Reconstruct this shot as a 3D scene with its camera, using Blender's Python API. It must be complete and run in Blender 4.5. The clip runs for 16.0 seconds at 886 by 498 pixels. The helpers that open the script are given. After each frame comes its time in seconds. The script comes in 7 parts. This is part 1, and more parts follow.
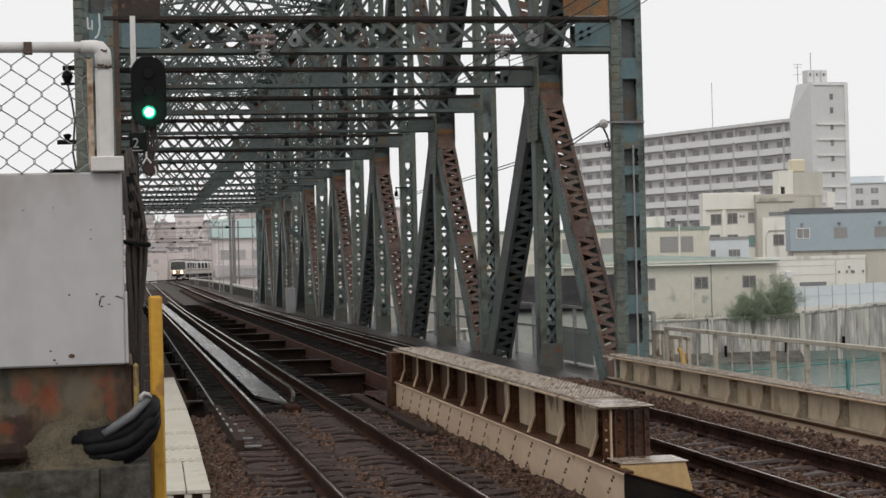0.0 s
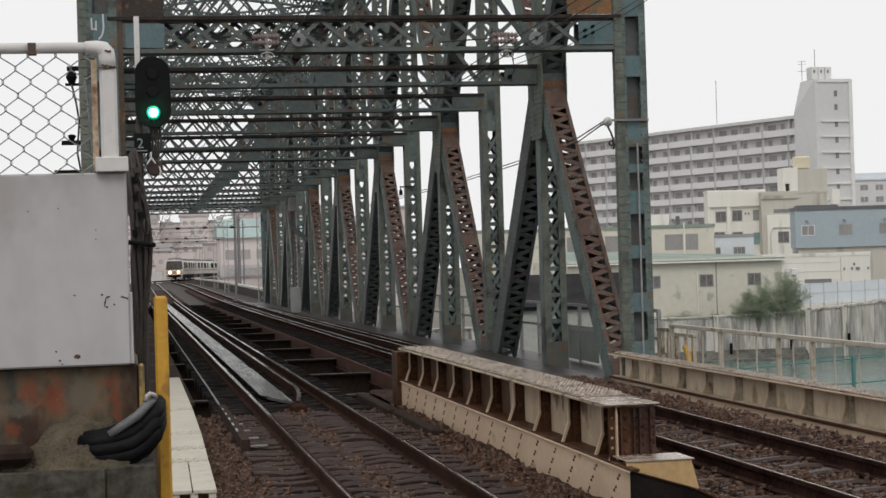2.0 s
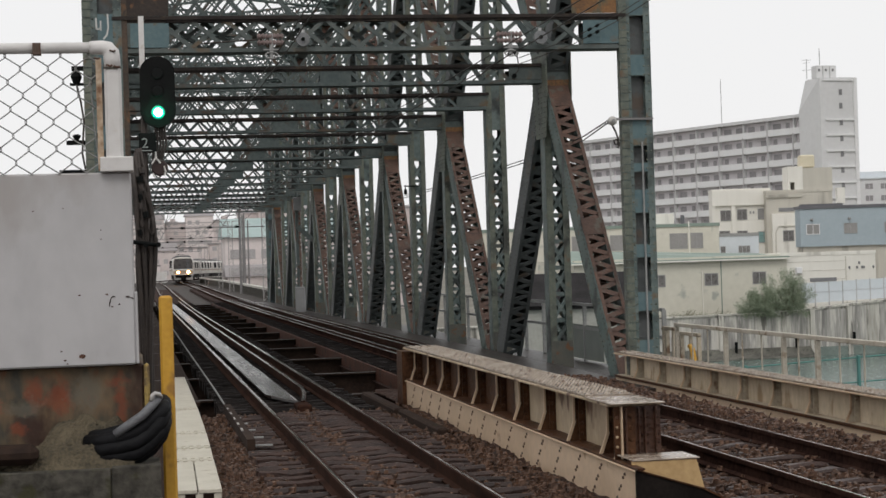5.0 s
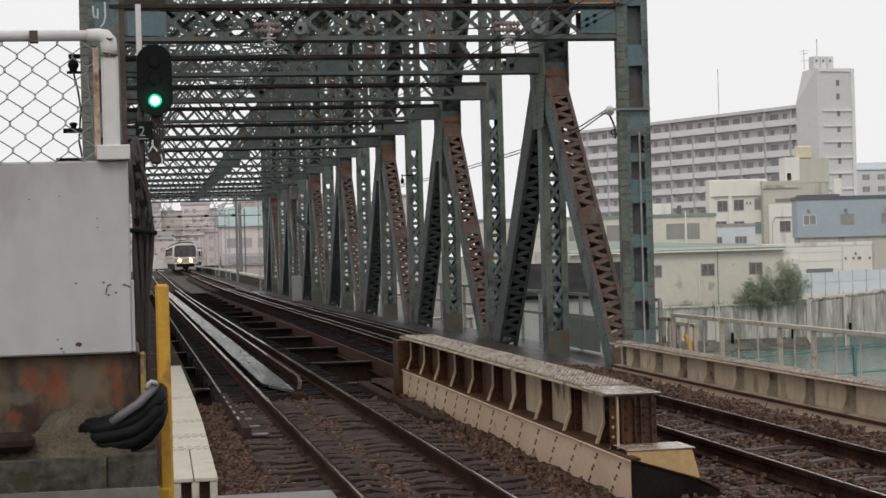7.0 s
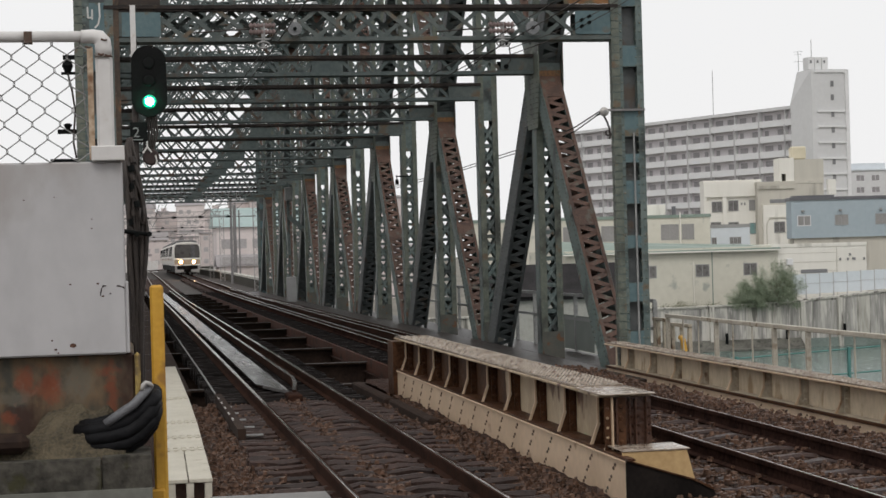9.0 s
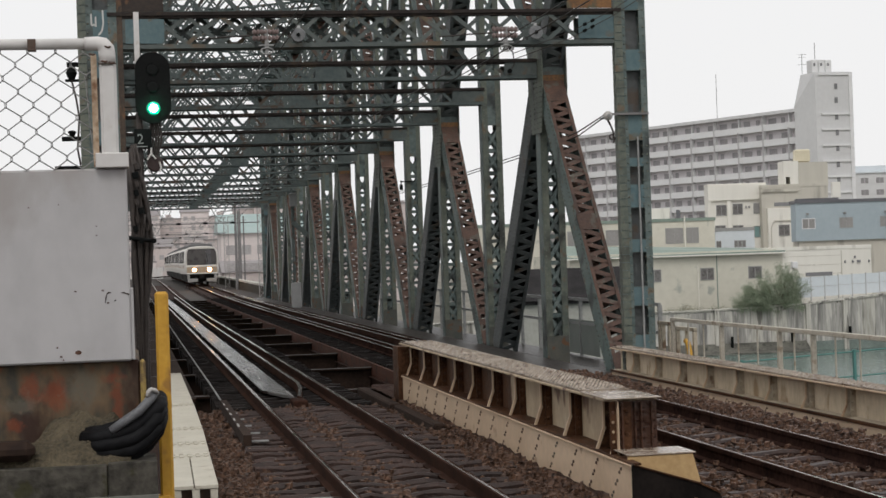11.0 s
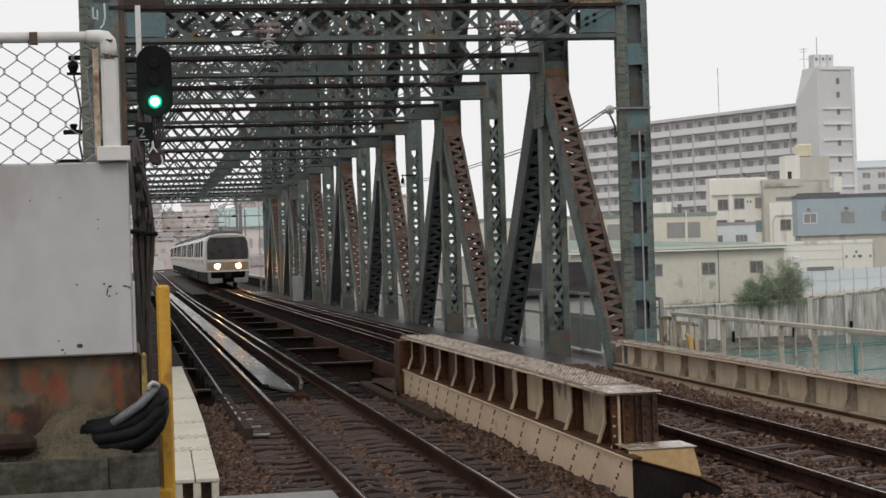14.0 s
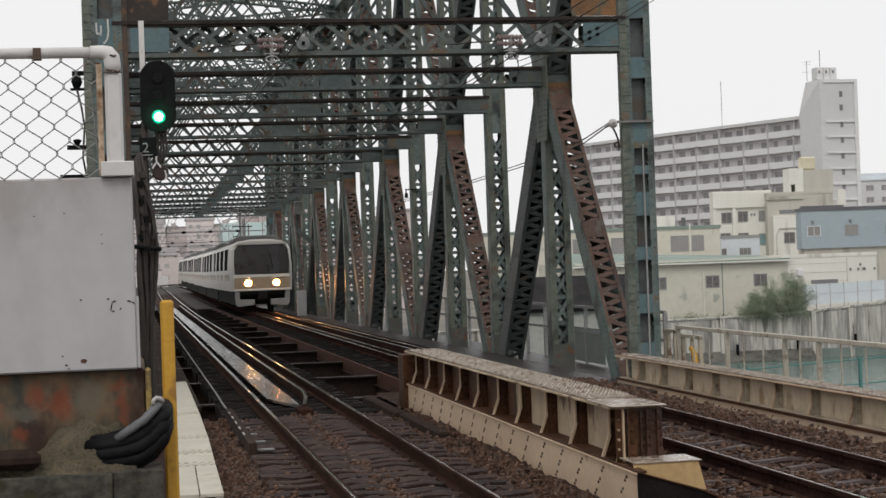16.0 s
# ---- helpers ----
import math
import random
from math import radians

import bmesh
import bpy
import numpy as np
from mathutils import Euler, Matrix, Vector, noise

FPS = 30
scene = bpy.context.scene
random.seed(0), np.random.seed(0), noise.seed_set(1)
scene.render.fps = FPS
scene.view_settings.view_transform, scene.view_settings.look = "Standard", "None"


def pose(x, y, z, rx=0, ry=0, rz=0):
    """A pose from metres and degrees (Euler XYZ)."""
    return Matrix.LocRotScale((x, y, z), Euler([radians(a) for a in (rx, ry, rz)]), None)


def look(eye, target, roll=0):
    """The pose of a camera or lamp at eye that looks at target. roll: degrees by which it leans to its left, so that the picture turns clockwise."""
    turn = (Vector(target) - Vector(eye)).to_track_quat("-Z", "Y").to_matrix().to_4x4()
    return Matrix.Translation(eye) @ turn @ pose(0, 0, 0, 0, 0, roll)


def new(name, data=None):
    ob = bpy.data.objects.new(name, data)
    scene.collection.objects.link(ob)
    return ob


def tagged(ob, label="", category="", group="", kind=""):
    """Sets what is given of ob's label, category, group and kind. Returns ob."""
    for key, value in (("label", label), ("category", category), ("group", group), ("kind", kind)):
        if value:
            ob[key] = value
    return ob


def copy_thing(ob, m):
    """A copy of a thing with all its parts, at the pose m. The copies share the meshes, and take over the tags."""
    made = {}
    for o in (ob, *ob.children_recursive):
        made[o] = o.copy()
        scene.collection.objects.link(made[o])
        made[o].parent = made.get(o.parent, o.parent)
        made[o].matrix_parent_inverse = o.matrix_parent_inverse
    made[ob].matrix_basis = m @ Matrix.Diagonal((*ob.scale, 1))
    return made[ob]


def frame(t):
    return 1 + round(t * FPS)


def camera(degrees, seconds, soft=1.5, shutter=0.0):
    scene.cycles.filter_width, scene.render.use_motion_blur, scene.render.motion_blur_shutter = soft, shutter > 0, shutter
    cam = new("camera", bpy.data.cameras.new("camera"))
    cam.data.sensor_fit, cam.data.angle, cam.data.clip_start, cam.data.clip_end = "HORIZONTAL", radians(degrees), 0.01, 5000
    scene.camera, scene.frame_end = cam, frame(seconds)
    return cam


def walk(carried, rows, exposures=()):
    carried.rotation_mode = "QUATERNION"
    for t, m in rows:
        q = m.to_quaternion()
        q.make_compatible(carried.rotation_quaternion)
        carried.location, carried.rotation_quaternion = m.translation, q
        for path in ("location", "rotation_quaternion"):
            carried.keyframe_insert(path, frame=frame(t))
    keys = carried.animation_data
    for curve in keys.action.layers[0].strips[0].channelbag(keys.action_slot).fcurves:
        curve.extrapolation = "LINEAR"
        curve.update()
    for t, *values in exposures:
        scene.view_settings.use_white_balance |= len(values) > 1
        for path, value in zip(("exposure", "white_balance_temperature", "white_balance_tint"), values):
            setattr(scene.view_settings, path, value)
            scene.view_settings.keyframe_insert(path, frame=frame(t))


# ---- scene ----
# The camera stands at the end of a platform, held by hand: it only turns.
cam = camera(28.0, 16.0, soft=1.55)
EYE = (0.0, 0.0, 1.806)
TURNS = [  # seconds, yaw, pitch, roll
    (0, -10.181, 0.516, 1.421),
    (0.5, -10.185, 0.468, 1.520),
    (1, -10.145, 0.511, 1.592),
    (1.5, -10.044, 0.579, 1.660),
    (2, -10.024, 0.482, 1.699),
    (2.5, -9.974, 0.544, 1.635),
    (3, -10.038, 0.681, 1.730),
    (5.5, -9.817, 0.348, 1.763),
    (6, -9.788, 0.206, 1.730),
    (6.5, -9.958, 0.098, 1.644),
    (7, -9.977, 0.120, 1.571),
    (7.5, -10.031, 0.262, 1.575),
    (8, -10.074, 0.366, 1.686),
    (8.5, -10.192, 0.196, 1.577),
    (9, -10.149, 0.143, 1.599),
    (11.5, -9.997, 0.328, 1.956),
    (12, -10.054, 0.262, 1.923),
    (12.5, -10.152, 0.274, 1.924),
    (13, -10.130, 0.212, 1.909),
    (13.5, -10.081, 0.134, 1.863),
    (14, -9.956, 0.114, 1.812),
    (14.5, -9.866, 0.172, 1.813),
    (15, -9.958, 0.256, 1.789),
    (15.5, -9.859, 0.467, 1.871),
    (16, -9.834, 0.572, 2.007),
]
walk(cam, [(t, pose(*EYE, 90 + pitch, roll, yaw)) for t, yaw, pitch, roll in TURNS])

# ---- world and light: a white overcast sky ----
world = bpy.data.worlds.new("overcast_sky")
scene.world = world
world.use_nodes = True
wt = world.node_tree
wt.nodes.clear()
w_out = wt.nodes.new("ShaderNodeOutputWorld")
w_bg = wt.nodes.new("ShaderNodeBackground")
w_sky = wt.nodes.new("ShaderNodeTexSky")
w_sky.sky_type, w_sky.sun_disc = "NISHITA", False
w_sky.sun_elevation, w_sky.sun_rotation = radians(50), radians(160)
w_sky.dust_density = 6.0
w_scale = wt.nodes.new("ShaderNodeVectorMath")
w_scale.operation = "SCALE"
w_scale.inputs["Scale"].default_value = 0.06
w_mix = wt.nodes.new("ShaderNodeMixRGB")
w_mix.inputs["Fac"].default_value = 0.92
w_mix.inputs["Color2"].default_value = (0.955, 0.952, 0.955, 1)
wt.links.new(w_sky.outputs["Color"], w_scale.inputs[0])
wt.links.new(w_scale.outputs["Vector"], w_mix.inputs["Color1"])
wt.links.new(w_mix.outputs["Color"], w_bg.inputs["Color"])
w_bg.inputs["Strength"].default_value = 1.0
wt.links.new(w_bg.outputs["Background"], w_out.inputs["Surface"])
sun = new("sun", bpy.data.lights.new("sun", "SUN"))
sun.data.energy, sun.data.angle, sun.data.color = 1.0, radians(25), (1.0, 0.97, 0.93)
sun.matrix_world = look((-10, -30, 40), (0, 0, 0))


# ---- materials ----
def mat(name, c1, c2, rough=0.7, metal=0.0, scale=2.0, bump=0.15, wear=None, wear_at=0.6, fine=9.0, streak=False, spread=0.0, spec=0.4, grime=None, grime_at=0.55, grime_scale=0.8):
    """Two tones mixed by coarse and fine noise, optional wear and grime colours in patches, relief from the fine noise."""
    m = bpy.data.materials.new(name)
    m.use_nodes = True
    t = m.node_tree
    n, l = t.nodes, t.links
    b = n["Principled BSDF"]
    b.inputs["Metallic"].default_value = metal
    b.inputs["Specular IOR Level"].default_value = spec
    co = n.new("ShaderNodeTexCoord")
    info = n.new("ShaderNodeObjectInfo")
    add = n.new("ShaderNodeVectorMath")
    add.operation = "MULTIPLY_ADD"
    comb = n.new("ShaderNodeCombineXYZ")
    for k in range(3):
        l.new(info.outputs["Random"], comb.inputs[k])
    add.inputs[1].default_value = (41.0, 23.0, 57.0)
    l.new(comb.outputs["Vector"], add.inputs[0])
    l.new(co.outputs["Object"], add.inputs[2])
    src = add.outputs["Vector"]
    if streak:
        mp = n.new("ShaderNodeMapping")
        mp.inputs["Scale"].default_value = {"z": (1, 1, 0.12), "v": (1, 1, 0.55), "y": (1, 0.06, 1)}[streak]
        l.new(src, mp.inputs["Vector"])
        src = mp.outputs["Vector"]

    def noise_at(sc, detail):
        x = n.new("ShaderNodeTexNoise")
        x.inputs["Scale"].default_value, x.inputs["Detail"].default_value = sc, detail
        l.new(src, x.inputs["Vector"])
        return x.outputs["Fac"]

    def ramp(fac, lo, hi):
        r = n.new("ShaderNodeMapRange")
        r.inputs["From Min"].default_value, r.inputs["From Max"].default_value = lo, hi
        l.new(fac, r.inputs["Value"])
        return r.outputs["Result"]

    def mixed(fac, a, bcol):
        x = n.new("ShaderNodeMixRGB")
        for sock, v in (("Fac", fac), ("Color1", a), ("Color2", bcol)):
            if isinstance(v, (tuple, list)):
                x.inputs[sock].default_value = (*v, 1)
            elif isinstance(v, float):
                x.inputs[sock].default_value = v
            else:
                l.new(v, x.inputs[sock])
        return x.outputs["Color"]

    coarse, small = noise_at(scale, 4), noise_at(scale * fine, 6)
    both = n.new("ShaderNodeMath")
    both.operation = "ADD"
    l.new(coarse, both.inputs[0])
    l.new(small, both.inputs[1])
    col = mixed(ramp(both.outputs[0], 0.75, 1.25), c1, c2)
    if wear:
        patch = ramp(noise_at(scale * 1.7 + 0.3, 8), wear_at, wear_at + 0.09)
        col = mixed(patch, col, wear)
    if grime:
        col = mixed(ramp(noise_at(scale * grime_scale, 9), grime_at, grime_at + 0.13), col, grime)
    if spread:
        hs = n.new("ShaderNodeHueSaturation")
        l.new(ramp(info.outputs["Random"], 0, 1), hs.inputs["Value"])
        r = hs.inputs["Value"].links[0].from_node
        r.inputs["To Min"].default_value, r.inputs["To Max"].default_value = 1 - spread, 1 + spread
        l.new(col, hs.inputs["Color"])
        col = hs.outputs["Color"]
    l.new(col, b.inputs["Base Color"])
    rr = ramp(small, 0.2, 0.8)
    rr.node.inputs["To Min"].default_value, rr.node.inputs["To Max"].default_value = max(rough - 0.12, 0.03), min(rough + 0.12, 1)
    l.new(rr, b.inputs["Roughness"])
    if bump:
        bp = n.new("ShaderNodeBump")
        bp.inputs["Strength"].default_value, bp.inputs["Distance"].default_value = bump, 0.02
        l.new(small, bp.inputs["Height"])
        l.new(bp.outputs["Normal"], b.inputs["Normal"])
    return m


def stain(m, x, z, hx, hz, colour, soft=0.45):
    """A blotch of another colour with a ragged edge on the upright face of a wall."""
    n, l = m.node_tree.nodes, m.node_tree.links
    b = n["Principled BSDF"]
    old = b.inputs["Base Color"].links[0].from_socket
    co, mp, gr, ns, ma, mr, mx = (n.new("ShaderNode" + k) for k in ("TexCoord", "Mapping", "TexGradient", "TexNoise", "Math", "MapRange", "MixRGB"))
    mp.inputs["Scale"].default_value = (1 / hx, 0, 1 / hz)
    mp.inputs["Location"].default_value = (-x / hx, 0, -z / hz)
    l.new(co.outputs["Object"], mp.inputs["Vector"])
    gr.gradient_type = "SPHERICAL"
    l.new(mp.outputs["Vector"], gr.inputs["Vector"])
    ns.inputs["Scale"].default_value, ns.inputs["Detail"].default_value, ns.inputs["Roughness"].default_value = 14.0, 8.0, 0.65
    l.new(co.outputs["Object"], ns.inputs["Vector"])
    ma.operation = "MULTIPLY_ADD"
    ma.inputs[1].default_value = 2.2
    l.new(ns.outputs["Fac"], ma.inputs[0])
    l.new(gr.outputs["Fac"], ma.inputs[2])
    mr.inputs["From Min"].default_value, mr.inputs["From Max"].default_value = 1.35, 1.35 + soft
    mr.inputs["To Max"].default_value = 0.62
    l.new(ma.outputs["Value"], mr.inputs["Value"])
    l.new(mr.outputs["Result"], mx.inputs["Fac"])
    l.new(old, mx.inputs["Color1"])
    mx.inputs["Color2"].default_value = (*colour, 1)
    l.new(mx.outputs["Color"], b.inputs["Base Color"])


def glow(name, colour, strength):
    m = bpy.data.materials.new(name)
    m.use_nodes = True
    b = m.node_tree.nodes["Principled BSDF"]
    b.inputs["Base Color"].default_value = (*colour, 1)
    b.inputs["Emission Color"].default_value = (*colour, 1)
    b.inputs["Emission Strength"].default_value = strength
    return m


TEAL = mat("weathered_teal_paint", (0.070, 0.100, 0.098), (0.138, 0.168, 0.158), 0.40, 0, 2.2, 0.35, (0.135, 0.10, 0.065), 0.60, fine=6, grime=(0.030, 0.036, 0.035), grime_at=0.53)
TEAL_BLUE = mat("blue_teal_paint", (0.070, 0.122, 0.138), (0.108, 0.160, 0.168), 0.55, 0, 1.5, 0.2, (0.12, 0.10, 0.07), 0.62)
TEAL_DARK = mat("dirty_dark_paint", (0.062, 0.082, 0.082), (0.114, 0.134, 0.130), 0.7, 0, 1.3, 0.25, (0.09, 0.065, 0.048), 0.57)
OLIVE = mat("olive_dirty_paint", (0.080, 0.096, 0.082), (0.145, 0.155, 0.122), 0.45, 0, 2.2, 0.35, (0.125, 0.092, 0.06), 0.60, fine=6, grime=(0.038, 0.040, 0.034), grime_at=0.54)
RUST = mat("rust_brown_steel", (0.051, 0.0275, 0.0195), (0.108, 0.056, 0.038), 0.6, 0, 2.4, 0.35, (0.085, 0.075, 0.058), 0.57, grime=(0.030, 0.017, 0.013), grime_at=0.55)
RUST_ORANGE = mat("orange_rust", (0.11, 0.062, 0.034), (0.25, 0.125, 0.052), 0.85, 0, 2.5, 0.35, (0.10, 0.09, 0.06), 0.55)
DARK_BROWN = mat("dark_brown_steel", (0.020, 0.017, 0.016), (0.042, 0.035, 0.032), 0.8, 0, 1.8, 0.3, (0.06, 0.045, 0.033), 0.57, spec=0.15)
MAST_GREY = mat("dark_mast", (0.15, 0.145, 0.145), (0.21, 0.2, 0.2), 0.7, 0, 1.0, 0.05)
RAIL_TOP = mat("polished_rail", (0.40, 0.345, 0.325), (0.60, 0.53, 0.505), 0.17, 1.0, 1.0, 0.05, streak="y")
RAIL_DARK = mat("matt_dark_rail", (0.0175, 0.0105, 0.0092), (0.048, 0.0265, 0.0205), 0.95, 0.0, 2.0, 0.3, spec=0.0)
RAIL_SIDE = mat("rusty_rail", (0.017, 0.0088, 0.0066), (0.046, 0.0225, 0.0155), 0.85, 0.0, 2.0, 0.3, spec=0.03)
SLEEPER = mat("old_sleeper", (0.0185, 0.0097, 0.0078), (0.051, 0.0285, 0.0222), 0.5, 0, 3.0, 0.6, spread=0.4, spec=0.3)
SLEEPER_DARK = mat("near_black_sleeper", (0.0065, 0.0053, 0.0050), (0.0165, 0.0132, 0.0122), 0.6, 0, 3.0, 0.4, spread=0.3, spec=0.07)
BALLAST = mat("brown_ballast", (0.0145, 0.0076, 0.0056), (0.050, 0.0265, 0.0192), 0.8, 0, 9.0, 0.9, fine=6, spec=0.15)
STONE = mat("ballast_stone", (0.0205, 0.0108, 0.0076), (0.136, 0.075, 0.048), 0.5, 0, 7.0, 0.4, fine=4, spec=0.25)
CREAM = mat("cream_paint_weathered", (0.45, 0.325, 0.215), (0.58, 0.435, 0.305), 0.5, 0, 1.2, 0.12, (0.22, 0.12, 0.06), 0.63)
CREAM_PALE = mat("pale_cream_skirt", (0.52, 0.385, 0.265), (0.64, 0.49, 0.35), 0.5, 0, 1.0, 0.12, (0.26, 0.18, 0.11), 0.62)
CREAM_WORN = mat("cream_paint_rusting", (0.28, 0.20, 0.12), (0.57, 0.455, 0.32), 0.55, 0, 2.2, 0.2, (0.11, 0.055, 0.033), 0.56)
GIRDER_BROWN = mat("rust_stained_web", (0.028, 0.012, 0.0062), (0.095, 0.044, 0.022), 0.5, 0, 2.2, 0.35, (0.20, 0.125, 0.07), 0.66, spec=0.12)
SHADE_GREY = mat("darker_grey_beige", (0.30, 0.255, 0.195), (0.46, 0.40, 0.31), 0.6, 0, 2.2, 0.2, (0.16, 0.10, 0.06), 0.57)
GIRDER_GREY = mat("grey_beige_web", (0.45, 0.365, 0.255), (0.63, 0.525, 0.39), 0.6, 0, 1.5, 0.15, (0.30, 0.20, 0.11), 0.59, streak="v")
CHECKER = mat("chequer_plate", (0.16, 0.122, 0.09), (0.34, 0.285, 0.23), 0.17, 0, 3.0, 0.6, (0.12, 0.075, 0.05), 0.55, spec=0.7)
WHITE_PAINT = mat("white_paint", (0.56, 0.54, 0.525), (0.64, 0.625, 0.61), 0.5, 0, 1.8, 0.06, (0.42, 0.36, 0.29), 0.60)
PANEL_WHITE = mat("pale_grey_panel", (0.385, 0.375, 0.38), (0.445, 0.435, 0.44), 0.5, 0, 1.3, 0.05, (0.345, 0.325, 0.315), 0.60, streak="v")
PLANK_WHITE = mat("white_plank_paint", (0.40, 0.37, 0.305), (0.51, 0.475, 0.40), 0.6, 0, 3.0, 0.15, (0.26, 0.21, 0.15), 0.63)
YELLOW = mat("yellow_paint", (0.47, 0.245, 0.025), (0.56, 0.315, 0.04), 0.5, 0, 4.0, 0.15, (0.30, 0.15, 0.03), 0.63)
CONCRETE = mat("damp_concrete", (0.024, 0.022, 0.018), (0.088, 0.081, 0.068), 0.85, 0, 5.0, 0.7, (0.040, 0.038, 0.020), 0.54, fine=4, spec=0.2, grime=(0.012, 0.0115, 0.010), grime_at=0.56)
CONCRETE_LIGHT = mat("stained_concrete", (0.33, 0.315, 0.28), (0.58, 0.56, 0.51), 0.85, 0, 0.9, 0.2, (0.15, 0.143, 0.128), 0.56, fine=5, streak="z")
BRICK_RUST = mat("rust_stained_wall", (0.040, 0.038, 0.029), (0.150, 0.098, 0.055), 0.8, 0, 6.0, 0.6, (0.135, 0.055, 0.026), 0.60, fine=3.0, streak="v", grime=(0.034, 0.016, 0.010), grime_at=0.53, grime_scale=0.9)
for x, z, hx, hz in ((-0.345, 1.28, 0.075, 0.14), (-0.075, 1.21, 0.045, 0.22), (-0.52, 1.13, 0.06, 0.05), (-0.09, 1.33, 0.09, 0.05), (-0.45, 1.30, 0.06, 0.12)):
    stain(BRICK_RUST, x, z, hx, hz, (0.175, 0.040, 0.015))
for x, z, hx, hz in ((-0.215, 1.29, 0.11, 0.15), (-0.50, 1.22, 0.10, 0.05)):
    stain(BRICK_RUST, x, z, hx, hz, (0.115, 0.105, 0.080))
RUBBER = mat("black_cable_sheath", (0.0065, 0.0065, 0.0072), (0.0125, 0.0125, 0.0138), 0.55, 0, 6.0, 0.2, spec=0.08)
CABLE = mat("grey_brown_cable", (0.017, 0.013, 0.0115), (0.046, 0.036, 0.031), 0.6, 0, 5.0, 0.1)
BLACK = mat("matt_black", (0.005, 0.006, 0.006), (0.010, 0.011, 0.011), 0.6, 0, 5.0, 0.05, spec=0.05)
GALV = mat("galvanised_wire", (0.17, 0.17, 0.165), (0.26, 0.26, 0.255), 0.5, 0.3, 8.0, 0.05)
STEEL_GREY = mat("grey_steel", (0.22, 0.22, 0.22), (0.32, 0.32, 0.31), 0.6, 0.2, 2.0, 0.1)
PORCELAIN = mat("porcelain", (0.36, 0.345, 0.33), (0.46, 0.44, 0.42), 0.3, 0, 3.0, 0.0)
WALKWAY = mat("wet_grey_deck", (0.020, 0.018, 0.0165), (0.046, 0.040, 0.037), 0.42, 0, 1.2, 0.1, (0.035, 0.024, 0.019), 0.54, spec=0.13)
LETTER = mat("white_lettering", (0.50, 0.50, 0.48), (0.58, 0.58, 0.56), 0.6, 0, 3.0, 0.0)
FLOOR_STEEL = mat("near_black_steel", (0.019, 0.012, 0.0096), (0.040, 0.0255, 0.019), 0.85, 0, 2.0, 0.3, spec=0.12)
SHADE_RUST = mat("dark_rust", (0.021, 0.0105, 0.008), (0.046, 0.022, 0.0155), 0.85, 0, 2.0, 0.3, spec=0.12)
BASE_RUST = mat("rust_patch_paint", (0.062, 0.068, 0.061), (0.100, 0.094, 0.078), 0.75, 0, 3.5, 0.3, (0.125, 0.060, 0.030), 0.57)
RAILING = mat("pale_cream_railing", (0.32, 0.285, 0.235), (0.45, 0.41, 0.345), 0.6, 0, 3.0, 0.1, (0.20, 0.15, 0.10), 0.60)
GREY_BALLAST = mat("grey_ballast", (0.045, 0.040, 0.037), (0.085, 0.077, 0.072), 0.9, 0, 1.5, 0.5, spec=0.15)
RUSTY_CREAM = mat("rusting_cream_strip", (0.30, 0.20, 0.12), (0.55, 0.44, 0.33), 0.6, 0, 5.0, 0.2, (0.18, 0.09, 0.045), 0.55)
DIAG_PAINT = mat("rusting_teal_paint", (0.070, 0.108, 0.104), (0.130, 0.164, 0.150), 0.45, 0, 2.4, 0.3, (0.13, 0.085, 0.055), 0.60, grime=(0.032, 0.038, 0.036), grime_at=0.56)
DIAG_DARK = mat("shaded_blue_black", (0.066, 0.074, 0.076), (0.105, 0.111, 0.111), 0.5, 0, 1.3, 0.25, (0.09, 0.07, 0.055), 0.59)
CASE_GREY = mat("grey_case_paint", (0.26, 0.26, 0.26), (0.32, 0.32, 0.32), 0.6, 0, 2.0, 0.05)


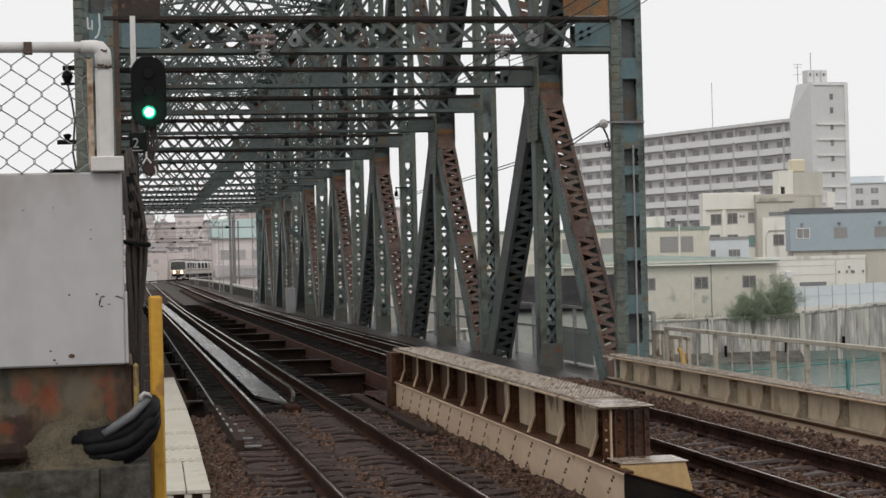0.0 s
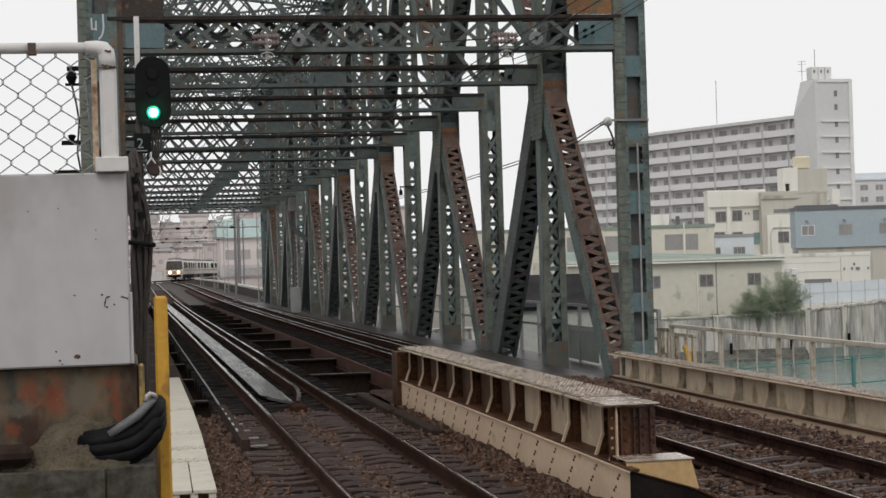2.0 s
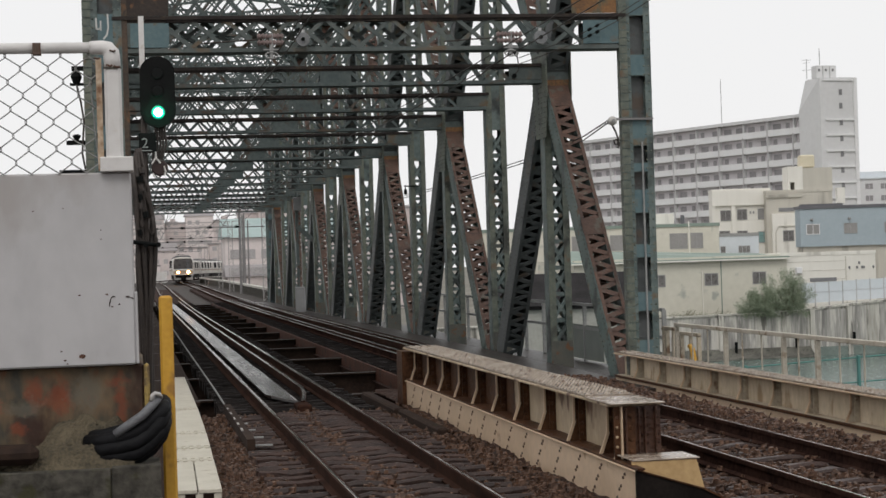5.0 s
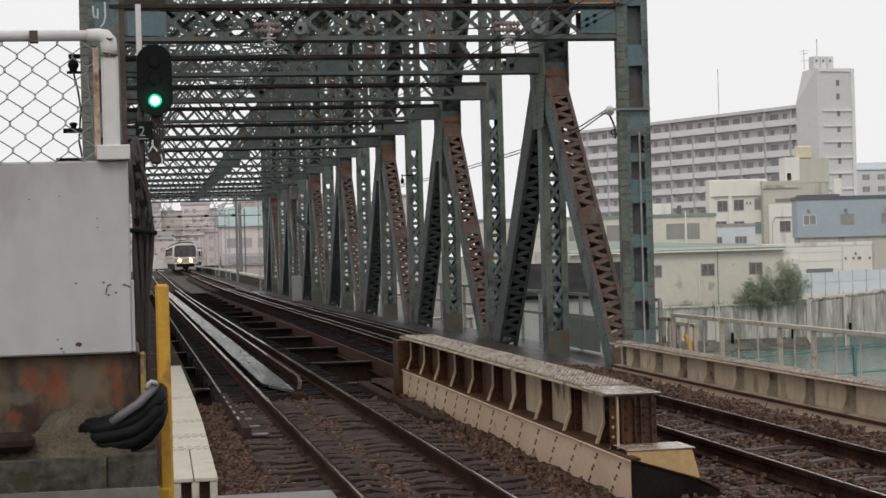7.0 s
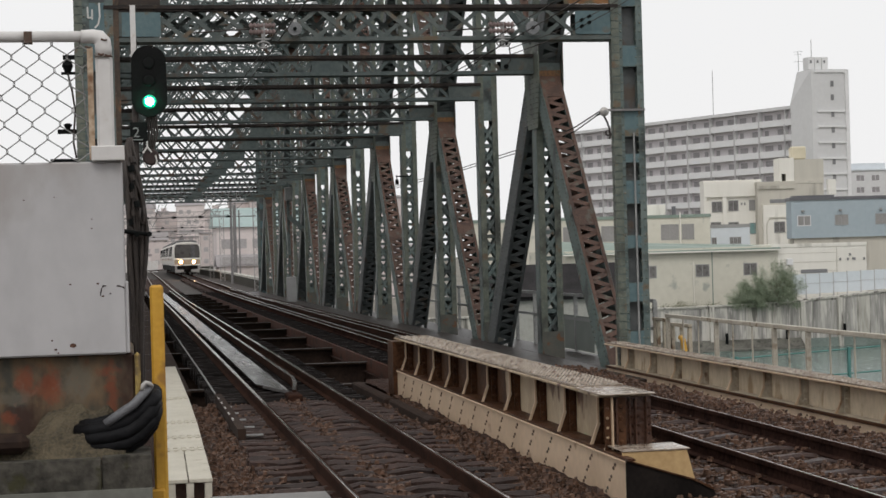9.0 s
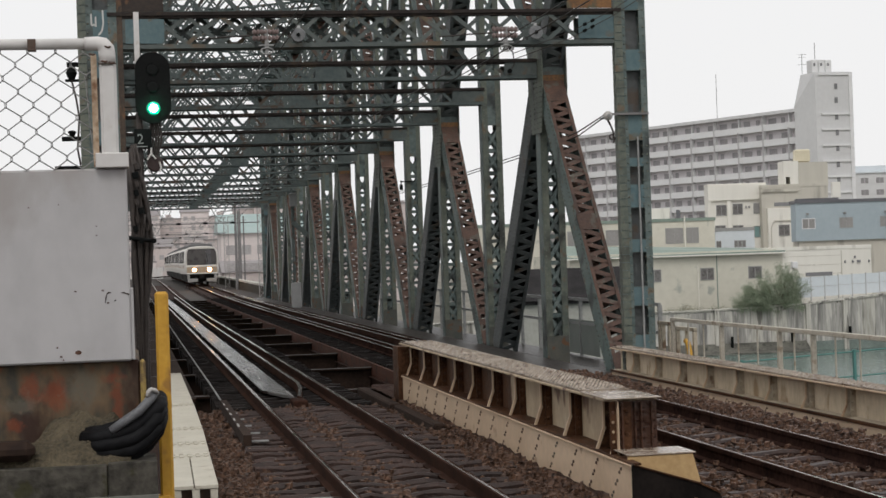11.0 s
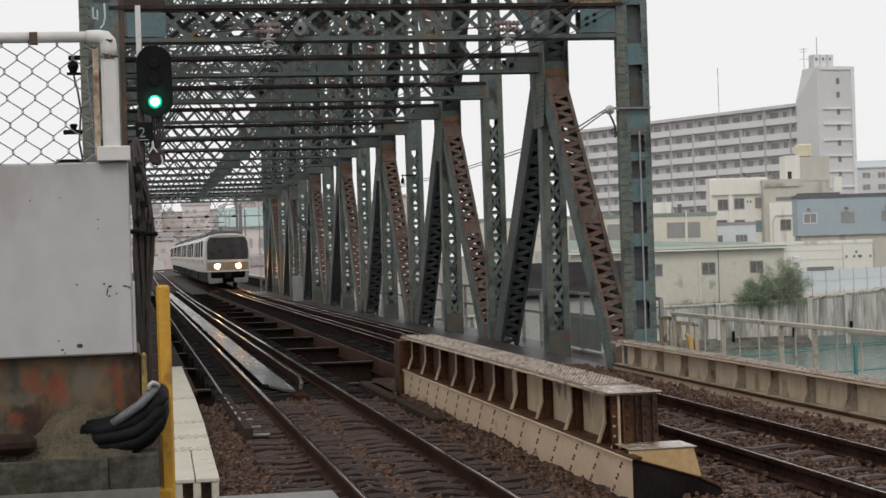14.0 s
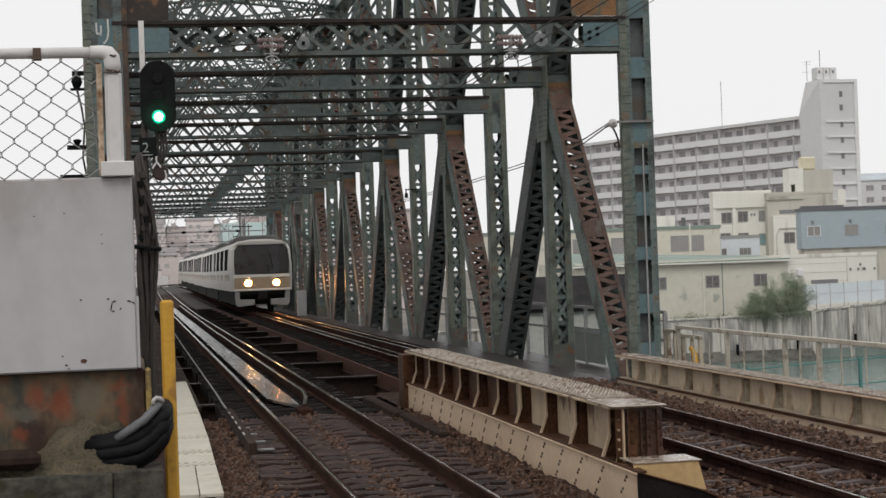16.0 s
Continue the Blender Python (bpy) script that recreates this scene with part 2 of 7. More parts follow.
# ---- mesh helpers ----
class Shape:
    """Gathers solid pieces into one mesh."""

    def __init__(self):
        self.v, self.f = [], []

    def add(self, verts, faces):
        k = len(self.v)
        self.v += [tuple(p) for p in verts]
        self.f += [tuple(k + i for i in q) for q in faces]
        return self

    def box(self, x0, x1, y0, y1, z0, z1):
        return self.add(
            [(x0, y0, z0), (x1, y0, z0), (x1, y1, z0), (x0, y1, z0), (x0, y0, z1), (x1, y0, z1), (x1, y1, z1), (x0, y1, z1)],
            [(3, 2, 1, 0), (4, 5, 6, 7), (0, 1, 5, 4), (1, 2, 6, 5), (2, 3, 7, 6), (3, 0, 4, 7)])

    def beam(self, p, q, w, h, up=(0, 0, 1)):
        """A bar from p to q, w wide across and h thick along up."""
        p, q = Vector(p), Vector(q)
        d = (q - p).normalized()
        s = d.cross(Vector(up)).normalized()
        u = s.cross(d)
        a, b = s * (w / 2), u * (h / 2)
        c = [p - a - b, p + a - b, p + a + b, p - a + b, q - a - b, q + a - b, q + a + b, q - a + b]
        return self.add(c, [(0, 1, 2, 3), (7, 6, 5, 4), (0, 4, 5, 1), (1, 5, 6, 2), (2, 6, 7, 3), (3, 7, 4, 0)])

    def tube(self, pts, r, n=8, cap=True):
        pts = [Vector(p) for p in pts]
        radii = r if isinstance(r, (list, tuple)) else [r] * len(pts)
        rings, ref = [], None
        for i, p in enumerate(pts):
            d = (pts[min(i + 1, len(pts) - 1)] - pts[max(i - 1, 0)]).normalized()
            if ref is None:
                ref = d.cross(Vector((0.31, 0.17, 0.93))).normalized()
            ref = (ref - d * ref.dot(d)).normalized()
            o = d.cross(ref)
            rings.append([p + (ref * math.cos(6.28319 * k / n) + o * math.sin(6.28319 * k / n)) * radii[i] for k in range(n)])
        faces = []
        for i in range(len(pts) - 1):
            for k in range(n):
                a, b = i * n + k, i * n + (k + 1) % n
                faces.append((a, b, b + n, a + n))
        if cap:
            faces.append(tuple(range(n - 1, -1, -1)))
            faces.append(tuple((len(pts) - 1) * n + k for k in range(n)))
        return self.add([p for ring in rings for p in ring], faces)

    def prism(self, outline, a, b, axis="y"):
        """A closed outline of pairs, drawn out from a to b along an axis."""
        def at(u, w, t):
            return {"y": (u, t, w), "x": (t, u, w), "z": (u, w, t)}[axis]
        n = len(outline)
        verts = [at(u, w, a) for u, w in outline] + [at(u, w, b) for u, w in outline]
        return self.add(verts, [tuple(range(n)), tuple(range(2 * n - 1, n - 1, -1))] + [(i, i + n, (i + 1) % n + n, (i + 1) % n) for i in range(n)])

    def mesh(self, name, bevel=0.0, smooth=False):
        me = bpy.data.meshes.new(name)
        me.from_pydata(self.v, [], self.f)
        bm = bmesh.new()
        bm.from_mesh(me)
        bmesh.ops.recalc_face_normals(bm, faces=bm.faces)
        if bevel:
            bmesh.ops.bevel(bm, geom=list(bm.edges), offset=bevel, segments=1, affect="EDGES", clamp_overlap=True)
        bm.to_mesh(me)
        bm.free()
        if smooth:
            me.shade_smooth()
        return me


def put(name, shape, material, bevel=0.0, smooth=False):
    me = shape.mesh(name, bevel, smooth)
    me.materials.append(material)
    return new(name, me)


def part(name, shape, material, parent, label="", bevel=0.0, smooth=False, at=None):
    ob = put(name, shape, material, bevel, smooth)
    ob.parent = parent
    if at is not None:
        ob.matrix_basis = at
    return tagged(ob, label)


def shared(name, me, parent, m):
    """Another part on the same mesh."""
    ob = new(name, me)
    ob.parent, ob.matrix_basis = parent, m
    return ob


def thing(name, label, category, at=None, group="", kind=""):
    ob = new(name)
    ob.empty_display_size = 0.2
    if at is not None:
        ob.matrix_basis = at
    return tagged(ob, label, category, group, kind)


# ---- the line: straight over the bridge, then a bend to the right ----
X_LEFT, X_RIGHT = 2.20, 5.77
Y0, PANEL, BAYS = 28.4, 5.707, 14
Y_END = Y0 + PANEL * BAYS
XL, XR = -0.38, 8.22


def ease(u):
    u = min(max(u, 0), 1)
    return u * u * (3 - 2 * u)


def rise(s):
    return 0.36 * ease((s - 85) / 130)


def line(x, s):
    """Place and heading (radians to the right) at s metres along the line, x metres across."""
    off, turn = 0.0045 * max(0, s - 82), 0.0045 if s > 82 else 0.0
    if s > 265:
        off, turn = off + (s - 265) ** 2 / 880, turn + (s - 265) / 440
    return Vector((x + off, s, rise(s))), turn


STATIONS = [4, 16, 28, 60, 82, 109, 125, 135, 145, 155, 165, 175, 200, 230, 250, 260, 270, 280, 290, 300, 310, 320, 340, 360, 380, 400, 430]


def along(shape, outline, stations):
    """Draws an outline of (across, height) along the line."""
    n = len(outline)
    rings = []
    for s in stations:
        for u, w in outline:
            p, _ = line(u, s)
            rings.append((p.x, p.y, p.z + w))
    faces = [tuple(range(n)), tuple(range(len(rings) - 1, len(rings) - n - 1, -1))]
    for i in range(len(stations) - 1):
        for k in range(n):
            a, b = i * n + k, i * n + (k + 1) % n
            faces.append((a, a + n, b + n, b))
    return shape.add(rings, faces)


def rail_shape(x, stations, head=0.032):
    foot = [(x - 0.064, -0.152), (x + 0.064, -0.152), (x + 0.064, -0.14), (x + 0.012, -0.125), (x + 0.009, -0.045),
            (x + head, -0.036), (x + head, -0.004), (x - head, -0.004), (x - head, -0.036), (x - 0.009, -0.045), (x - 0.012, -0.125), (x - 0.064, -0.14)]
    return along(Shape(), foot, stations)


def build_track(xc, label, side_paint, near_half):
    track = thing("railway_track", label, "railway track", kind="structure")
    for side in (-0.5335, 0.5335):
        r = part("rail", rail_shape(xc + side, STATIONS), side_paint, track, "rusty running rail with a shiny top")
        x = xc + side
        # strip widths shape the highlight: slim near the platform, wide further off
        for stretch, half in (([4, 16, 22], near_half), ([22, 28], 0.022), ([k for k in STATIONS if k >= 28], 0.029)):
            part("rail_head", along(Shape(), [(x - half, -0.0045), (x + half, -0.0045), (x + half - 0.003, 0.001), (x - half + 0.003, 0.001)], stretch), RAIL_TOP, r, "polished running surface")
    return track


left_track = build_track(X_LEFT, "wet railway track on ballast and open bridge sleepers", RAIL_SIDE, 0.011)
right_track = build_track(X_RIGHT, "wet railway track that carries the oncoming train", RAIL_DARK, 0.006)


def timber(length, width, depth, seed, bow=0.0):
    """An old sleeper: uneven width, worn rounded arrises, a hollowed top."""
    rng = random.Random(seed)
    s, n = Shape(), 14
    rings = []
    for i in range(n + 1):
        x = -length / 2 + length * i / n
        a, b = -width / 2 + rng.uniform(-0.02, 0.02), width / 2 + rng.uniform(-0.02, 0.02)
        h = rng.uniform(-0.004, 0.009) + bow * math.exp(-((abs(x) - 0.27) / 0.16) ** 2)
        c = rng.uniform(0.015, 0.04)
        rings += [(x, a, -depth), (x, a, h - c), (x, a + c, h), (x, b - c, h - rng.uniform(0, 0.012)), (x, b, h - c), (x, b, -depth)]
    faces = [tuple(range(5, -1, -1)), tuple(6 * n + k for k in range(6))] + [(6 * i + k, 6 * i + (k + 1) % 6, 6 * i + 6 + (k + 1) % 6, 6 * i + 6 + k) for i in range(n) for k in range(6)]
    return s.add(rings, faces)


def sleepers(track, xc, start, stop, step, length, width, depth, top, material, name="sleeper"):
    rng = random.Random(int(xc * 100 + start))
    kinds = []
    for k in range(6):
        me = timber(length, width, depth, 10 * k + int(start), 0.028 if material is SLEEPER else 0.0).mesh(name)
        me.materials.append(material)
        kinds.append(me)
    s = start
    while s < stop:
        p, a = line(xc, s)
        shared(name, rng.choice(kinds), track, Matrix.Translation((p.x + rng.uniform(-0.03, 0.03), p.y, p.z + top + rng.uniform(-0.012, 0.006))) @ pose(0, 0, 0, 0, rng.uniform(-0.6, 0.6), -math.degrees(a) + rng.uniform(-1.2, 1.2)))
        s += step


sleepers(left_track, X_LEFT, 7.0, 24.2, 0.42, 2.1, 0.12, 0.2, -0.138, SLEEPER)
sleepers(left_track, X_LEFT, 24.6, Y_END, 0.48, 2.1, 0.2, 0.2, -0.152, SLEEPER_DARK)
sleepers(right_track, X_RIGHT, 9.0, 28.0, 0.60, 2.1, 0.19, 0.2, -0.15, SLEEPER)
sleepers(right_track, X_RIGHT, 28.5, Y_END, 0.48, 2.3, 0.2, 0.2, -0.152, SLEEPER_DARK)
sleepers(left_track, X_LEFT, Y_END + 0.5, 170, 0.7, 2.1, 0.22, 0.2, -0.15, SLEEPER)
sleepers(right_track, X_RIGHT, Y_END + 0.5, 170, 0.7, 2.1, 0.22, 0.2, -0.15, SLEEPER)

# guard rails and the walkway plate between the left track's rails
guard = thing("guard_rail", "shiny inner guard rail with a bent end", "guard rail")
x = X_LEFT + 0.28
part("bar", along(Shape(), [(x - 0.03, -0.15), (x + 0.03, -0.15), (x + 0.03, -0.02), (x - 0.03, -0.02)], [27.3, 60, Y_END]), RAIL_SIDE, guard)
part("worn_top", along(Shape(), [(x - 0.028, -0.0195), (x + 0.028, -0.0195), (x + 0.02, -0.012), (x - 0.02, -0.012)], [27.3, 60, Y_END]), RAIL_TOP, guard)
part("bent_end", Shape().beam((x, 27.3, -0.085), (x - 0.09, 25.9, -0.085), 0.06, 0.13).beam((x - 0.09, 25.9, -0.085), (x - 0.245, 24.4, -0.085), 0.06, 0.13), RAIL_SIDE, guard)
part("worn_bend", Shape().beam((x, 27.3, -0.014), (x - 0.09, 25.9, -0.014), 0.05, 0.012).beam((x - 0.09, 25.9, -0.014), (x - 0.245, 24.4, -0.014), 0.05, 0.012), RAIL_TOP, guard)
part("nose_block", Shape().box(x - 0.37, x - 0.17, 23.9, 24.45, -0.19, -0.04), RAIL_SIDE, guard, "rusty nose block", bevel=0.02)
plate = thing("walkway_plate", "wet bare-metal walkway plate with a pointed end between the rails", "walkway plate")
x = X_LEFT - 0.15
pl = Shape()
low = [(x - 0.17, 27.4, -0.11), (x + 0.19, 27.4, -0.11), (x + 0.20, 25.35, -0.13), (x + 0.06, 25.75, -0.125), (x - 0.17, 26.75, -0.115)]
pl.add(low + [(a, b, c + 0.04) for a, b, c in low], [(0, 1, 2, 3, 4), (9, 8, 7, 6, 5)] + [(k, k + 5, (k + 1) % 5 + 5, (k + 1) % 5) for k in range(5)])
# pale lengthwise streaks stand in for reflections on the wet metal
WET_PLATE = mat("wet_bare_plate", (0.028, 0.026, 0.0255), (0.21, 0.20, 0.197), 0.22, 0.1, 2.2, 0.0, fine=3, streak="y", spec=0.5)
part("pointed_end", pl, WET_PLATE, plate)
me = Shape().box(-0.17, 0.19, 0.012, 3.2, -0.11, -0.07).mesh("plate_length", 0.006)
me.materials.append(WET_PLATE)
for k in range(25):
    shared("plate_length", me, plate, pose(x, 27.4 + k * 3.2, 0.004 * math.sin(k * 2.1)))
trough = thing("cable_pipe", "thin wet galvanised pipe running along the sleeper ends", "pipe")
part("pipe", Shape().tube([(1.17, 23.9, -0.04), (1.175, 28.3, -0.03), (1.165, 45, -0.02), (1.16, 60, 0), (1.16, Y_END, 0)], 0.013, 8), GALV, trough)
guard2 = thing("guard_rail", "dark guard rail beside the running rail", "guard rail")
for x in (X_RIGHT - 0.28, X_RIGHT + 0.28):
    part("bar", along(Shape(), [(x - 0.03, -0.15), (x + 0.03, -0.15), (x + 0.03, -0.01), (x - 0.03, -0.01)], [29.5, 60, Y_END]), RAIL_SIDE, guard2)
    part("worn_top", along(Shape(), [(x - 0.02, -0.0095), (x + 0.02, -0.0095), (x + 0.014, -0.003), (x - 0.014, -0.003)], [29.5, 60, Y_END]), RAIL_TOP, guard2)

# ---- ground, river, banks ----
SOIL = mat("bare_soil", (0.12, 0.11, 0.09), (0.2, 0.19, 0.16), 0.9, 0, 0.05, 0.3)
WATER = mat("green_river_water", (0.072, 0.118, 0.103), (0.098, 0.148, 0.132), 0.22, 0, 0.08, 0.25, fine=40)
ground = put("ground", Shape().box(-3000, 3000, -1500, 4500, -11, -9.4), SOIL)
tagged(ground, "bare ground under the city and river", "ground", kind="structure")
river = put("water", Shape().add([(-400, 20, -8.1), (400, -60, -8.1), (400, 260, -8.1), (73.6, 166, -8.1), (20.4, 162.6, -8.1), (12, 140, -8.1), (-400, 120, -8.1)], [(0, 1, 2, 3, 4, 5, 6)]), WATER)
tagged(river, "dull green river water under rain", "river", kind="structure")
land = put("far_bank", Shape().prism([(12, 140), (20.4, 162.6), (73.6, 166), (400, 262), (900, 900), (900, 2500), (-900, 2500), (-900, 120), (-8, 120), (-8, 112), (12, 112)], -9.5, -5.0, "z"), SOIL)
tagged(land, "far river bank of bare ground", "bank", kind="structure")
abut = put("near_embankment", Shape().box(-30, 8.5, -20, 27.9, -9.6, -0.62), BALLAST)
tagged(abut, "concrete embankment under the station approach", "embankment", kind="structure")
emb = put("far_embankment", along(Shape(), [(-10, -9.5), (13, -9.5), (13, -0.42), (-10, -0.42)], [Y_END + 0.4, 140, 165, 180, 230, 250, 270, 290, 320, 360, 400, 430]), GREY_BALLAST)
tagged(emb, "ballasted embankment carrying the line beyond the bridge", "embankment", kind="structure")


def ballast_bed(name, x0, x1, y0, y1, level, label):
    rng = random.Random(5)
    nx, ny = int((x1 - x0) / 0.09), int((y1 - y0) / 0.12)
    s = Shape()
    verts = []
    for j in range(ny + 1):
        for i in range(nx + 1):
            px, py = x0 + (x1 - x0) * i / nx, y0 + (y1 - y0) * j / ny
            verts.append((px, py, level(px) + 0.035 * noise.noise((px * 2.2, py * 2.2, 3)) + rng.uniform(-0.022, 0.022)))
    faces = [(j * (nx + 1) + i, j * (nx + 1) + i + 1, (j + 1) * (nx + 1) + i + 1, (j + 1) * (nx + 1) + i) for j in range(ny) for i in range(nx)]
    return tagged(put(name, s.add(verts, faces), BALLAST), label, "ballast", kind="structure")


def left_level(px):
    bed = 0.055 * math.exp(-((px - X_LEFT + 0.05) / 0.2) ** 2) - 0.022 if 1.4 < px < 3.0 else -0.012
    return -0.206 + bed + 0.015 * max(0, min(1, (px - 3.3) / 0.3)) - 0.10 * max(0, 1.1 - px)


def right_level(px):
    return -0.192 + 0.085 * ease((px - 6.5) / 0.45) - 0.25 * ease((px - 7.12) / 0.5)


ballast_bed("ballast_left", 0.55, 3.75, 5.0, 24.6, left_level, "brown crushed-stone ballast between and beside the rails")
ballast_bed("ballast_right", 3.7, 7.75, 6.0, 28.3, right_level, "brown crushed-stone ballast banked against the side girder")


def stones(name, x0, x1, y0, y1, count, level, label, xc, first, step, gap):
    rng = random.Random(9)
    s = Shape()
    tpl = [(-1, -1, -1), (1, -1, -1), (1, 1, -1), (-1, 1, -1), (-0.6, -0.7, 1), (0.8, -0.5, 0.8), (0.5, 0.8, 1), (-0.8, 0.5, 0.7)]
    fcs = [(3, 2, 1, 0), (4, 5, 6, 7), (0, 1, 5, 4), (1, 2, 6, 5), (2, 3, 7, 6), (3, 0, 4, 7)]
    for _ in range(count):
        u = rng.random()
        px, py = rng.uniform(x0, x1), y0 + (y1 - y0) * u ** 1.4
        r = rng.uniform(0.013, 0.034)
        if 0.12 < abs(px - xc) < 1.03 and abs((py - first + step / 2) % step - step / 2) < gap and rng.random() < 0.72:
            continue
        a, b = rng.uniform(0, 6.28), rng.uniform(-0.7, 0.7)
        ca, sa = math.cos(a), math.sin(a)
        zc = level(px) + 0.035 * noise.noise((px * 2.2, py * 2.2, 3)) + 0.012 + (0.045 if rng.random() < 0.07 else 0.0)
        q = [rng.uniform(0.65, 1.2) for _ in range(8)]
        s.add([(px + r * w * (vx * ca - vy * sa), py + r * w * (vx * sa + vy * ca), zc + r * w * (vz * 0.75 + b * vx * 0.5)) for (vx, vy, vz), w in zip(tpl, q)], fcs)
    return tagged(put(name, s, STONE), label, "ballast stones", kind="stuff")


stones("ballast_stones", 0.6, 3.72, 7.5, 24.6, 30000, left_level, "loose brown ballast stones round the sleepers", X_LEFT, 7.0, 0.42, 0.085)
stones("ballast_stones", 4.15, 7.7, 11.0, 28.2, 27000, right_level, "loose brown ballast stones heaped by the girder", X_RIGHT, 9.0, 0.6, 0.115)

# ---- the truss bridge ----
bridge = thing("truss_bridge", "old riveted steel truss railway bridge in weathered teal paint with rust", "railway bridge", kind="structure")
TOP = 11.9
MID = 5.35


def lacing(s, p, q, across, w, pitch, bar=0.055, x_form=True, rungs=True, thick=0.014, off=(0, 0, 0)):
    """Lattice bars between two edges w apart, along the member from p to q, across being the unit way between the edges."""
    p, q, across, off = Vector(p), Vector(q), Vector(across), Vector(off)
    n = max(1, round((q - p).length / pitch))
    d = (q - p) / n
    nrm = d.cross(across).normalized()
    for i in range(n):
        a = p + d * i + off
        l0, r0, l1, r1 = a - across * (w / 2), a + across * (w / 2), a + d - across * (w / 2), a + d + across * (w / 2)
        if x_form:
            s.beam(l0, r1, bar, thick, nrm)
            s.beam(r0 + nrm * thick, l1 + nrm * thick, bar, thick, nrm)
        else:
            s.beam(l0, (r0 + r1) / 2, bar, thick, nrm)
            s.beam((r0 + r1) / 2, l1, bar, thick, nrm)
        if rungs:
            s.beam(l0 + nrm * 2 * thick, r0 + nrm * 2 * thick, bar * 1.1, thick, nrm)
    return s


def channel_pair(s, p, q, w, depth, plate=0.016, lip=0.085, across=(1, 0, 0)):
    """Two channels facing outward, w apart across, with lips on the faces."""
    p, q, across = Vector(p), Vector(q), Vector(across)
    d = (q - p).normalized()
    nrm = d.cross(across).normalized()
    for side in (-1, 1):
        o = across * (side * w / 2)
        s.beam(p + o, q + o, plate, depth, nrm)
        for f in (-1, 1):
            c = across * (side * (w / 2 - lip / 2)) + nrm * (f * depth / 2)
            s.beam(p + c, q + c, lip, plate, nrm)
    return s


def lips(s, p, q, w, depth, lip, across=(1, 0, 0), proud=0.010):
    """Edge angles on both faces of a member, a little proud."""
    p, q, across = Vector(p), Vector(q), Vector(across)
    nrm = (q - p).normalized().cross(across).normalized()
    for side in (-1, 1):
        for f in (-1, 1):
            c = across * (side * (w / 2 - lip / 2 + 0.002)) + nrm * (f * (depth / 2 + proud))
            s.beam(p + c, q + c, lip, 0.012, nrm)
    return s


def rivets(s, p, q, step, r, nrm):
    p, q, nrm = Vector(p), Vector(q), Vector(nrm)
    n = int((q - p).length / step)
    d = (q - p).normalized()
    o = d.cross(nrm)
    for i in range(n):
        c = p + d * (i + 0.5) * step
        ring = [c + (d * math.cos(a) + o * math.sin(a)) * r for a in (0, 1.047, 2.094, 3.142, 4.189, 5.236)]
        s.add(ring + [x * 1 + nrm * r * 0.7 for x in [c + (y - c) * 0.6 for y in ring]],
              [(6, 7, 8, 9, 10, 11)] + [(k, (k + 1) % 6, (k + 1) % 6 + 6, k + 6) for k in range(6)])
    return s


W = 0.44

# ordinary upright: built once, placed at every panel point
post_me = channel_pair(Shape(), (0, 0, -0.55), (0, 0, TOP), W, 0.34)
post_me.box(-W / 2, W / 2, -0.19, -0.172, -0.5, 0.1).box(-W / 2, W / 2, -0.19, -0.172, MID - 0.55, MID + 0.5).box(-W / 2, W / 2, 0.172, 0.19, MID - 0.3, MID + 0.5).box(-W / 2, W / 2, 0.172, 0.19, -0.5, 0.6)
post_me = post_me.mesh("post")
post_me.materials.append(TEAL)
lace_me = lacing(Shape(), (0, -0.176, 0.1), (0, -0.176, MID - 0.6), (1, 0, 0), W - 0.1, 0.49, bar=0.075)
lacing(lace_me, (0, 0.15, 0.1), (0, 0.15, MID - 0.6), (1, 0, 0), W - 0.1, 0.49, bar=0.075)
lacing(lace_me, (0, -0.176, MID + 0.5), (0, -0.176, TOP - 0.3), (1, 0, 0), W - 0.1, 0.49, bar=0.075)
lace_me = lace_me.mesh("lacing")
lace_me.materials.append(TEAL)

lip_me = lips(Shape(), (0, 0, -0.55), (0, 0, TOP), W, 0.34, 0.128, proud=0.024).mesh("edge_angle")
lip_me.materials.append(OLIVE)
# left truss angles: olive swapped for dark brown to stand for shade
shaded_lip_me = lip_me.copy()
shaded_lip_me.materials.clear()
shaded_lip_me.materials.append(DARK_BROWN)
rivet_me = Shape()
for sx in (-1, 1):
    rivets(rivet_me, (sx * (W / 2 - 0.03), -0.197, 0.4), (sx * (W / 2 - 0.03), -0.197, MID + 1.2), 0.12, 0.017, (0, -1, 0))
rivet_me = rivet_me.mesh("rivets")
rivet_me.materials.append(OLIVE)
foot_me = Shape().box(-W / 2 + 0.004, W / 2 - 0.004, -0.218, -0.206, -0.3, 0.22).mesh("foot_plate")
foot_me.materials.append(BASE_RUST)

# end tower posts: boxes with slots
SLOTS_RIGHT = [(0.45, 0.92), (1.24, 1.80), (2.02, 2.53), (2.92, 3.21), (3.36, 3.64), (4.10, 4.79), (5.14, 5.78), (6.2, 7.2), (7.7, 8.7), (9.1, 10.1)]
SLOTS_LEFT = [(0.55, 1.40), (1.78, 2.56), (2.96, 3.74), (4.12, 4.79), (5.87, 6.6), (7.2, 8.2), (8.9, 9.9)]


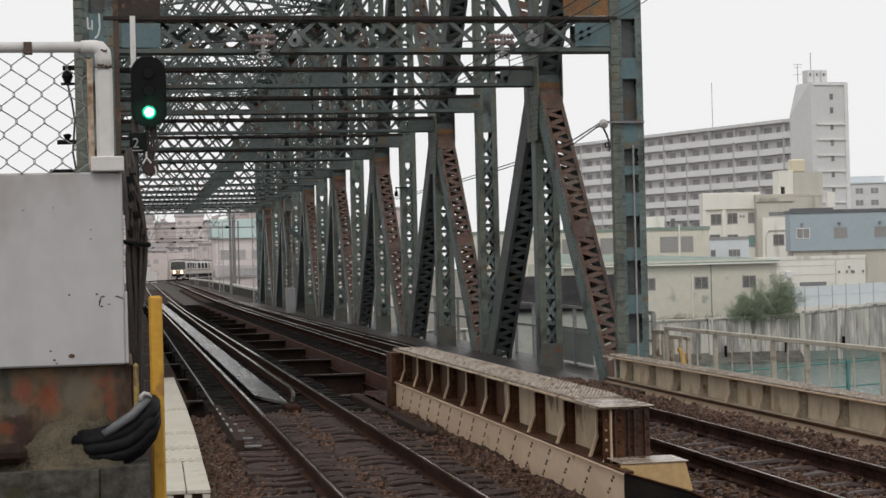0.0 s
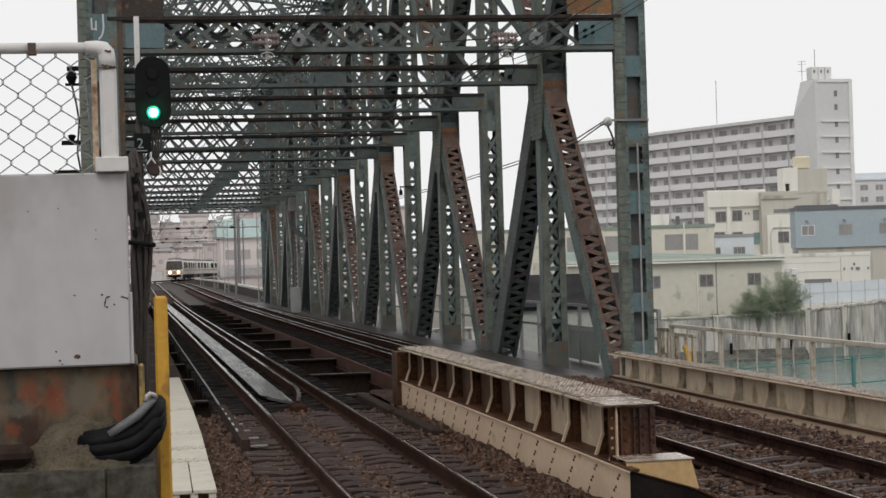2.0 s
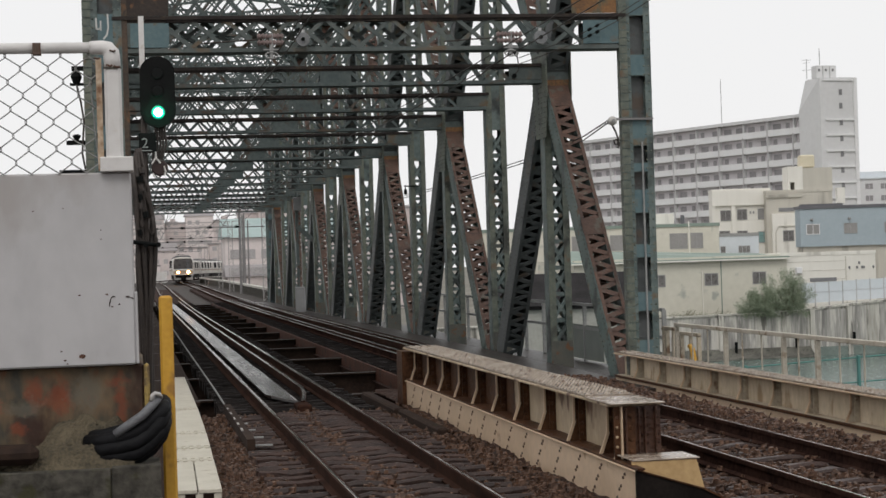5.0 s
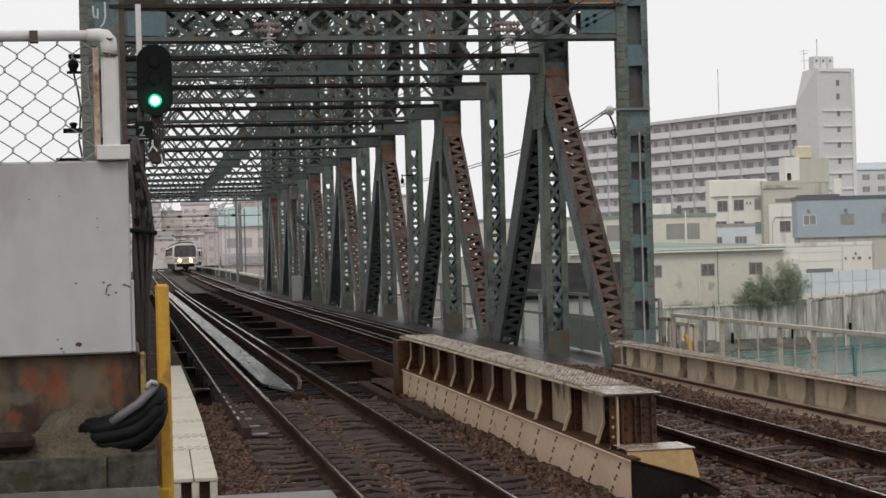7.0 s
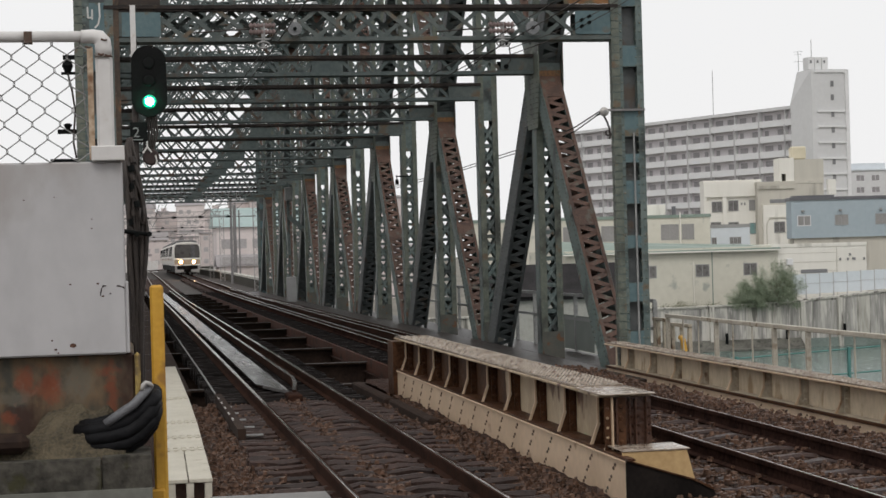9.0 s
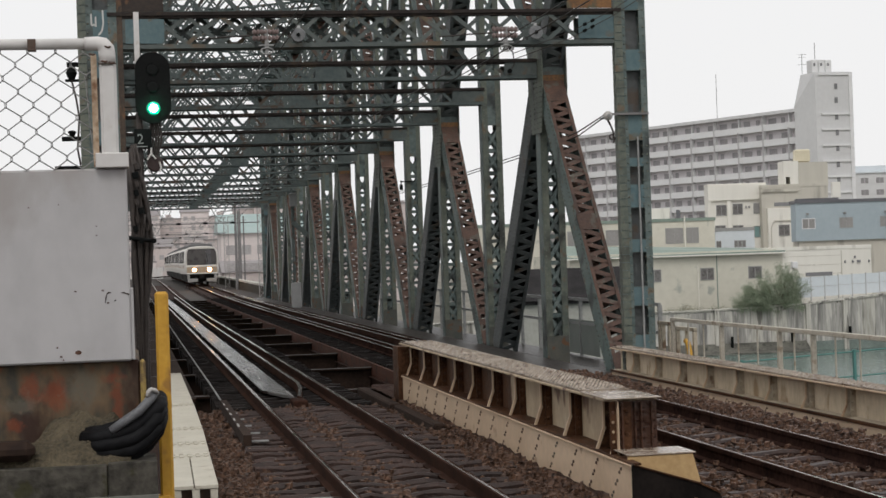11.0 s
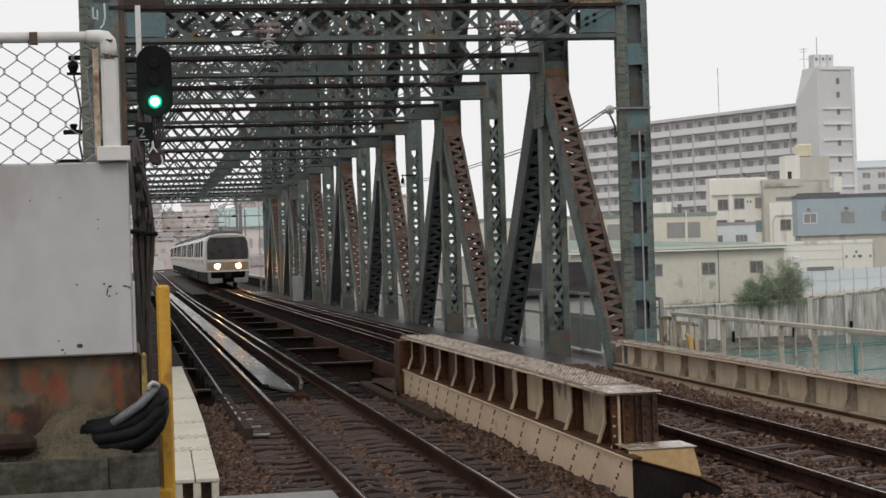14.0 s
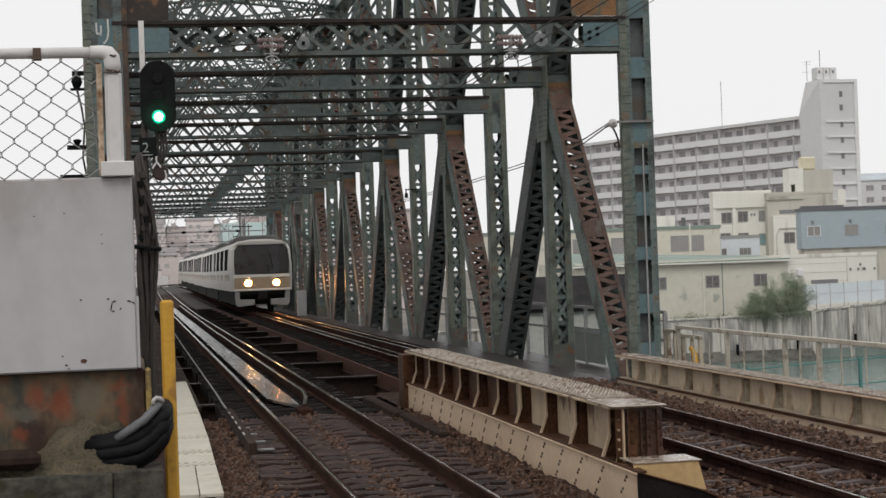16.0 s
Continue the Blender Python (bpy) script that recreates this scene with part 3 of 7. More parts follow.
def tower_meshes(slots, left, right):
    """Post, centre plates, slot backs, edge battens and rivets of one end tower."""
    tower, blue, slot_back, edge, heads = Shape(), Shape(), Shape(), Shape(), Shape()
    for f in (-0.2, -0.04):
        tower.box(left, -0.07, f - 0.01, f + 0.01, -0.4, TOP).box(0.165, right, f - 0.01, f + 0.01, -0.4, TOP)
        z = -0.4
        for a, b in slots + [(TOP, TOP)]:
            tower.box(-0.07, 0.165, f - 0.01, f + 0.01, z, b if f > -0.1 else a)
            z = b
    tower.box(left - 0.012, left, -0.21, -0.03, -0.4, TOP).box(right, right + 0.012, -0.21, -0.03, -0.4, TOP)
    z = -0.4
    for a, b in slots + [(TOP, TOP)]:
        blue.box(-0.068, 0.163, -0.214, -0.211, z + 0.01, a - 0.01)
        slot_back.box(-0.068, 0.163, -0.075, -0.065, a, b)
        z = b
    for k in range(86):
        z = -0.3 + k * 0.13
        edge.box(left - 0.022, left + 0.11, -0.222, -0.2115, z, z + 0.115).box(left - 0.022, left - 0.013, -0.2114, -0.05, z, z + 0.115)
    for x in (left + 0.03, left + 0.14, right - 0.11, right - 0.03):
        rivets(heads, (x, -0.212, -0.3), (x, -0.212, 8.5), 0.14, 0.016, (0, -1, 0))
    for x, sx in ((left - 0.014, -1), (right + 0.014, 1)):
        rivets(heads, (x, -0.1, -0.3), (x, -0.1, 8.5), 0.14, 0.018, (sx, 0, 0))
    out = []
    # slot_back takes a dark tone to stand for shade inside the slots
    for shape, name, paint in ((tower, "tower_post", TEAL), (blue, "centre_plate", TEAL_BLUE), (slot_back, "slot_back", DIAG_DARK), (edge, "edge_strip", OLIVE), (heads, "rivets", OLIVE)):
        me = shape.mesh(name)
        me.materials.append(paint)
        out.append(me)
    return out


TOWERS = {XL: tower_meshes(SLOTS_LEFT, -0.285, 0.285), XR: tower_meshes(SLOTS_RIGHT, -0.235, 0.262)}

# diagonals
def diagonal(y_low, y_high, z0, z1):
    rear = y_high < y_low
    deep = 0.60 if rear and z0 < 1 else 0.46
    p, q = Vector((0, y_low, z0)), Vector((0, y_high, z1))
    nrm = (q - p).normalized().cross(Vector((1, 0, 0))).normalized()
    back = nrm * ((deep - 0.46) / 2 * (1 if nrm.y > 0 else -1))
    s = channel_pair(Shape(), p + back, q + back, 0.42, deep, lip=0.07)
    # added plate shuts out light behind the lattice holes
    if rear:
        c = back * 2 + nrm * (0.22 if nrm.y > 0 else -0.22)
        s.beam(p + c, q + c, 0.38, 0.012, nrm)
    me = s.mesh("diagonal")
    # diagonals leaning towards the platform are darkened for their shaded undersides
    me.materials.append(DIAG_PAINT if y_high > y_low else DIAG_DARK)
    k = Shape()
    for f in ((-1 if nrm.y > 0 else 1,) if rear else (-1, 1)):
        lacing(k, p + (q - p).normalized() * (0.0 if f * nrm.y < 0 else 0.16), q, (1, 0, 0), 0.38, 0.32, bar=0.10, x_form=False, rungs=False, off=nrm * f * 0.235)
    km = k.mesh("lacing")
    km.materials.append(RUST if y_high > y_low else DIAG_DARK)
    b = Shape()
    n2 = (-1 if nrm.y > 0 else 1)
    for t0, t1 in ((0.0, 0.035), (0.885, 1.0)) if rear else ((0.0, 0.035), (0.435, 0.487), (0.885, 1.0)):
        b.beam(p + (q - p) * t0 + nrm * n2 * 0.243, p + (q - p) * t1 + nrm * n2 * 0.243, 0.425, 0.012, nrm)
    for sx in (-1, 1):
        b.beam(p + Vector((sx * 0.175, 0, 0)) + nrm * n2 * 0.250, q + Vector((sx * 0.175, 0, 0)) + nrm * n2 * 0.250, 0.06, 0.010, nrm)
    bmh = b.mesh("batten")
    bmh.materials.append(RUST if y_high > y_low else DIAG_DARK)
    return me, km, bmh


DIAGS = [diagonal(0.80, PANEL - 0.1, -0.35, MID - 0.1), diagonal(2 * PANEL - 0.80, PANEL + 0.1, -0.35, MID - 0.1),
         diagonal(PANEL + 0.1, 2 * PANEL - 0.1, MID + 0.1, TOP - 0.2), diagonal(PANEL - 0.1, 0.1, MID + 0.1, TOP - 0.2)]
gus = Shape()
for sx in (-0.24, 0.24):
    gus.prism([(-0.42, -1.15), (0.42, -1.15), (0.62, -0.3), (0.62, 0.55), (-0.62, 0.55), (-0.62, -0.3)], sx - 0.008, sx + 0.008, "x")
for (a, b), (c, d_) in (((-0.40, -1.1), (-0.58, -0.3)), ((-0.58, -0.3), (-0.58, 0.5)), ((0.40, -1.1), (0.58, -0.3)), ((0.58, -0.3), (0.58, 0.5)), ((-0.30, -1.0), (-0.45, -0.2)), ((-0.12, -1.1), (-0.12, 0.5)), ((0.12, -1.1), (0.12, 0.5))):
    rivets(gus, (-0.248, a, b), (-0.248, c, d_), 0.10, 0.02, (-1, 0, 0))
gusset_me = gus.mesh("gusset_plate")
gusset_me.materials.append(OLIVE)
tie_me = Shape().box(-0.235, 0.235, -0.475, -0.46, -0.42, -0.04).mesh("tie_plate")
tie_me.materials.append(RUST_ORANGE)
web_me = Shape().box(-0.225, 0.225, -0.44, -0.425, -0.04, 0.55).mesh("web_plate")
web_me.materials.append(TEAL_DARK)

side_rivets = []
for y_low, y_high, z0, z1 in ((0.80, PANEL - 0.1, -0.35, MID - 0.1), (2 * PANEL - 0.80, PANEL + 0.1, -0.35, MID - 0.1)):
    p, q = Vector((-0.219, y_low, z0)), Vector((-0.219, y_high, z1))
    o = (q - p).normalized().cross(Vector((1, 0, 0))) * 0.17
    back = Vector((0, 0.0, 0)) if y_high > y_low else Vector((0, 0.07, 0))
    me = Shape()
    for sgn in (-1, 1):
        rivets(me, p + o * sgn + back, q + o * sgn + back, 0.115, 0.021, (-1, 0, 0))
    me = me.mesh("rivets")
    me.materials.append(OLIVE)
    side_rivets.append(me)

for xt in (XL, XR):
    for k in range(BAYS + 1):
        y = Y0 + k * PANEL
        if k in (0, BAYS):
            p = shared("tower_post", TOWERS[xt][0], bridge, pose(xt - (0.015 if xt > 0 else 0.0), y, 0))
            shared("centre_plate", TOWERS[xt][1], p, Matrix())
            shared("slot_back", TOWERS[xt][2], p, Matrix())
            if k == 0:
                tagged(shared("edge_strip", TOWERS[xt][3], p, Matrix()), kind="stuff")
                tagged(shared("rivets", TOWERS[xt][4], p, Matrix()), kind="stuff")
            continue
        p = shared("post", post_me, bridge, pose(xt, y, 0))
        shared("lacing", lace_me, p, Matrix())
        shared("edge_angle", lip_me if xt > 0 else shaded_lip_me, p, Matrix())
        shared("foot_plate", foot_me, p, Matrix())
        if k < 5:
            tagged(shared("rivets", rivet_me, p, Matrix()), kind="stuff")
        if k % 2 == 1:
            g = shared("gusset_plate", gusset_me, bridge, pose(xt, y, MID))
            shared("tie_plate", tie_me, g, Matrix())
            shared("web_plate", web_me, g, Matrix())
    for k in range(0, BAYS, 2):
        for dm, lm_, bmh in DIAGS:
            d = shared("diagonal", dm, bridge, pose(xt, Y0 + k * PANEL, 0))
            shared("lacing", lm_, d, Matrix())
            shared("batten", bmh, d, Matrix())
            if k < 4 and DIAGS.index((dm, lm_, bmh)) < 2:
                tagged(shared("rivets", side_rivets[DIAGS.index((dm, lm_, bmh))], d, Matrix()), kind="stuff")
    part("top_chord", Shape().box(xt - 0.28, xt + 0.28, Y0 - 0.2, Y_END + 0.2, TOP, TOP + 0.5), TEAL, bridge)
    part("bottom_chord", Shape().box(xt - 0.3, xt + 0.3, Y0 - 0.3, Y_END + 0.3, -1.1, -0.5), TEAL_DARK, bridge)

# cross struts: lattice girders between the trusses, half-way up and at the top
def strut(span, h, pitch, plates):
    s = Shape()
    a, b = -span / 2, span / 2
    s.box(a, b, -0.2, 0.2, -0.012, 0.008)
    for f in (-0.19, 0.19):
        s.box(a, b, f - 0.008, f + 0.008, 0.008, 0.055)
        if plates:
            s.box(a, a + plates, f - 0.006, f + 0.006, 0.08, h - 0.1).box(b - plates, b, f - 0.006, f + 0.006, 0.08, h - 0.1)
        wide = h > 0.5
        if f < 0 or wide:
            lacing(s, (a + plates + (0.2 if f > 0 else 0), f + 0.02, h / 2), (b - plates if f < 0 else 0.6, f + 0.02, h / 2), (0, 0, 1), h - 0.12, pitch, bar=0.065, x_form=wide, rungs=False)
        if f < 0 and not wide:
            s.box(-0.3, 0.3, f - 0.004, f + 0.006, 0.05, h - 0.06)
    return s


def chord(span, h, deep):
    return Shape().box(-span / 2, span / 2, -0.23, 0.23, h - deep, h).box(-span / 2, span / 2, -0.2, -0.185, h - deep - 0.04, h - deep)


PORTAL_PAINT = mat("dirty_teal_paint", (0.062, 0.078, 0.076), (0.105, 0.118, 0.111), 0.65, 0, 1.2, 0.25, (0.115, 0.085, 0.055), 0.56)
SPAN = XR - XL - 0.3
strut_me = strut(SPAN, 0.37, 0.47, 0.75).mesh("cross_strut")
strut_me.materials.append(TEAL_DARK)
portal_me = strut(SPAN, 0.56, 0.52, 0.7).mesh("portal_strut")
portal_me.materials.append(PORTAL_PAINT)
top_me = strut(SPAN, 0.9, 0.7, 0.3).mesh("top_strut")
top_me.materials.append(TEAL_DARK)
XC = (XL + XR) / 2
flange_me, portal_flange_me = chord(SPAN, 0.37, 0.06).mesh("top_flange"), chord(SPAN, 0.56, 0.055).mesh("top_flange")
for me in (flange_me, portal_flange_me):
    me.materials.append(DARK_BROWN)
end_me = Shape().box(SPAN / 2 - 0.72, SPAN / 2 - 0.02, -0.204, -0.199, 0.07, 0.45).mesh("end_plate")
end_me.materials.append(TEAL_BLUE)
left_end_me = Shape().box(-SPAN / 2 + 0.28, -SPAN / 2 + 0.88, -0.204, -0.199, 0.07, 0.45).mesh("end_plate")
left_end_me.materials.append(TEAL_BLUE)
strut_end_me = Shape().box(SPAN / 2 - 0.74, SPAN / 2 - 0.02, -0.204, -0.199, 0.06, 0.30).mesh("end_plate")
strut_end_me.materials.append(PORTAL_PAINT)
for k in range(BAYS + 1):
    y = Y0 + k * PANEL
    q = shared("portal_strut" if k == 0 else "cross_strut", portal_me if k == 0 else strut_me, bridge, pose(XC, y, 5.26 if k == 0 else 5.29))
    shared("top_flange", portal_flange_me if k == 0 else flange_me, q, Matrix())
    shared("end_plate", end_me if k == 0 else strut_end_me, q, Matrix())
    if k == 0:
        shared("end_plate", left_end_me, q, Matrix())
    shared("top_strut", top_me, bridge, pose(XC, y, TOP - 0.4))
lat = Shape()
channel_pair(lat, (-SPAN / 2, 0, 0), (SPAN / 2, PANEL, 0), 0.28, 0.2, lip=0.05, across=(0, 0, 1))
lacing(lat, (-SPAN / 2, 0, 0), (SPAN / 2, PANEL, 0), (0, 0, 1), 0.26, 0.3, x_form=False, rungs=False)
lat_me = lat.mesh("top_lateral")
lat_me.materials.append(TEAL)
sway = Shape()
for sx in (-1, 1):
    sway.beam((sx * (SPAN / 2), 0, 5.8), (sx * 0.2, 0, TOP - 0.4), 0.09, 0.09)
    sway.beam((sx * (SPAN / 2), 0, TOP - 0.4), (sx * 0.2, 0, 5.75), 0.06, 0.07)
sway_me = sway.mesh("sway_brace")
sway_me.materials.append(TEAL_DARK)
for k in range(BAYS):
    y = Y0 + k * PANEL
    shared("top_lateral", lat_me, bridge, pose(XC, y, TOP))
    shared("top_lateral", lat_me, bridge, pose(XC, y, TOP) @ Matrix.Diagonal((-1, 1, 1, 1)))
part("conduit", Shape().tube([(8.275, Y0 - 0.25, -0.3), (8.275, Y0 - 0.25, 3.70)], 0.016, 8), STEEL_GREY, bridge, "pale grey conduit pipe on the end post")
for k in range(1, BAYS + 1):
    shared("sway_brace", sway_me, bridge, pose(XC, Y0 + k * PANEL, 0))

# corner plates of the portal
part("corner_plate", Shape().box(XR - 1.05, XR - 0.3, Y0 - 0.2, Y0 - 0.18, 5.83, 6.7), RUST_ORANGE, bridge, "rust-streaked corner plate")
part("corner_plate", Shape().box(XL + 0.3, XL + 1.03, Y0 - 0.2, Y0 - 0.18, 5.83, 6.7), mat("dark_brown_rust_plate", (0.018, 0.013, 0.011), (0.05, 0.035, 0.027), 0.7, 0, 2.2, 0.3, (0.15, 0.075, 0.036), 0.55), bridge, "dark brown corner plate with rust patches")
part("rust_angle", Shape().box(XL + 0.299, XL + 0.385, Y0 - 0.21, Y0 - 0.19, -0.3, 6.7), mat("brown_flaking_angle", (0.032, 0.024, 0.019), (0.085, 0.058, 0.040), 0.7, 0, 3.0, 0.3, (0.15, 0.075, 0.034), 0.57, streak="v"), bridge, "flaking brown angle beside the end post")

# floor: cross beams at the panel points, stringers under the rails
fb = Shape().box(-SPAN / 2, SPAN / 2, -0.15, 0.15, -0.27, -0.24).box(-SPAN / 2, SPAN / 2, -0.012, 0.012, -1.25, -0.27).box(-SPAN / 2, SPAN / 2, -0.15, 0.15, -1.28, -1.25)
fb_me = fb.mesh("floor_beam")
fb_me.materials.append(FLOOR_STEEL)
# pale strip painted along each flange for the sky reflected there
line_me = Shape().box(-SPAN / 2, SPAN / 2, -0.155, -0.125, -0.2395, -0.234).mesh("flange_edge")
line_me.materials.append(MAST_GREY)
for k in range(BAYS + 1):
    b = shared("floor_beam", fb_me, bridge, pose(XC, Y0 + k * PANEL, 0))
    shared("flange_edge", line_me, b, Matrix())
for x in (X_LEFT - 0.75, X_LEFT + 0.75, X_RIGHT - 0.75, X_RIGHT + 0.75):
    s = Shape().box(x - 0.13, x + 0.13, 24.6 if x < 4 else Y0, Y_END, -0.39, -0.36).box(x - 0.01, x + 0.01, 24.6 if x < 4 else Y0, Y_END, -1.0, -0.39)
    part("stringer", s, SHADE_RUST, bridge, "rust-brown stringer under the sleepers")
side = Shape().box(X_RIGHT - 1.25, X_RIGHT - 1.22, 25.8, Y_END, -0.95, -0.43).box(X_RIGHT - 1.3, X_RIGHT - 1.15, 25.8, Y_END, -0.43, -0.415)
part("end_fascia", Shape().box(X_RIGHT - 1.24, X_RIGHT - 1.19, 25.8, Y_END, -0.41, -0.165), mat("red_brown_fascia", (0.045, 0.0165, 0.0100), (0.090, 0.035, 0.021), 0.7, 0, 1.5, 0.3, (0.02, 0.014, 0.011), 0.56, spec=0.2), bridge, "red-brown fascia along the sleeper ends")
# rust is darkened here to stand for the shade below the deck
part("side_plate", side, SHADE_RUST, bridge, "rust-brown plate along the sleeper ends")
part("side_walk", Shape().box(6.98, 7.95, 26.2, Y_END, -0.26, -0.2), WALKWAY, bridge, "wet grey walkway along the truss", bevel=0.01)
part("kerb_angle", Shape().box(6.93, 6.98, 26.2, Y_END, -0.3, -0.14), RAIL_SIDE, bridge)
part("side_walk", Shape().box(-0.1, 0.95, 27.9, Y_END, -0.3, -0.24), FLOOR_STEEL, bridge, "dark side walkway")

# ---- plate girders of the approach span ----
STAINED_CREAM = mat("stained_cream_web", (0.30, 0.215, 0.135), (0.46, 0.365, 0.25), 0.55, 0, 2.0, 0.2, (0.11, 0.052, 0.026), 0.54, streak="v")


def girder(name, label, xc, y_near, y_far, top, ledge, skirt, web, flange_w, stiff_every, lower_out, plate_paint, web_paint, first=1.0, nose=0.3, back=0.0, bare=1.2):
    g = thing(name, label, "steel girder")
    hw = flange_w / 2
    part("top_flange", Shape().box(xc - hw, xc + hw - back, y_near, y_far, top - 0.022, top), CREAM_WORN if plate_paint is CREAM else CREAM, g, bevel=0.004)
    s = Shape()
    a = 0.026
    for i in range(int((y_far - y_near - bare - 0.3) / 0.11)):
        for j in range(5):
            cx, cy = xc - hw + 0.05 + j * (flange_w - back - 0.1) / 4, y_near + bare + 0.1 + i * 0.11 + (0.055 if j % 2 else 0)
            s.add([(cx - a, cy - 0.03, top + 0.02), (cx + a, cy - 0.03, top + 0.02), (cx + a, cy + 0.03, top + 0.02), (cx - a, cy + 0.03, top + 0.02), (cx, cy - 0.012, top + 0.046), (cx, cy + 0.012, top + 0.046)],
                  [(0, 1, 4), (1, 2, 5, 4), (2, 3, 5), (3, 0, 4, 5)])
    tr = part("tread", Shape().box(xc - hw + 0.01, xc + hw - back - 0.01, y_near + bare, y_far - 0.05, top - 0.001, top + 0.021), CHECKER, g, "wet chequered tread plate")
    tagged(part("stud", s, CHECKER, tr), kind="stuff")
    y_mid = y_near + 4.6
    part("web", Shape().box(xc - web / 2, xc + web / 2, y_near + 0.004, y_mid, ledge, top - 0.022), STAINED_CREAM if plate_paint is CREAM else web_paint, g, "stained cream web plate" if plate_paint is CREAM else "")
    # cream girder: the far web's brown mixes rust with painted shadow
    part("web", Shape().box(xc - web / 2, xc + web / 2, y_mid + 0.004, y_far, ledge, top - 0.022), web_paint, g)
    # cream girder: ledge brown is rust, deepened for the shade on it
    part("ledge", Shape().box(xc - hw - lower_out, xc + hw + lower_out * 0.4, y_near, y_far, ledge - 0.02, ledge).box(xc - hw - lower_out, xc - hw - lower_out + 0.07, y_near - nose, y_near, ledge - 0.02, ledge), GIRDER_BROWN if plate_paint is CREAM else SHADE_GREY, g, bevel=0.003)
    part("ledge_lip", Shape().box(xc - hw - lower_out - 0.014, xc - hw - lower_out + 0.009, y_near - nose, y_far, ledge - 0.036, ledge - 0.021 if plate_paint is CREAM else ledge + 0.003), plate_paint if plate_paint is CREAM else GIRDER_BROWN, g, "thin lip under the ledge", bevel=0.003)
    part("skirt_plate", Shape().box(xc - hw - lower_out + 0.01, xc - hw - lower_out + 0.03, y_near - nose, y_far, skirt, ledge - 0.02), plate_paint, g, "cream plate with rivet groups")
    rv = Shape()
    y = y_near - nose + 0.35
    while y < y_far - 0.2:
        for i in range(3):
            for dy, dz in ((0.0, 0.0), (0.05, -0.032)):
                c = (xc - hw - lower_out + 0.01, y + 0.12 * i + dy, ledge - 0.085 + dz - i * (ledge - skirt - 0.14) / 3)
                rivets(rv, c, (c[0], c[1] + 0.045, c[2]), 0.04, 0.017, (-1, 0, 0))
        y += stiff_every * 0.62
    tagged(part("riveting", rv, RUST, g), kind="stuff")
    # knee stiffeners: narrow above, flaring out to the ledge
    e0, em = xc - web / 2, xc - hw * 0.46
    e1 = em - 0.065
    hgt = top - 0.022 - ledge
    st, ed = Shape(), Shape()
    st.prism([(e0, 0), (e1, 0), (em, hgt * 0.42), (em, hgt), (e0, hgt)], -0.007, 0.007, "y")
    st.box(e0 - 0.065, e0, -0.06, -0.048, 0.0, hgt)
    rivets(st, (e0 - 0.04, -0.06, 0.02), (e0 - 0.04, -0.06, hgt), 0.095, 0.019, (0, -1, 0))
    ed.prism([(e1 - 0.014, 0), (e1 + 0.012, 0), (em + 0.012, hgt * 0.42), (em - 0.014, hgt * 0.42)], -0.013, 0.013, "y")
    ed.box(em - 0.014, em + 0.004, -0.013, 0.013, hgt * 0.42, hgt)
    em_ = ed.mesh("stiffener_edge")
    em_.materials.append(CREAM)
    brown = st.mesh("stiffener")
    # grey girder: stiffener faces are darkened in colour for their shaded side
    brown.materials.append(GIRDER_BROWN if plate_paint is CREAM else SHADE_GREY)
    y = y_near + 0.02
    k = 0
    while y < y_far - 0.1:
        q = shared("stiffener", brown, g, pose(0, y, ledge))
        shared("stiffener_edge", em_, q, Matrix())
        y += stiff_every * (first if k == 0 else 1.0)
        k += 1
    return g


g1 = girder("plate_girder", "cream plate girder with rust-brown web between the two tracks", 3.98, 14.0, 25.2, 0.62, 0.17, -0.29, 0.02, 0.44, 1.155, -0.03, CREAM, GIRDER_BROWN, 0.39, 0.67, bare=0.78)
END_BROWN = mat("wet_dark_rust", (0.030, 0.013, 0.008), (0.075, 0.034, 0.020), 0.30, 0, 2.6, 0.3, spec=0.4)
part("end_plate", Shape().box(3.865, 4.19, 13.985, 13.997, 0.172, 0.596), END_BROWN, g1, "dark wet rust-brown end plate")
part("pale_edge", Shape().box(3.852, 3.864, 13.95, 13.996, 0.172, 0.596), CREAM, g1, "pale worn edge strip")
part("side_angle", Shape().box(3.80, 3.852, 13.99, 13.999, 0.172, 0.596), GIRDER_BROWN, g1)
tagged(part("rivets", rivets(Shape(), (3.825, 13.99, 0.23), (3.825, 13.99, 0.57), 0.08, 0.014, (0, -1, 0)), CREAM_WORN, g1), kind="stuff")
for x in (3.92, 4.03, 4.08, 4.17):
    e = part("end_angle", Shape().box(x - 0.035, x - 0.022, 13.935, 13.984, 0.213, 0.59), END_BROWN, g1, "dark wet angle strip", bevel=0.003)
    tagged(part("rivets", rivets(Shape(), (x, 13.985, 0.26), (x, 13.985, 0.57), 0.07, 0.013, (0, -1, 0)), SHADE_RUST, e), kind="stuff")
WET_COVER = mat("wet_cover_plate", (0.24, 0.19, 0.15), (0.40, 0.34, 0.28), 0.22, 0, 1.5, 0.1, (0.14, 0.09, 0.06), 0.57)
part("cover_plate", Shape().box(3.75, 4.21, 13.9, 14.77, 0.621, 0.63), WET_COVER, g1, "bare wet cover plate", bevel=0.003)
TAN = mat("tan_rust_plate", (0.36, 0.225, 0.10), (0.50, 0.34, 0.165), 0.5, 0, 2.0, 0.15, (0.22, 0.12, 0.05), 0.66)
part("end_shelf", Shape().box(3.82, 4.375, 13.55, 14.0, 0.199, 0.210), WET_COVER, g1, "wet shelf plate", bevel=0.003)
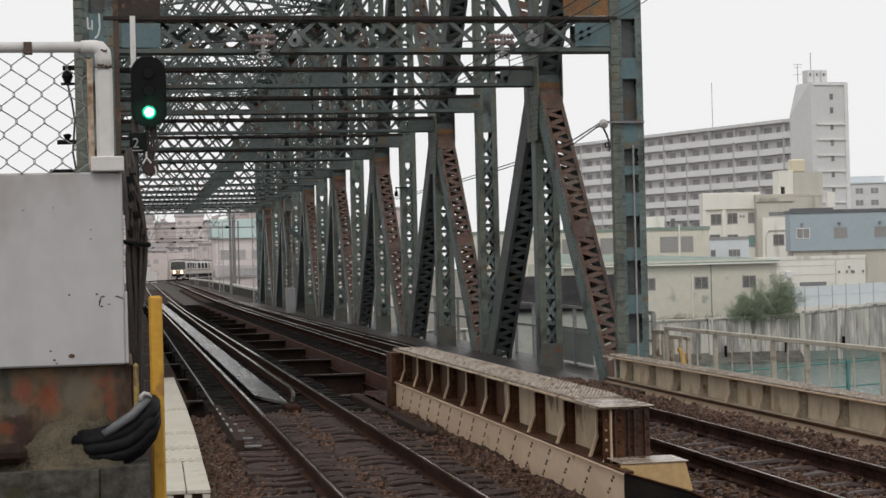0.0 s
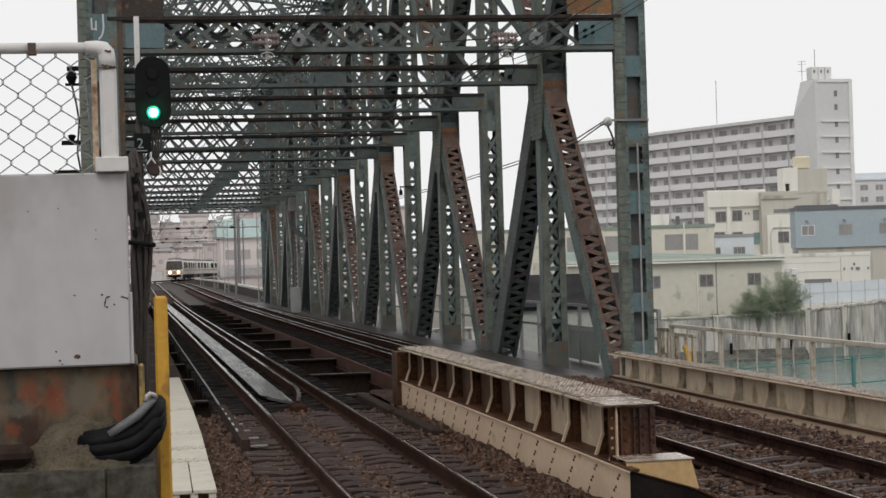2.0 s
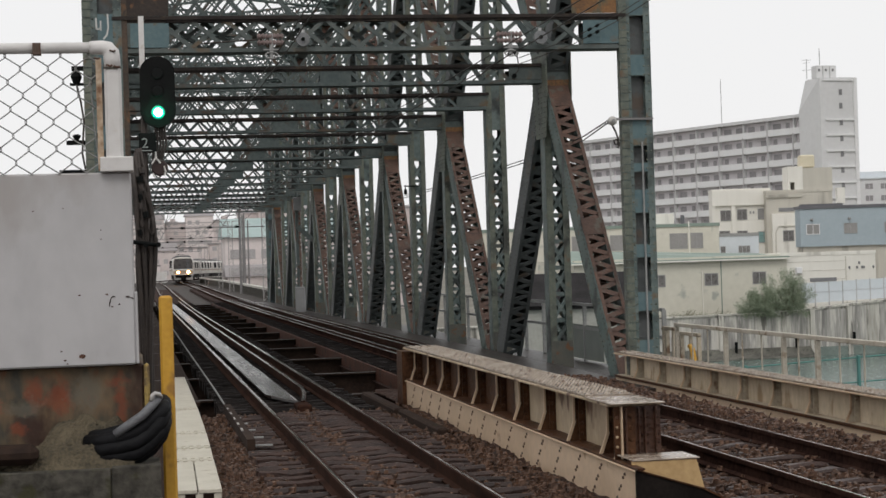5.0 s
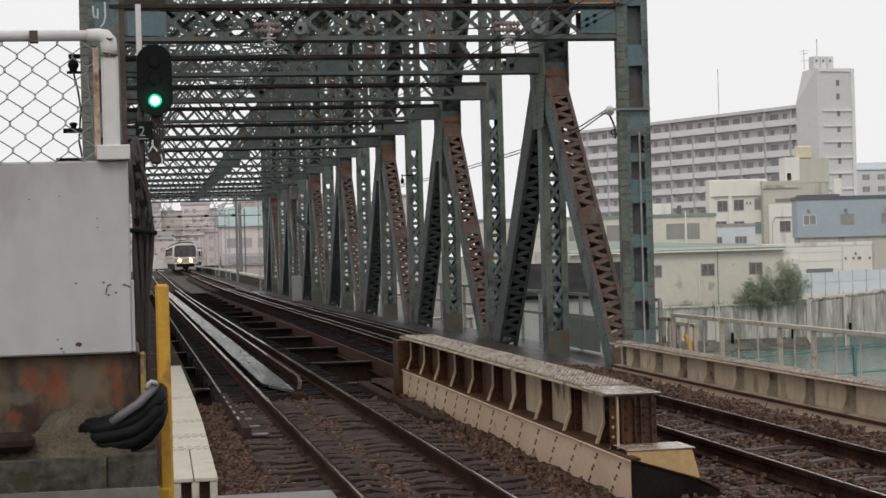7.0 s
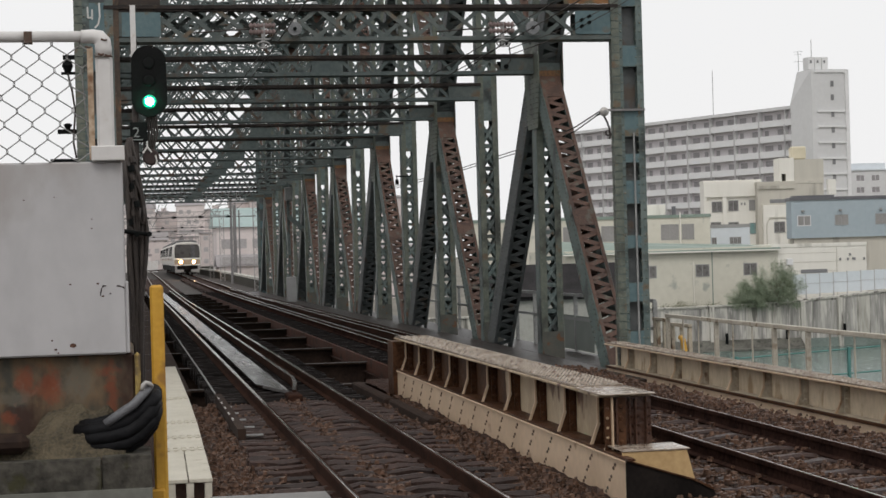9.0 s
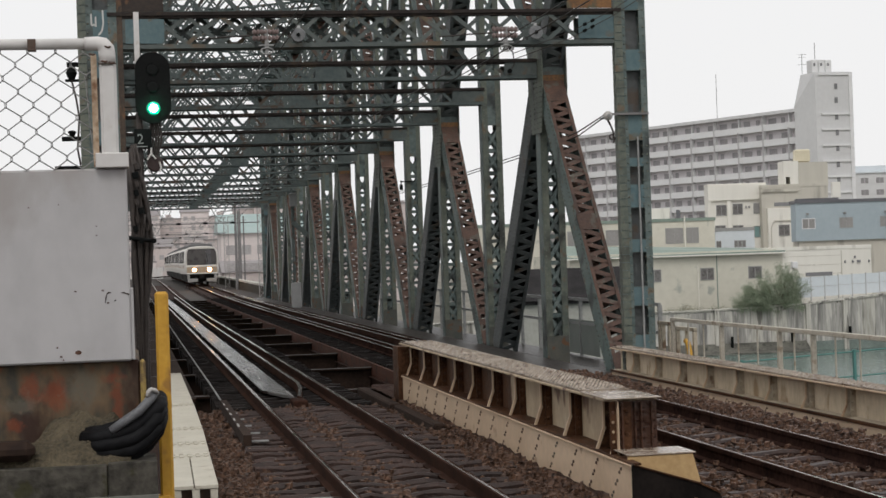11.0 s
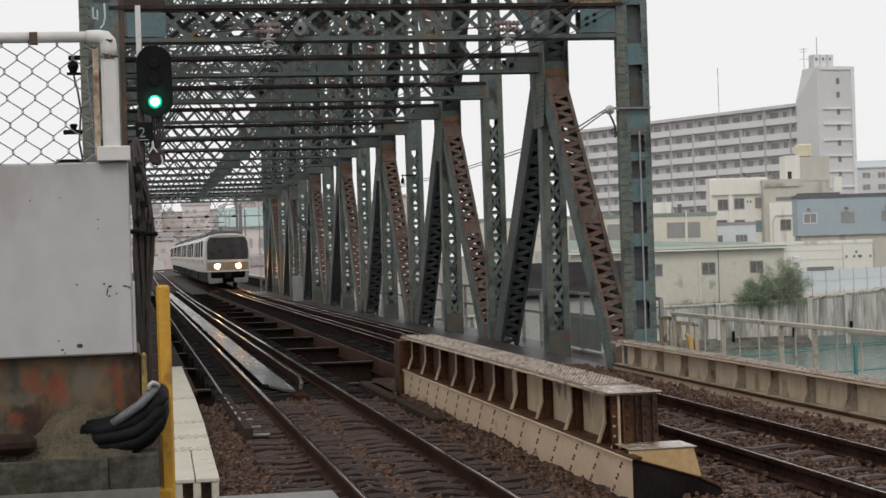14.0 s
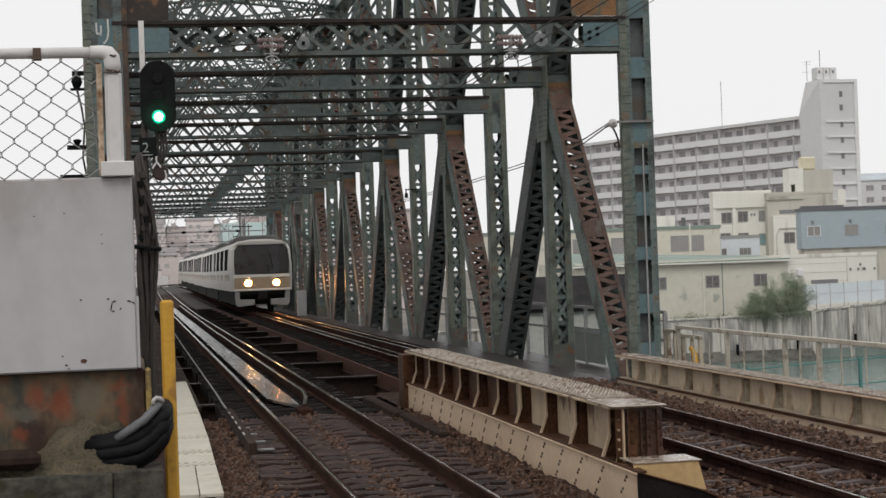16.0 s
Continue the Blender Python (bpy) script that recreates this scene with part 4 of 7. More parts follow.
part("end_face", Shape().prism([(3.82, -0.4), (4.50, -0.4), (4.42, -0.08), (4.35, 0.194), (3.82, 0.194)], 13.56, 13.58), TAN, g1, "tan end plate")
part("end_board", Shape().prism([(3.776, -0.58), (4.714, -0.58), (4.476, -0.095), (4.32, -0.014), (3.792, 0.155), (3.776, 0.155)], 13.30, 13.325), mat("near_black_board", (0.008, 0.0066, 0.006), (0.018, 0.0145, 0.0128), 0.75, 0, 3.0, 0.2, spec=0.06), g1, "black end board")
part("board_cap", Shape().beam((3.78, 13.31, 0.163), (4.32, 13.31, -0.007), 0.05, 0.010, (0, 0, 1)).beam((4.32, 13.31, -0.007), (4.476, 13.31, -0.088), 0.06, 0.014, (0, 0, 1)), GIRDER_BROWN, g1, "rusty cap strip")
part("baulk", Shape().beam((3.47, 20.3, -0.19), (3.42, 23.1, -0.175), 0.13, 0.17).beam((3.39, 23.2, -0.17), (3.36, 26.4, -0.16), 0.15, 0.17), FLOOR_STEEL, g1, "dark timber baulk", bevel=0.02)
girder("plate_girder", "grey-beige plate girder beside the far track", 7.97, 8.25, 28.5, 0.243, -0.118, -0.445, 0.02, 0.40, 1.225, -0.02, CREAM_PALE, GIRDER_GREY, 0.66, back=0.13, bare=0.9)
end_stub = part("end_stub", Shape().box(3.74, 4.2, 25.2, 25.7, -0.5, 0.56), GIRDER_BROWN, g1, "rusty girder end")

# ---- railing and walkway beyond the far girder ----
rail_o = thing("side_railing", "pale cream painted steel railing of the side walkway", "railing")
xr = 9.0
part("top_rail", Shape().box(xr - 0.04, xr + 0.04, 8.0, 28.95, 0.62, 0.68), RAILING, rail_o, bevel=0.006)
for y in (28.9, 26.4, 23.9, 22.64, 20.2, 17.7, 15.2, 12.7, 10.2, 8.1):
    part("post", Shape().box(xr - 0.034, xr + 0.034, y - 0.03, y + 0.03, -0.35, 0.62), RAILING, rail_o, bevel=0.006)
for y in (28.07, 27.28, 25.64, 24.80, 23.34, 21.88, 21.09, 19.4, 18.5, 16.9, 16.0, 14.4, 13.5, 11.9, 11.0, 9.4):
    part("bar", Shape().tube([(xr, y, -0.35), (xr, y, 0.62)], 0.013, 6), RAILING, rail_o)
walkway = put("side_walkway", Shape().box(8.2, 9.1, 7.0, 28.3, -0.45, -0.35), WALKWAY, 0.01)
tagged(walkway, "wet grey walkway beside the girder", "walkway", kind="structure")
rb = thing("bridge_railing", "grey steel railing outside the truss", "railing")
for z in (0.35, 0.85):
    part("rail", Shape().box(9.3, 9.35, 30.7, Y_END, z - 0.03, z + 0.03), STEEL_GREY, rb)
for k in range(41):
    y = 30.7 + k * 1.9
    part("post", Shape().box(9.29, 9.36, y - 0.035, y + 0.035, -0.35, 0.85), STEEL_GREY, rb)
part("infill_sheet", Shape().box(9.315, 9.325, 34.9, 37.4, -0.3, 0.42), mat("grey_green_sheet", (0.16, 0.18, 0.165), (0.22, 0.235, 0.215), 0.6, 0, 1.5, 0.1), rb, "grey-green infill sheet")
part("gate_post", Shape().box(9.27, 9.33, 29.56, 29.64, -0.35, 0.46), SHADE_GREY, rb)
part("gate_post", Shape().box(9.27, 9.33, 29.05, 29.12, -0.35, 0.44), SHADE_GREY, rb)
part("gate_post", Shape().box(9.27, 9.33, 28.62, 28.7, -0.35, 0.46), SHADE_GREY, rb)
part("gate_rail", Shape().box(9.27, 9.33, 28.62, 29.64, 0.44, 0.50), SHADE_GREY, rb)
for y in (30.05, 30.45, 30.62):
    part("gate_post", Shape().box(9.27, 9.33, y - 0.045, y + 0.045, -0.35, 0.52), SHADE_GREY, rb)
part("gate_rail", Shape().box(9.27, 9.33, 29.95, 30.7, 0.50, 0.56), SHADE_GREY, rb)
part("deck", Shape().box(8.55, 9.45, 28.4, Y_END, -0.42, -0.35), WALKWAY, rb)

hoop = thing("yellow_hoop", "bent yellow pipe beside the walkway gate", "pipe")
part("pipe", Shape().tube([(9.2, 28.6, -0.35), (9.2, 28.62, 0.05), (9.2, 28.72, 0.24), (9.2, 28.85, 0.28)], 0.045, 10), YELLOW, hoop, smooth=True)

TEAL_NET = mat("turquoise_paint", (0.055, 0.165, 0.152), (0.08, 0.21, 0.195), 0.6, 0, 2.0, 0.05)
net = thing("turquoise_fence", "turquoise pipe fence on the lower river bank", "fence")
for z in (-1.72, -2.55):
    part("rail", Shape().tube([(18.6, 57.6, z - 0.4), (25.2, 56.45, z), (34, 55, z + 0.5)], 0.026, 6), TEAL_NET, net)
for k in range(4):
    x = 20.2 + k * 3.76
    part("post", Shape().box(x - 0.045, x + 0.045, 56.6 - (k - 1) * 0.6, 56.72 - (k - 1) * 0.6, -9.6, -1.95 + 0.22 * k), TEAL_NET, net)
lot = put("river_terrace", Shape().box(14, 120, 54, 58, -9.6, -7.2), CONCRETE_LIGHT)
tagged(lot, "low concrete terrace at the river", "terrace", kind="structure")

# ---- platform end: panel, fence, wall, cables ----
YB = 8.0
board = thing("equipment_cabinet", "pale grey metal cabinet with small rust spots on a platform wall", "cabinet")
SPOT = mat("dark_rust_spot", (0.035, 0.018, 0.012), (0.11, 0.05, 0.03), 0.8, 0, 60.0, 0.2)
part("body", Shape().box(-1.3, 0.0, YB, YB + 0.45, 1.40, 2.255), PANEL_WHITE, board, bevel=0.008)
part("edge_strip", Shape().box(0.0, 0.012, YB, YB + 0.4, 1.405, 1.72), PANEL_WHITE, board, bevel=0.003)
for x, z, r in ((-0.235, 1.445, 0.016), (-0.325, 1.47, 0.006), (-0.31, 1.43, 0.007), (-0.30, 1.415, 0.005), (-0.12, 1.715, 0.007), (-0.24, 1.715, 0.006), (-0.10, 1.66, 0.006), (-0.14, 2.0, 0.004), (-0.14, 1.96, 0.004), (-0.43, 2.09, 0.004), (-0.30, 2.1, 0.004)):
    rim = [(x + 1.25 * r * (0.75 + 0.5 * noise.noise((9 * k + 60 * x, z * 50, 2))) * math.cos(0.6283 * k), z + 0.8 * r * (0.75 + 0.5 * noise.noise((z * 70, 7 * k, 5))) * math.sin(0.6283 * k)) for k in range(10)]
    part("rust_spot", Shape().prism(rim, YB - 0.002, YB + 0.001), SPOT, board)
for a, b in (((-0.105, 1.70), (-0.085, 1.704)), ((-0.04, 1.703), (-0.018, 1.698)), ((-0.018, 1.698), (-0.006, 1.69)), ((-0.112, 1.66), (-0.104, 1.698)), ((-0.072, 1.668), (-0.064, 1.668))):
    part("scratch", Shape().tube([(a[0], YB - 0.001, a[1]), ((a[0] + b[0]) / 2, YB - 0.003, (a[1] + b[1]) / 2 + 0.003), (b[0], YB - 0.001, b[1])], [0.0012, 0.003, 0.0012], 6), SHADE_RUST, board, "chipped rusty scratch")
fence = thing("chain_link_fence", "white pipe frame with grey chain-link wire", "fence")
part("top_pipe", Shape().tube([(-1.6, YB, 2.808), (-0.09, YB, 2.808)], 0.0245, 14), WHITE_PAINT, fence, smooth=True)
part("elbow", Shape().tube([(-0.165, YB, 2.808), (-0.112, YB, 2.808), (-0.085, YB, 2.802), (-0.072, YB, 2.785), (-0.069, YB, 2.755), (-0.069, YB, 2.712)], [0.029, 0.032, 0.035, 0.037, 0.037, 0.036], 16), WHITE_PAINT, fence, "welded pipe elbow", smooth=True)
part("corner_post", Shape().box(-0.1055, -0.0305, YB - 0.03, YB + 0.05, 2.26, 2.72), WHITE_PAINT, fence, bevel=0.012)
part("angle_strip", Shape().box(-0.141, -0.116, YB - 0.01, YB + 0.02, 2.262, 2.76), RUSTY_CREAM, fence, "rusting cream strip")
part("seam", Shape().box(-0.108, -0.029, YB - 0.037, YB - 0.029, 2.712, 2.717), RUST, fence, "rusty weld seam")
for x, z in ((-0.066, 2.792), (-0.082, 2.728), (-0.05, 2.722), (-0.135, 2.76)):
    part("rust_chip", Shape().tube([(x - 0.012, YB - 0.036, z), (x + 0.004, YB - 0.038, z - 0.006), (x + 0.014, YB - 0.036, z - 0.002)], 0.0045, 6), RUST, fence)
part("foot_plate", Shape().box(-0.133, 0.011, YB - 0.04, YB + 0.1, 2.256, 2.322), WHITE_PAINT, fence, bevel=0.004)
part("pipe_clamp", Shape().box(-0.41, -0.375, YB - 0.034, YB + 0.03, 2.778, 2.828), RUST, fence, "rusty clamp")
wires = Shape()
HALF = 0.0597
for i in range(-22, 6):
    pts = []
    for j in range(0, 10):
        px, pz = -0.412 + (i + (i + j) % 2) * HALF + 0.0045 * j, 2.778 - j * HALF * 0.99
        for dz, dy in ((0.007, -0.004), (-0.007, 0.004)):
            if -1.6 < px < -0.1 and pz + dz > 2.25:
                pts.append((px + (0.003 if (i + j) % 2 else -0.003), YB + dy * (1 if (i + j) % 2 else -1), pz + dz))
    if len(pts) > 2:
        wires.tube(pts, 0.0031, 6, cap=False)
part("chain_link", wires, GALV, fence, "grey diamond wire mesh")

wall = thing("platform_end_wall", "rust-stained masonry wall at the platform end", "wall", kind="structure")
part("wall_body", Shape().box(-1.5, 0.03, YB + 0.05, YB + 1.2, -0.6, 1.40), BRICK_RUST, wall, bevel=0.01)
part("corner_edge", Shape().box(0.03, 0.055, YB + 0.03, YB + 0.09, 1.17, 1.402), mat("yellowed_edge", (0.26, 0.18, 0.055), (0.36, 0.26, 0.085), 0.7, 0, 7, 0.4, (0.15, 0.105, 0.055), 0.5), wall, "yellow painted corner", bevel=0.01)
base = thing("concrete_block", "rough damp concrete blocks below the wall", "concrete", kind="structure")
for k, (a, b) in enumerate(((-1.4, -0.123), (-0.12, 0.09))):
    part("block", Shape().box(a, b, YB - 0.25, YB + 0.1, 0.2, 0.972 + 0.006 * (k % 2)), CONCRETE, base, bevel=0.005)
part("pale_ledge", Shape().box(-1.4, 0.09, YB - 0.27, YB - 0.2, 0.55, 0.835), mat("pale_ledge_concrete", (0.11, 0.11, 0.095), (0.165, 0.165, 0.145), 0.8, 0, 2.5, 0.2), base, "paler concrete ledge")
mound = Shape()
nx, ny = 60, 24
vs = []
rng = random.Random(2)
for j in range(ny + 1):
    for i in range(nx + 1):
        u, w = i / nx, j / ny
        h = (0.035 + 0.175 * ease((u - 0.12) / 0.45)) * (1 if u < 0.88 else 1 - (u - 0.88) * 5) * w ** 0.7 + 0.03 * noise.noise((u * 7, w * 5, 1)) + 0.012 * noise.noise((u * 25, w * 18, 4)) + rng.uniform(-0.003, 0.003)
        vs.append((-0.62 + 0.60 * u, YB - 0.235 + 0.29 * w, 0.94 + h * min(1, 0.3 + 2.5 * w) + 0.025 * min(1, w * 4)))
mound.add(vs, [(j * (nx + 1) + i, j * (nx + 1) + i + 1, (j + 1) * (nx + 1) + i + 1, (j + 1) * (nx + 1) + i) for j in range(ny) for i in range(nx)])
tagged(put("mortar_mound", mound, mat("crumbled_mortar", (0.036, 0.030, 0.019), (0.112, 0.090, 0.057), 0.9, 0, 8, 0.7), smooth=False), "crumbled sandy mortar heap on the blocks", "mortar", kind="stuff")
slab = tagged(put("dark_bar", Shape().box(-0.9, -0.425, YB - 0.24, YB - 0.12, 1.0, 1.085), FLOOR_STEEL, 0.03), "dark rusty bar lying on the blocks", "steel bar")

ypole = thing("yellow_pole", "yellow painted steel post with a flat top", "post")
part("shaft", Shape().box(0.105, 0.165, YB + 0.05, YB + 0.11, -0.3, 1.70), YELLOW, ypole, bevel=0.01)
part("base_collar", Shape().box(0.085, 0.15, YB + 0.02, YB + 0.12, 0.72, 0.79), YELLOW, ypole, bevel=0.008)

coil = thing("cable_coil", "thick black cable coil tied at the platform edge", "cable")
for k in range(7):
    a = k / 6
    dy = (-0.11, -0.15, -0.10, -0.16, -0.11, -0.15, -0.09)[k]
    y = YB + dy
    part("cable", Shape().tube([(-0.205 + 0.02 * math.sin(k * 2.1), y + 0.06, 0.998 + 0.095 * a), (-0.15, y, 0.993 + 0.105 * a), (-0.08, y - 0.01, 0.992 + 0.123 * a), (-0.01, y - 0.01, 1.0 + 0.14 * a), (0.05, y, 1.034 + 0.147 * a), (0.095, y, 1.09 + 0.125 * a), (0.115, y + 0.06, 1.14 + 0.09 * a), (0.11, y + 0.16, 1.16 + 0.07 * a)], 0.031, 12), RUBBER, coil, smooth=True)
SLEEVE = mat("grey_sleeve", (0.075, 0.076, 0.082), (0.14, 0.142, 0.15), 0.45, 0, 9.0, 0.1)
part("grey_end", Shape().tube([(-0.10, YB - 0.18, 1.11), (-0.05, YB - 0.19, 1.145), (0.02, YB - 0.19, 1.19), (0.065, YB - 0.17, 1.235), (0.09, YB - 0.14, 1.265)], 0.02, 10), SLEEVE, coil, "grey cable sleeve", smooth=True)
part("white_loop", Shape().tube([(0.058, YB - 0.18, 1.25), (0.062, YB - 0.18, 1.272), (0.075, YB - 0.18, 1.282), (0.09, YB - 0.17, 1.276), (0.10, YB - 0.15, 1.262)], 0.010, 8), PORCELAIN, coil, "white cord loop", smooth=True)

bundle = thing("cable_bundle", "dark cables running down behind the cabinet", "cable")
rng = random.Random(4)
PATHS = (((0.0, 2.36), (0.05, 2.26), (0.10, 2.13), (0.118, 1.95), (0.108, 1.81), (0.08, 1.62), (0.065, 1.3)),
         ((0.03, 2.36), (0.08, 2.24), (0.095, 2.10), (0.095, 1.98), (0.085, 1.8), (0.075, 1.6), (0.06, 1.3)),
         ((0.02, 2.40), (0.045, 2.2), (0.05, 2.05), (0.05, 1.92), (0.055, 1.7), (0.05, 1.5), (0.05, 1.3)),
         ((0.04, 2.42), (0.06, 2.2), (0.075, 2.05), (0.06, 1.95), (0.062, 1.75), (0.07, 1.55), (0.055, 1.3)),
         ((0.01, 2.38), (0.025, 2.2), (0.03, 2.0), (0.025, 1.85), (0.03, 1.7), (0.035, 1.5), (0.04, 1.3)),
         ((0.05, 2.44), (0.075, 2.3), (0.06, 2.15), (0.068, 2.0), (0.09, 1.9), (0.10, 1.75), (0.075, 1.55), (0.06, 1.3)))
for path in PATHS:
    for q in range(3 if path[0][0] > 0.035 else 2):
        o = 0.010 * q
        pts = [(x - o + rng.uniform(-0.004, 0.004), 9.14 + 0.03 * q, z) for x, z in path] + [(0.045 + o, 9.15, 0.3)]
        part("cable", Shape().tube(pts, rng.uniform(0.006, 0.0115), 8), CABLE, bundle, smooth=True)
part("cable_loop", Shape().tube([(0.085, 9.12, 2.08), (0.08, 9.12, 2.03), (0.088, 9.12, 1.995), (0.10, 9.12, 2.0), (0.105, 9.12, 2.04), (0.098, 9.12, 2.09)], 0.007, 7), CABLE, bundle, smooth=True)
for k in range(9):
    x, z = 0.02 + rng.uniform(0, 0.05), 2.34 - 0.045 * k
    part("tape_wrap", Shape().tube([(x, 9.13, z), (x + 0.006, 9.13, z - 0.03)], rng.uniform(0.012, 0.018), 8), BLACK if k % 2 else CABLE, bundle)
part("clamp_bar", Shape().tube([(-0.02, 9.10, 1.965), (0.04, 9.10, 1.957), (0.125, 9.10, 1.943)], 0.011, 8), BLACK, bundle, "dark clamp bar", smooth=True)
for x in (0.125, 0.062):
    part("clamp_end", Shape().tube([(x, 9.085, 1.945), (x, 9.115, 1.945)], 0.013, 12), BLACK, bundle)

# white plank covers beside the track
planks = thing("cable_trough_cover", "white-painted plank covers beside the track", "trough cover")
edges = [(14.8, 0.27, 0.665), (17.2, 0.31, 0.70), (18.4, 0.33, 0.72), (20.1, 0.36, 0.745), (23.6, 0.43, 0.775), (30.8, 0.55, 0.80)]
for (ya, la, ra), (yb, lb, rb_) in zip(edges, edges[1:]):
    s = Shape()
    m0, m1 = (la + ra) / 2, (lb + rb_) / 2
    for (a0, a1, b0, b1) in (((la, m0 - 0.005, lb, m1 - 0.005), (m0 + 0.005, ra, m1 + 0.005, rb_)) if ya < 15 else ((la, ra, lb, rb_),)):
        s = Shape().add([(a0, ya + 0.04, -0.035), (a1, ya + 0.04, -0.035), (b1, yb - 0.04, -0.035), (b0, yb - 0.04, -0.035), (a0, ya + 0.04, 0.0), (a1, ya + 0.04, 0.0), (b1, yb - 0.04, 0.0), (b0, yb - 0.04, 0.0)],
                        [(3, 2, 1, 0), (4, 5, 6, 7), (0, 1, 5, 4), (1, 2, 6, 5), (2, 3, 7, 6), (3, 0, 4, 7)])
        part("plank", s, PLANK_WHITE, planks, bevel=0.005)
for y in (14.9, 16.5, 18):
    for x in (0.33, 0.48, 0.63):
        part("support", Shape().box(x - 0.03, x + 0.03, y - 0.05, y + 0.05, -0.65, -0.036), PLANK_WHITE, planks)
# sheet added to darken the openings under the planks
part("dark_lining", Shape().box(0.32, 0.62, 15.2, 15.25, -0.65, -0.04), RUST, planks)
lug = Shape().box(-0.022, 0.022, -0.05, 0.05, 0.0, 0.014).mesh("joint_lug", 0.004)
lug.materials.append(PLANK_WHITE)
for y, xl, xr_ in ((17.2, 0.31, 0.70), (18.4, 0.33, 0.72), (20.1, 0.36, 0.745), (23.6, 0.43, 0.775)):
    for k in range(5):
        for dy in (-0.10, 0.10):
            shared("joint_lug", lug, planks, pose(xl + 0.04 + k * (xr_ - xl - 0.08) / 4, y + dy, 0.0))
    part("joint_shadow_gap", Shape().box(xl, xr_, y - 0.05, y + 0.05, -0.06, -0.036), RUST, planks, "dark gap strip")

# ---- colour-light signal ----
sig = thing("railway_signal", "black colour-light signal showing green on the bridge end", "signal")
ys = 25.3
outl = []
for k in range(24):
    a = 6.28319 * k / 24
    outl.append((0.40 + 0.25 * math.cos(a), (4.60 if math.sin(a) > 0 else 4.09) + 0.25 * math.sin(a)))
BOARD = mat("signal_board_black", (0.010, 0.0105, 0.0105), (0.015, 0.0155, 0.0155), 0.9, 0, 5.0, 0.05, spec=0.03)
part("back_board", Shape().prism(outl, ys, ys + 0.03), BOARD, sig)
part("case", Shape().box(0.27, 0.53, ys + 0.03, ys + 0.25, 3.95, 4.75), BLACK, sig, bevel=0.02)
# glow of a ring added round the lamp to imitate its halo
LENS_HALO = glow("green_lens_halo", (0.0, 0.30, 0.16), 0.9)
LAMP = glow("green_lamp", (0.075, 0.75, 0.40), 70.0)
DARK_LENS = mat("dark_lens", (0.009, 0.0095, 0.0095), (0.013, 0.014, 0.014), 0.7, spec=0.05)
HOOD = mat("sooty_hood", (0.009, 0.010, 0.010), (0.014, 0.015, 0.015), 0.8, 0, 5.0, 0.05, spec=0.05)
for z, m_, nm in ((4.055, LAMP, "green_lens"), (4.35, DARK_LENS, "dark_lens"), (4.60, DARK_LENS, "dark_lens")):
    part(nm, Shape().tube([(0.40, ys - 0.06, z), (0.40, ys - 0.045, z), (0.40, ys + 0.002, z)] if m_ is LAMP else [(0.40, ys - 0.02, z), (0.40, ys - 0.012, z), (0.40, ys + 0.002, z)], [0.040, 0.058, 0.062] if m_ is LAMP else [0.06, 0.08, 0.085], 20), m_, sig)
    hood = Shape()
    ring = []
    for k in range(13):
        a = -0.4 + (math.pi + 0.8) * k / 12
        for r in (0.088, 0.093):
            for y in (ys, ys - 0.012):
                ring.append((0.40 + r * math.cos(a), y, z + r * math.sin(a)))
    fc = []
    for k in range(12):
        o = 4 * k
        fc += [(o, o + 4, o + 5, o + 1), (o + 2, o + 3, o + 7, o + 6), (o + 1, o + 5, o + 7, o + 3), (o, o + 2, o + 6, o + 4)]
    if m_ is not LAMP:
        part("lens_rim", hood.add(ring, fc), BOARD, sig)
# added ring: the lamp's halo as a glowing surface
part("lens_halo", Shape().tube([(0.40, ys - 0.02, 4.055), (0.40, ys - 0.012, 4.055), (0.40, ys + 0.002, 4.055)], [0.075, 0.092, 0.098], 24), LENS_HALO, sig, "glowing ring that stands for the green lamp halo")
part("pole", Shape().tube([(0.20, ys + 0.12, -0.6), (0.20, ys + 0.12, 5.0)], 0.045, 10), CABLE, sig)
part("white_marker", Shape().box(0.16, 0.235, ys + 0.04, ys + 0.07, 4.0, 5.42), WHITE_PAINT, sig, "narrow white marker board")
part("number_plate", Shape().box(0.12, 0.36, ys + 0.02, ys + 0.035, 3.5, 3.77), HOOD, sig, "black plate with a white figure 2")


def text(word, size, m, material, parent, name="lettering"):
    cu = bpy.data.curves.new(name, "FONT")
    cu.body, cu.size, cu.extrude = word, size, 0.002
    ob = bpy.data.objects.new(name, cu)
    scene.collection.objects.link(ob)
    me = bpy.data.meshes.new_from_object(ob)
    bpy.data.objects.remove(ob)
    me.materials.append(material)
    return shared(name, me, parent, m)


GREY_FIGURE = mat("faded_figure_paint", (0.20, 0.21, 0.205), (0.26, 0.27, 0.265), 0.7)
text("2", 0.2, pose(0.155, ys + 0.015, 3.56, 90, 0, 0), GREY_FIGURE, sig)
part("underline", Shape().box(0.15, 0.30, ys + 0.012, ys + 0.02, 3.515, 3.53), GREY_FIGURE, sig)
bal = Shape()
for k in range(5):
    bal.tube([(0.36 + 0.03 * k, ys + 0.1, 3.9), (0.34 + 0.04 * k, ys + 0.1, 3.6), (0.30 + 0.03 * k, ys + 0.1, 3.35)], 0.016, 6)
part("hanging_cable", bal, CABLE, sig)
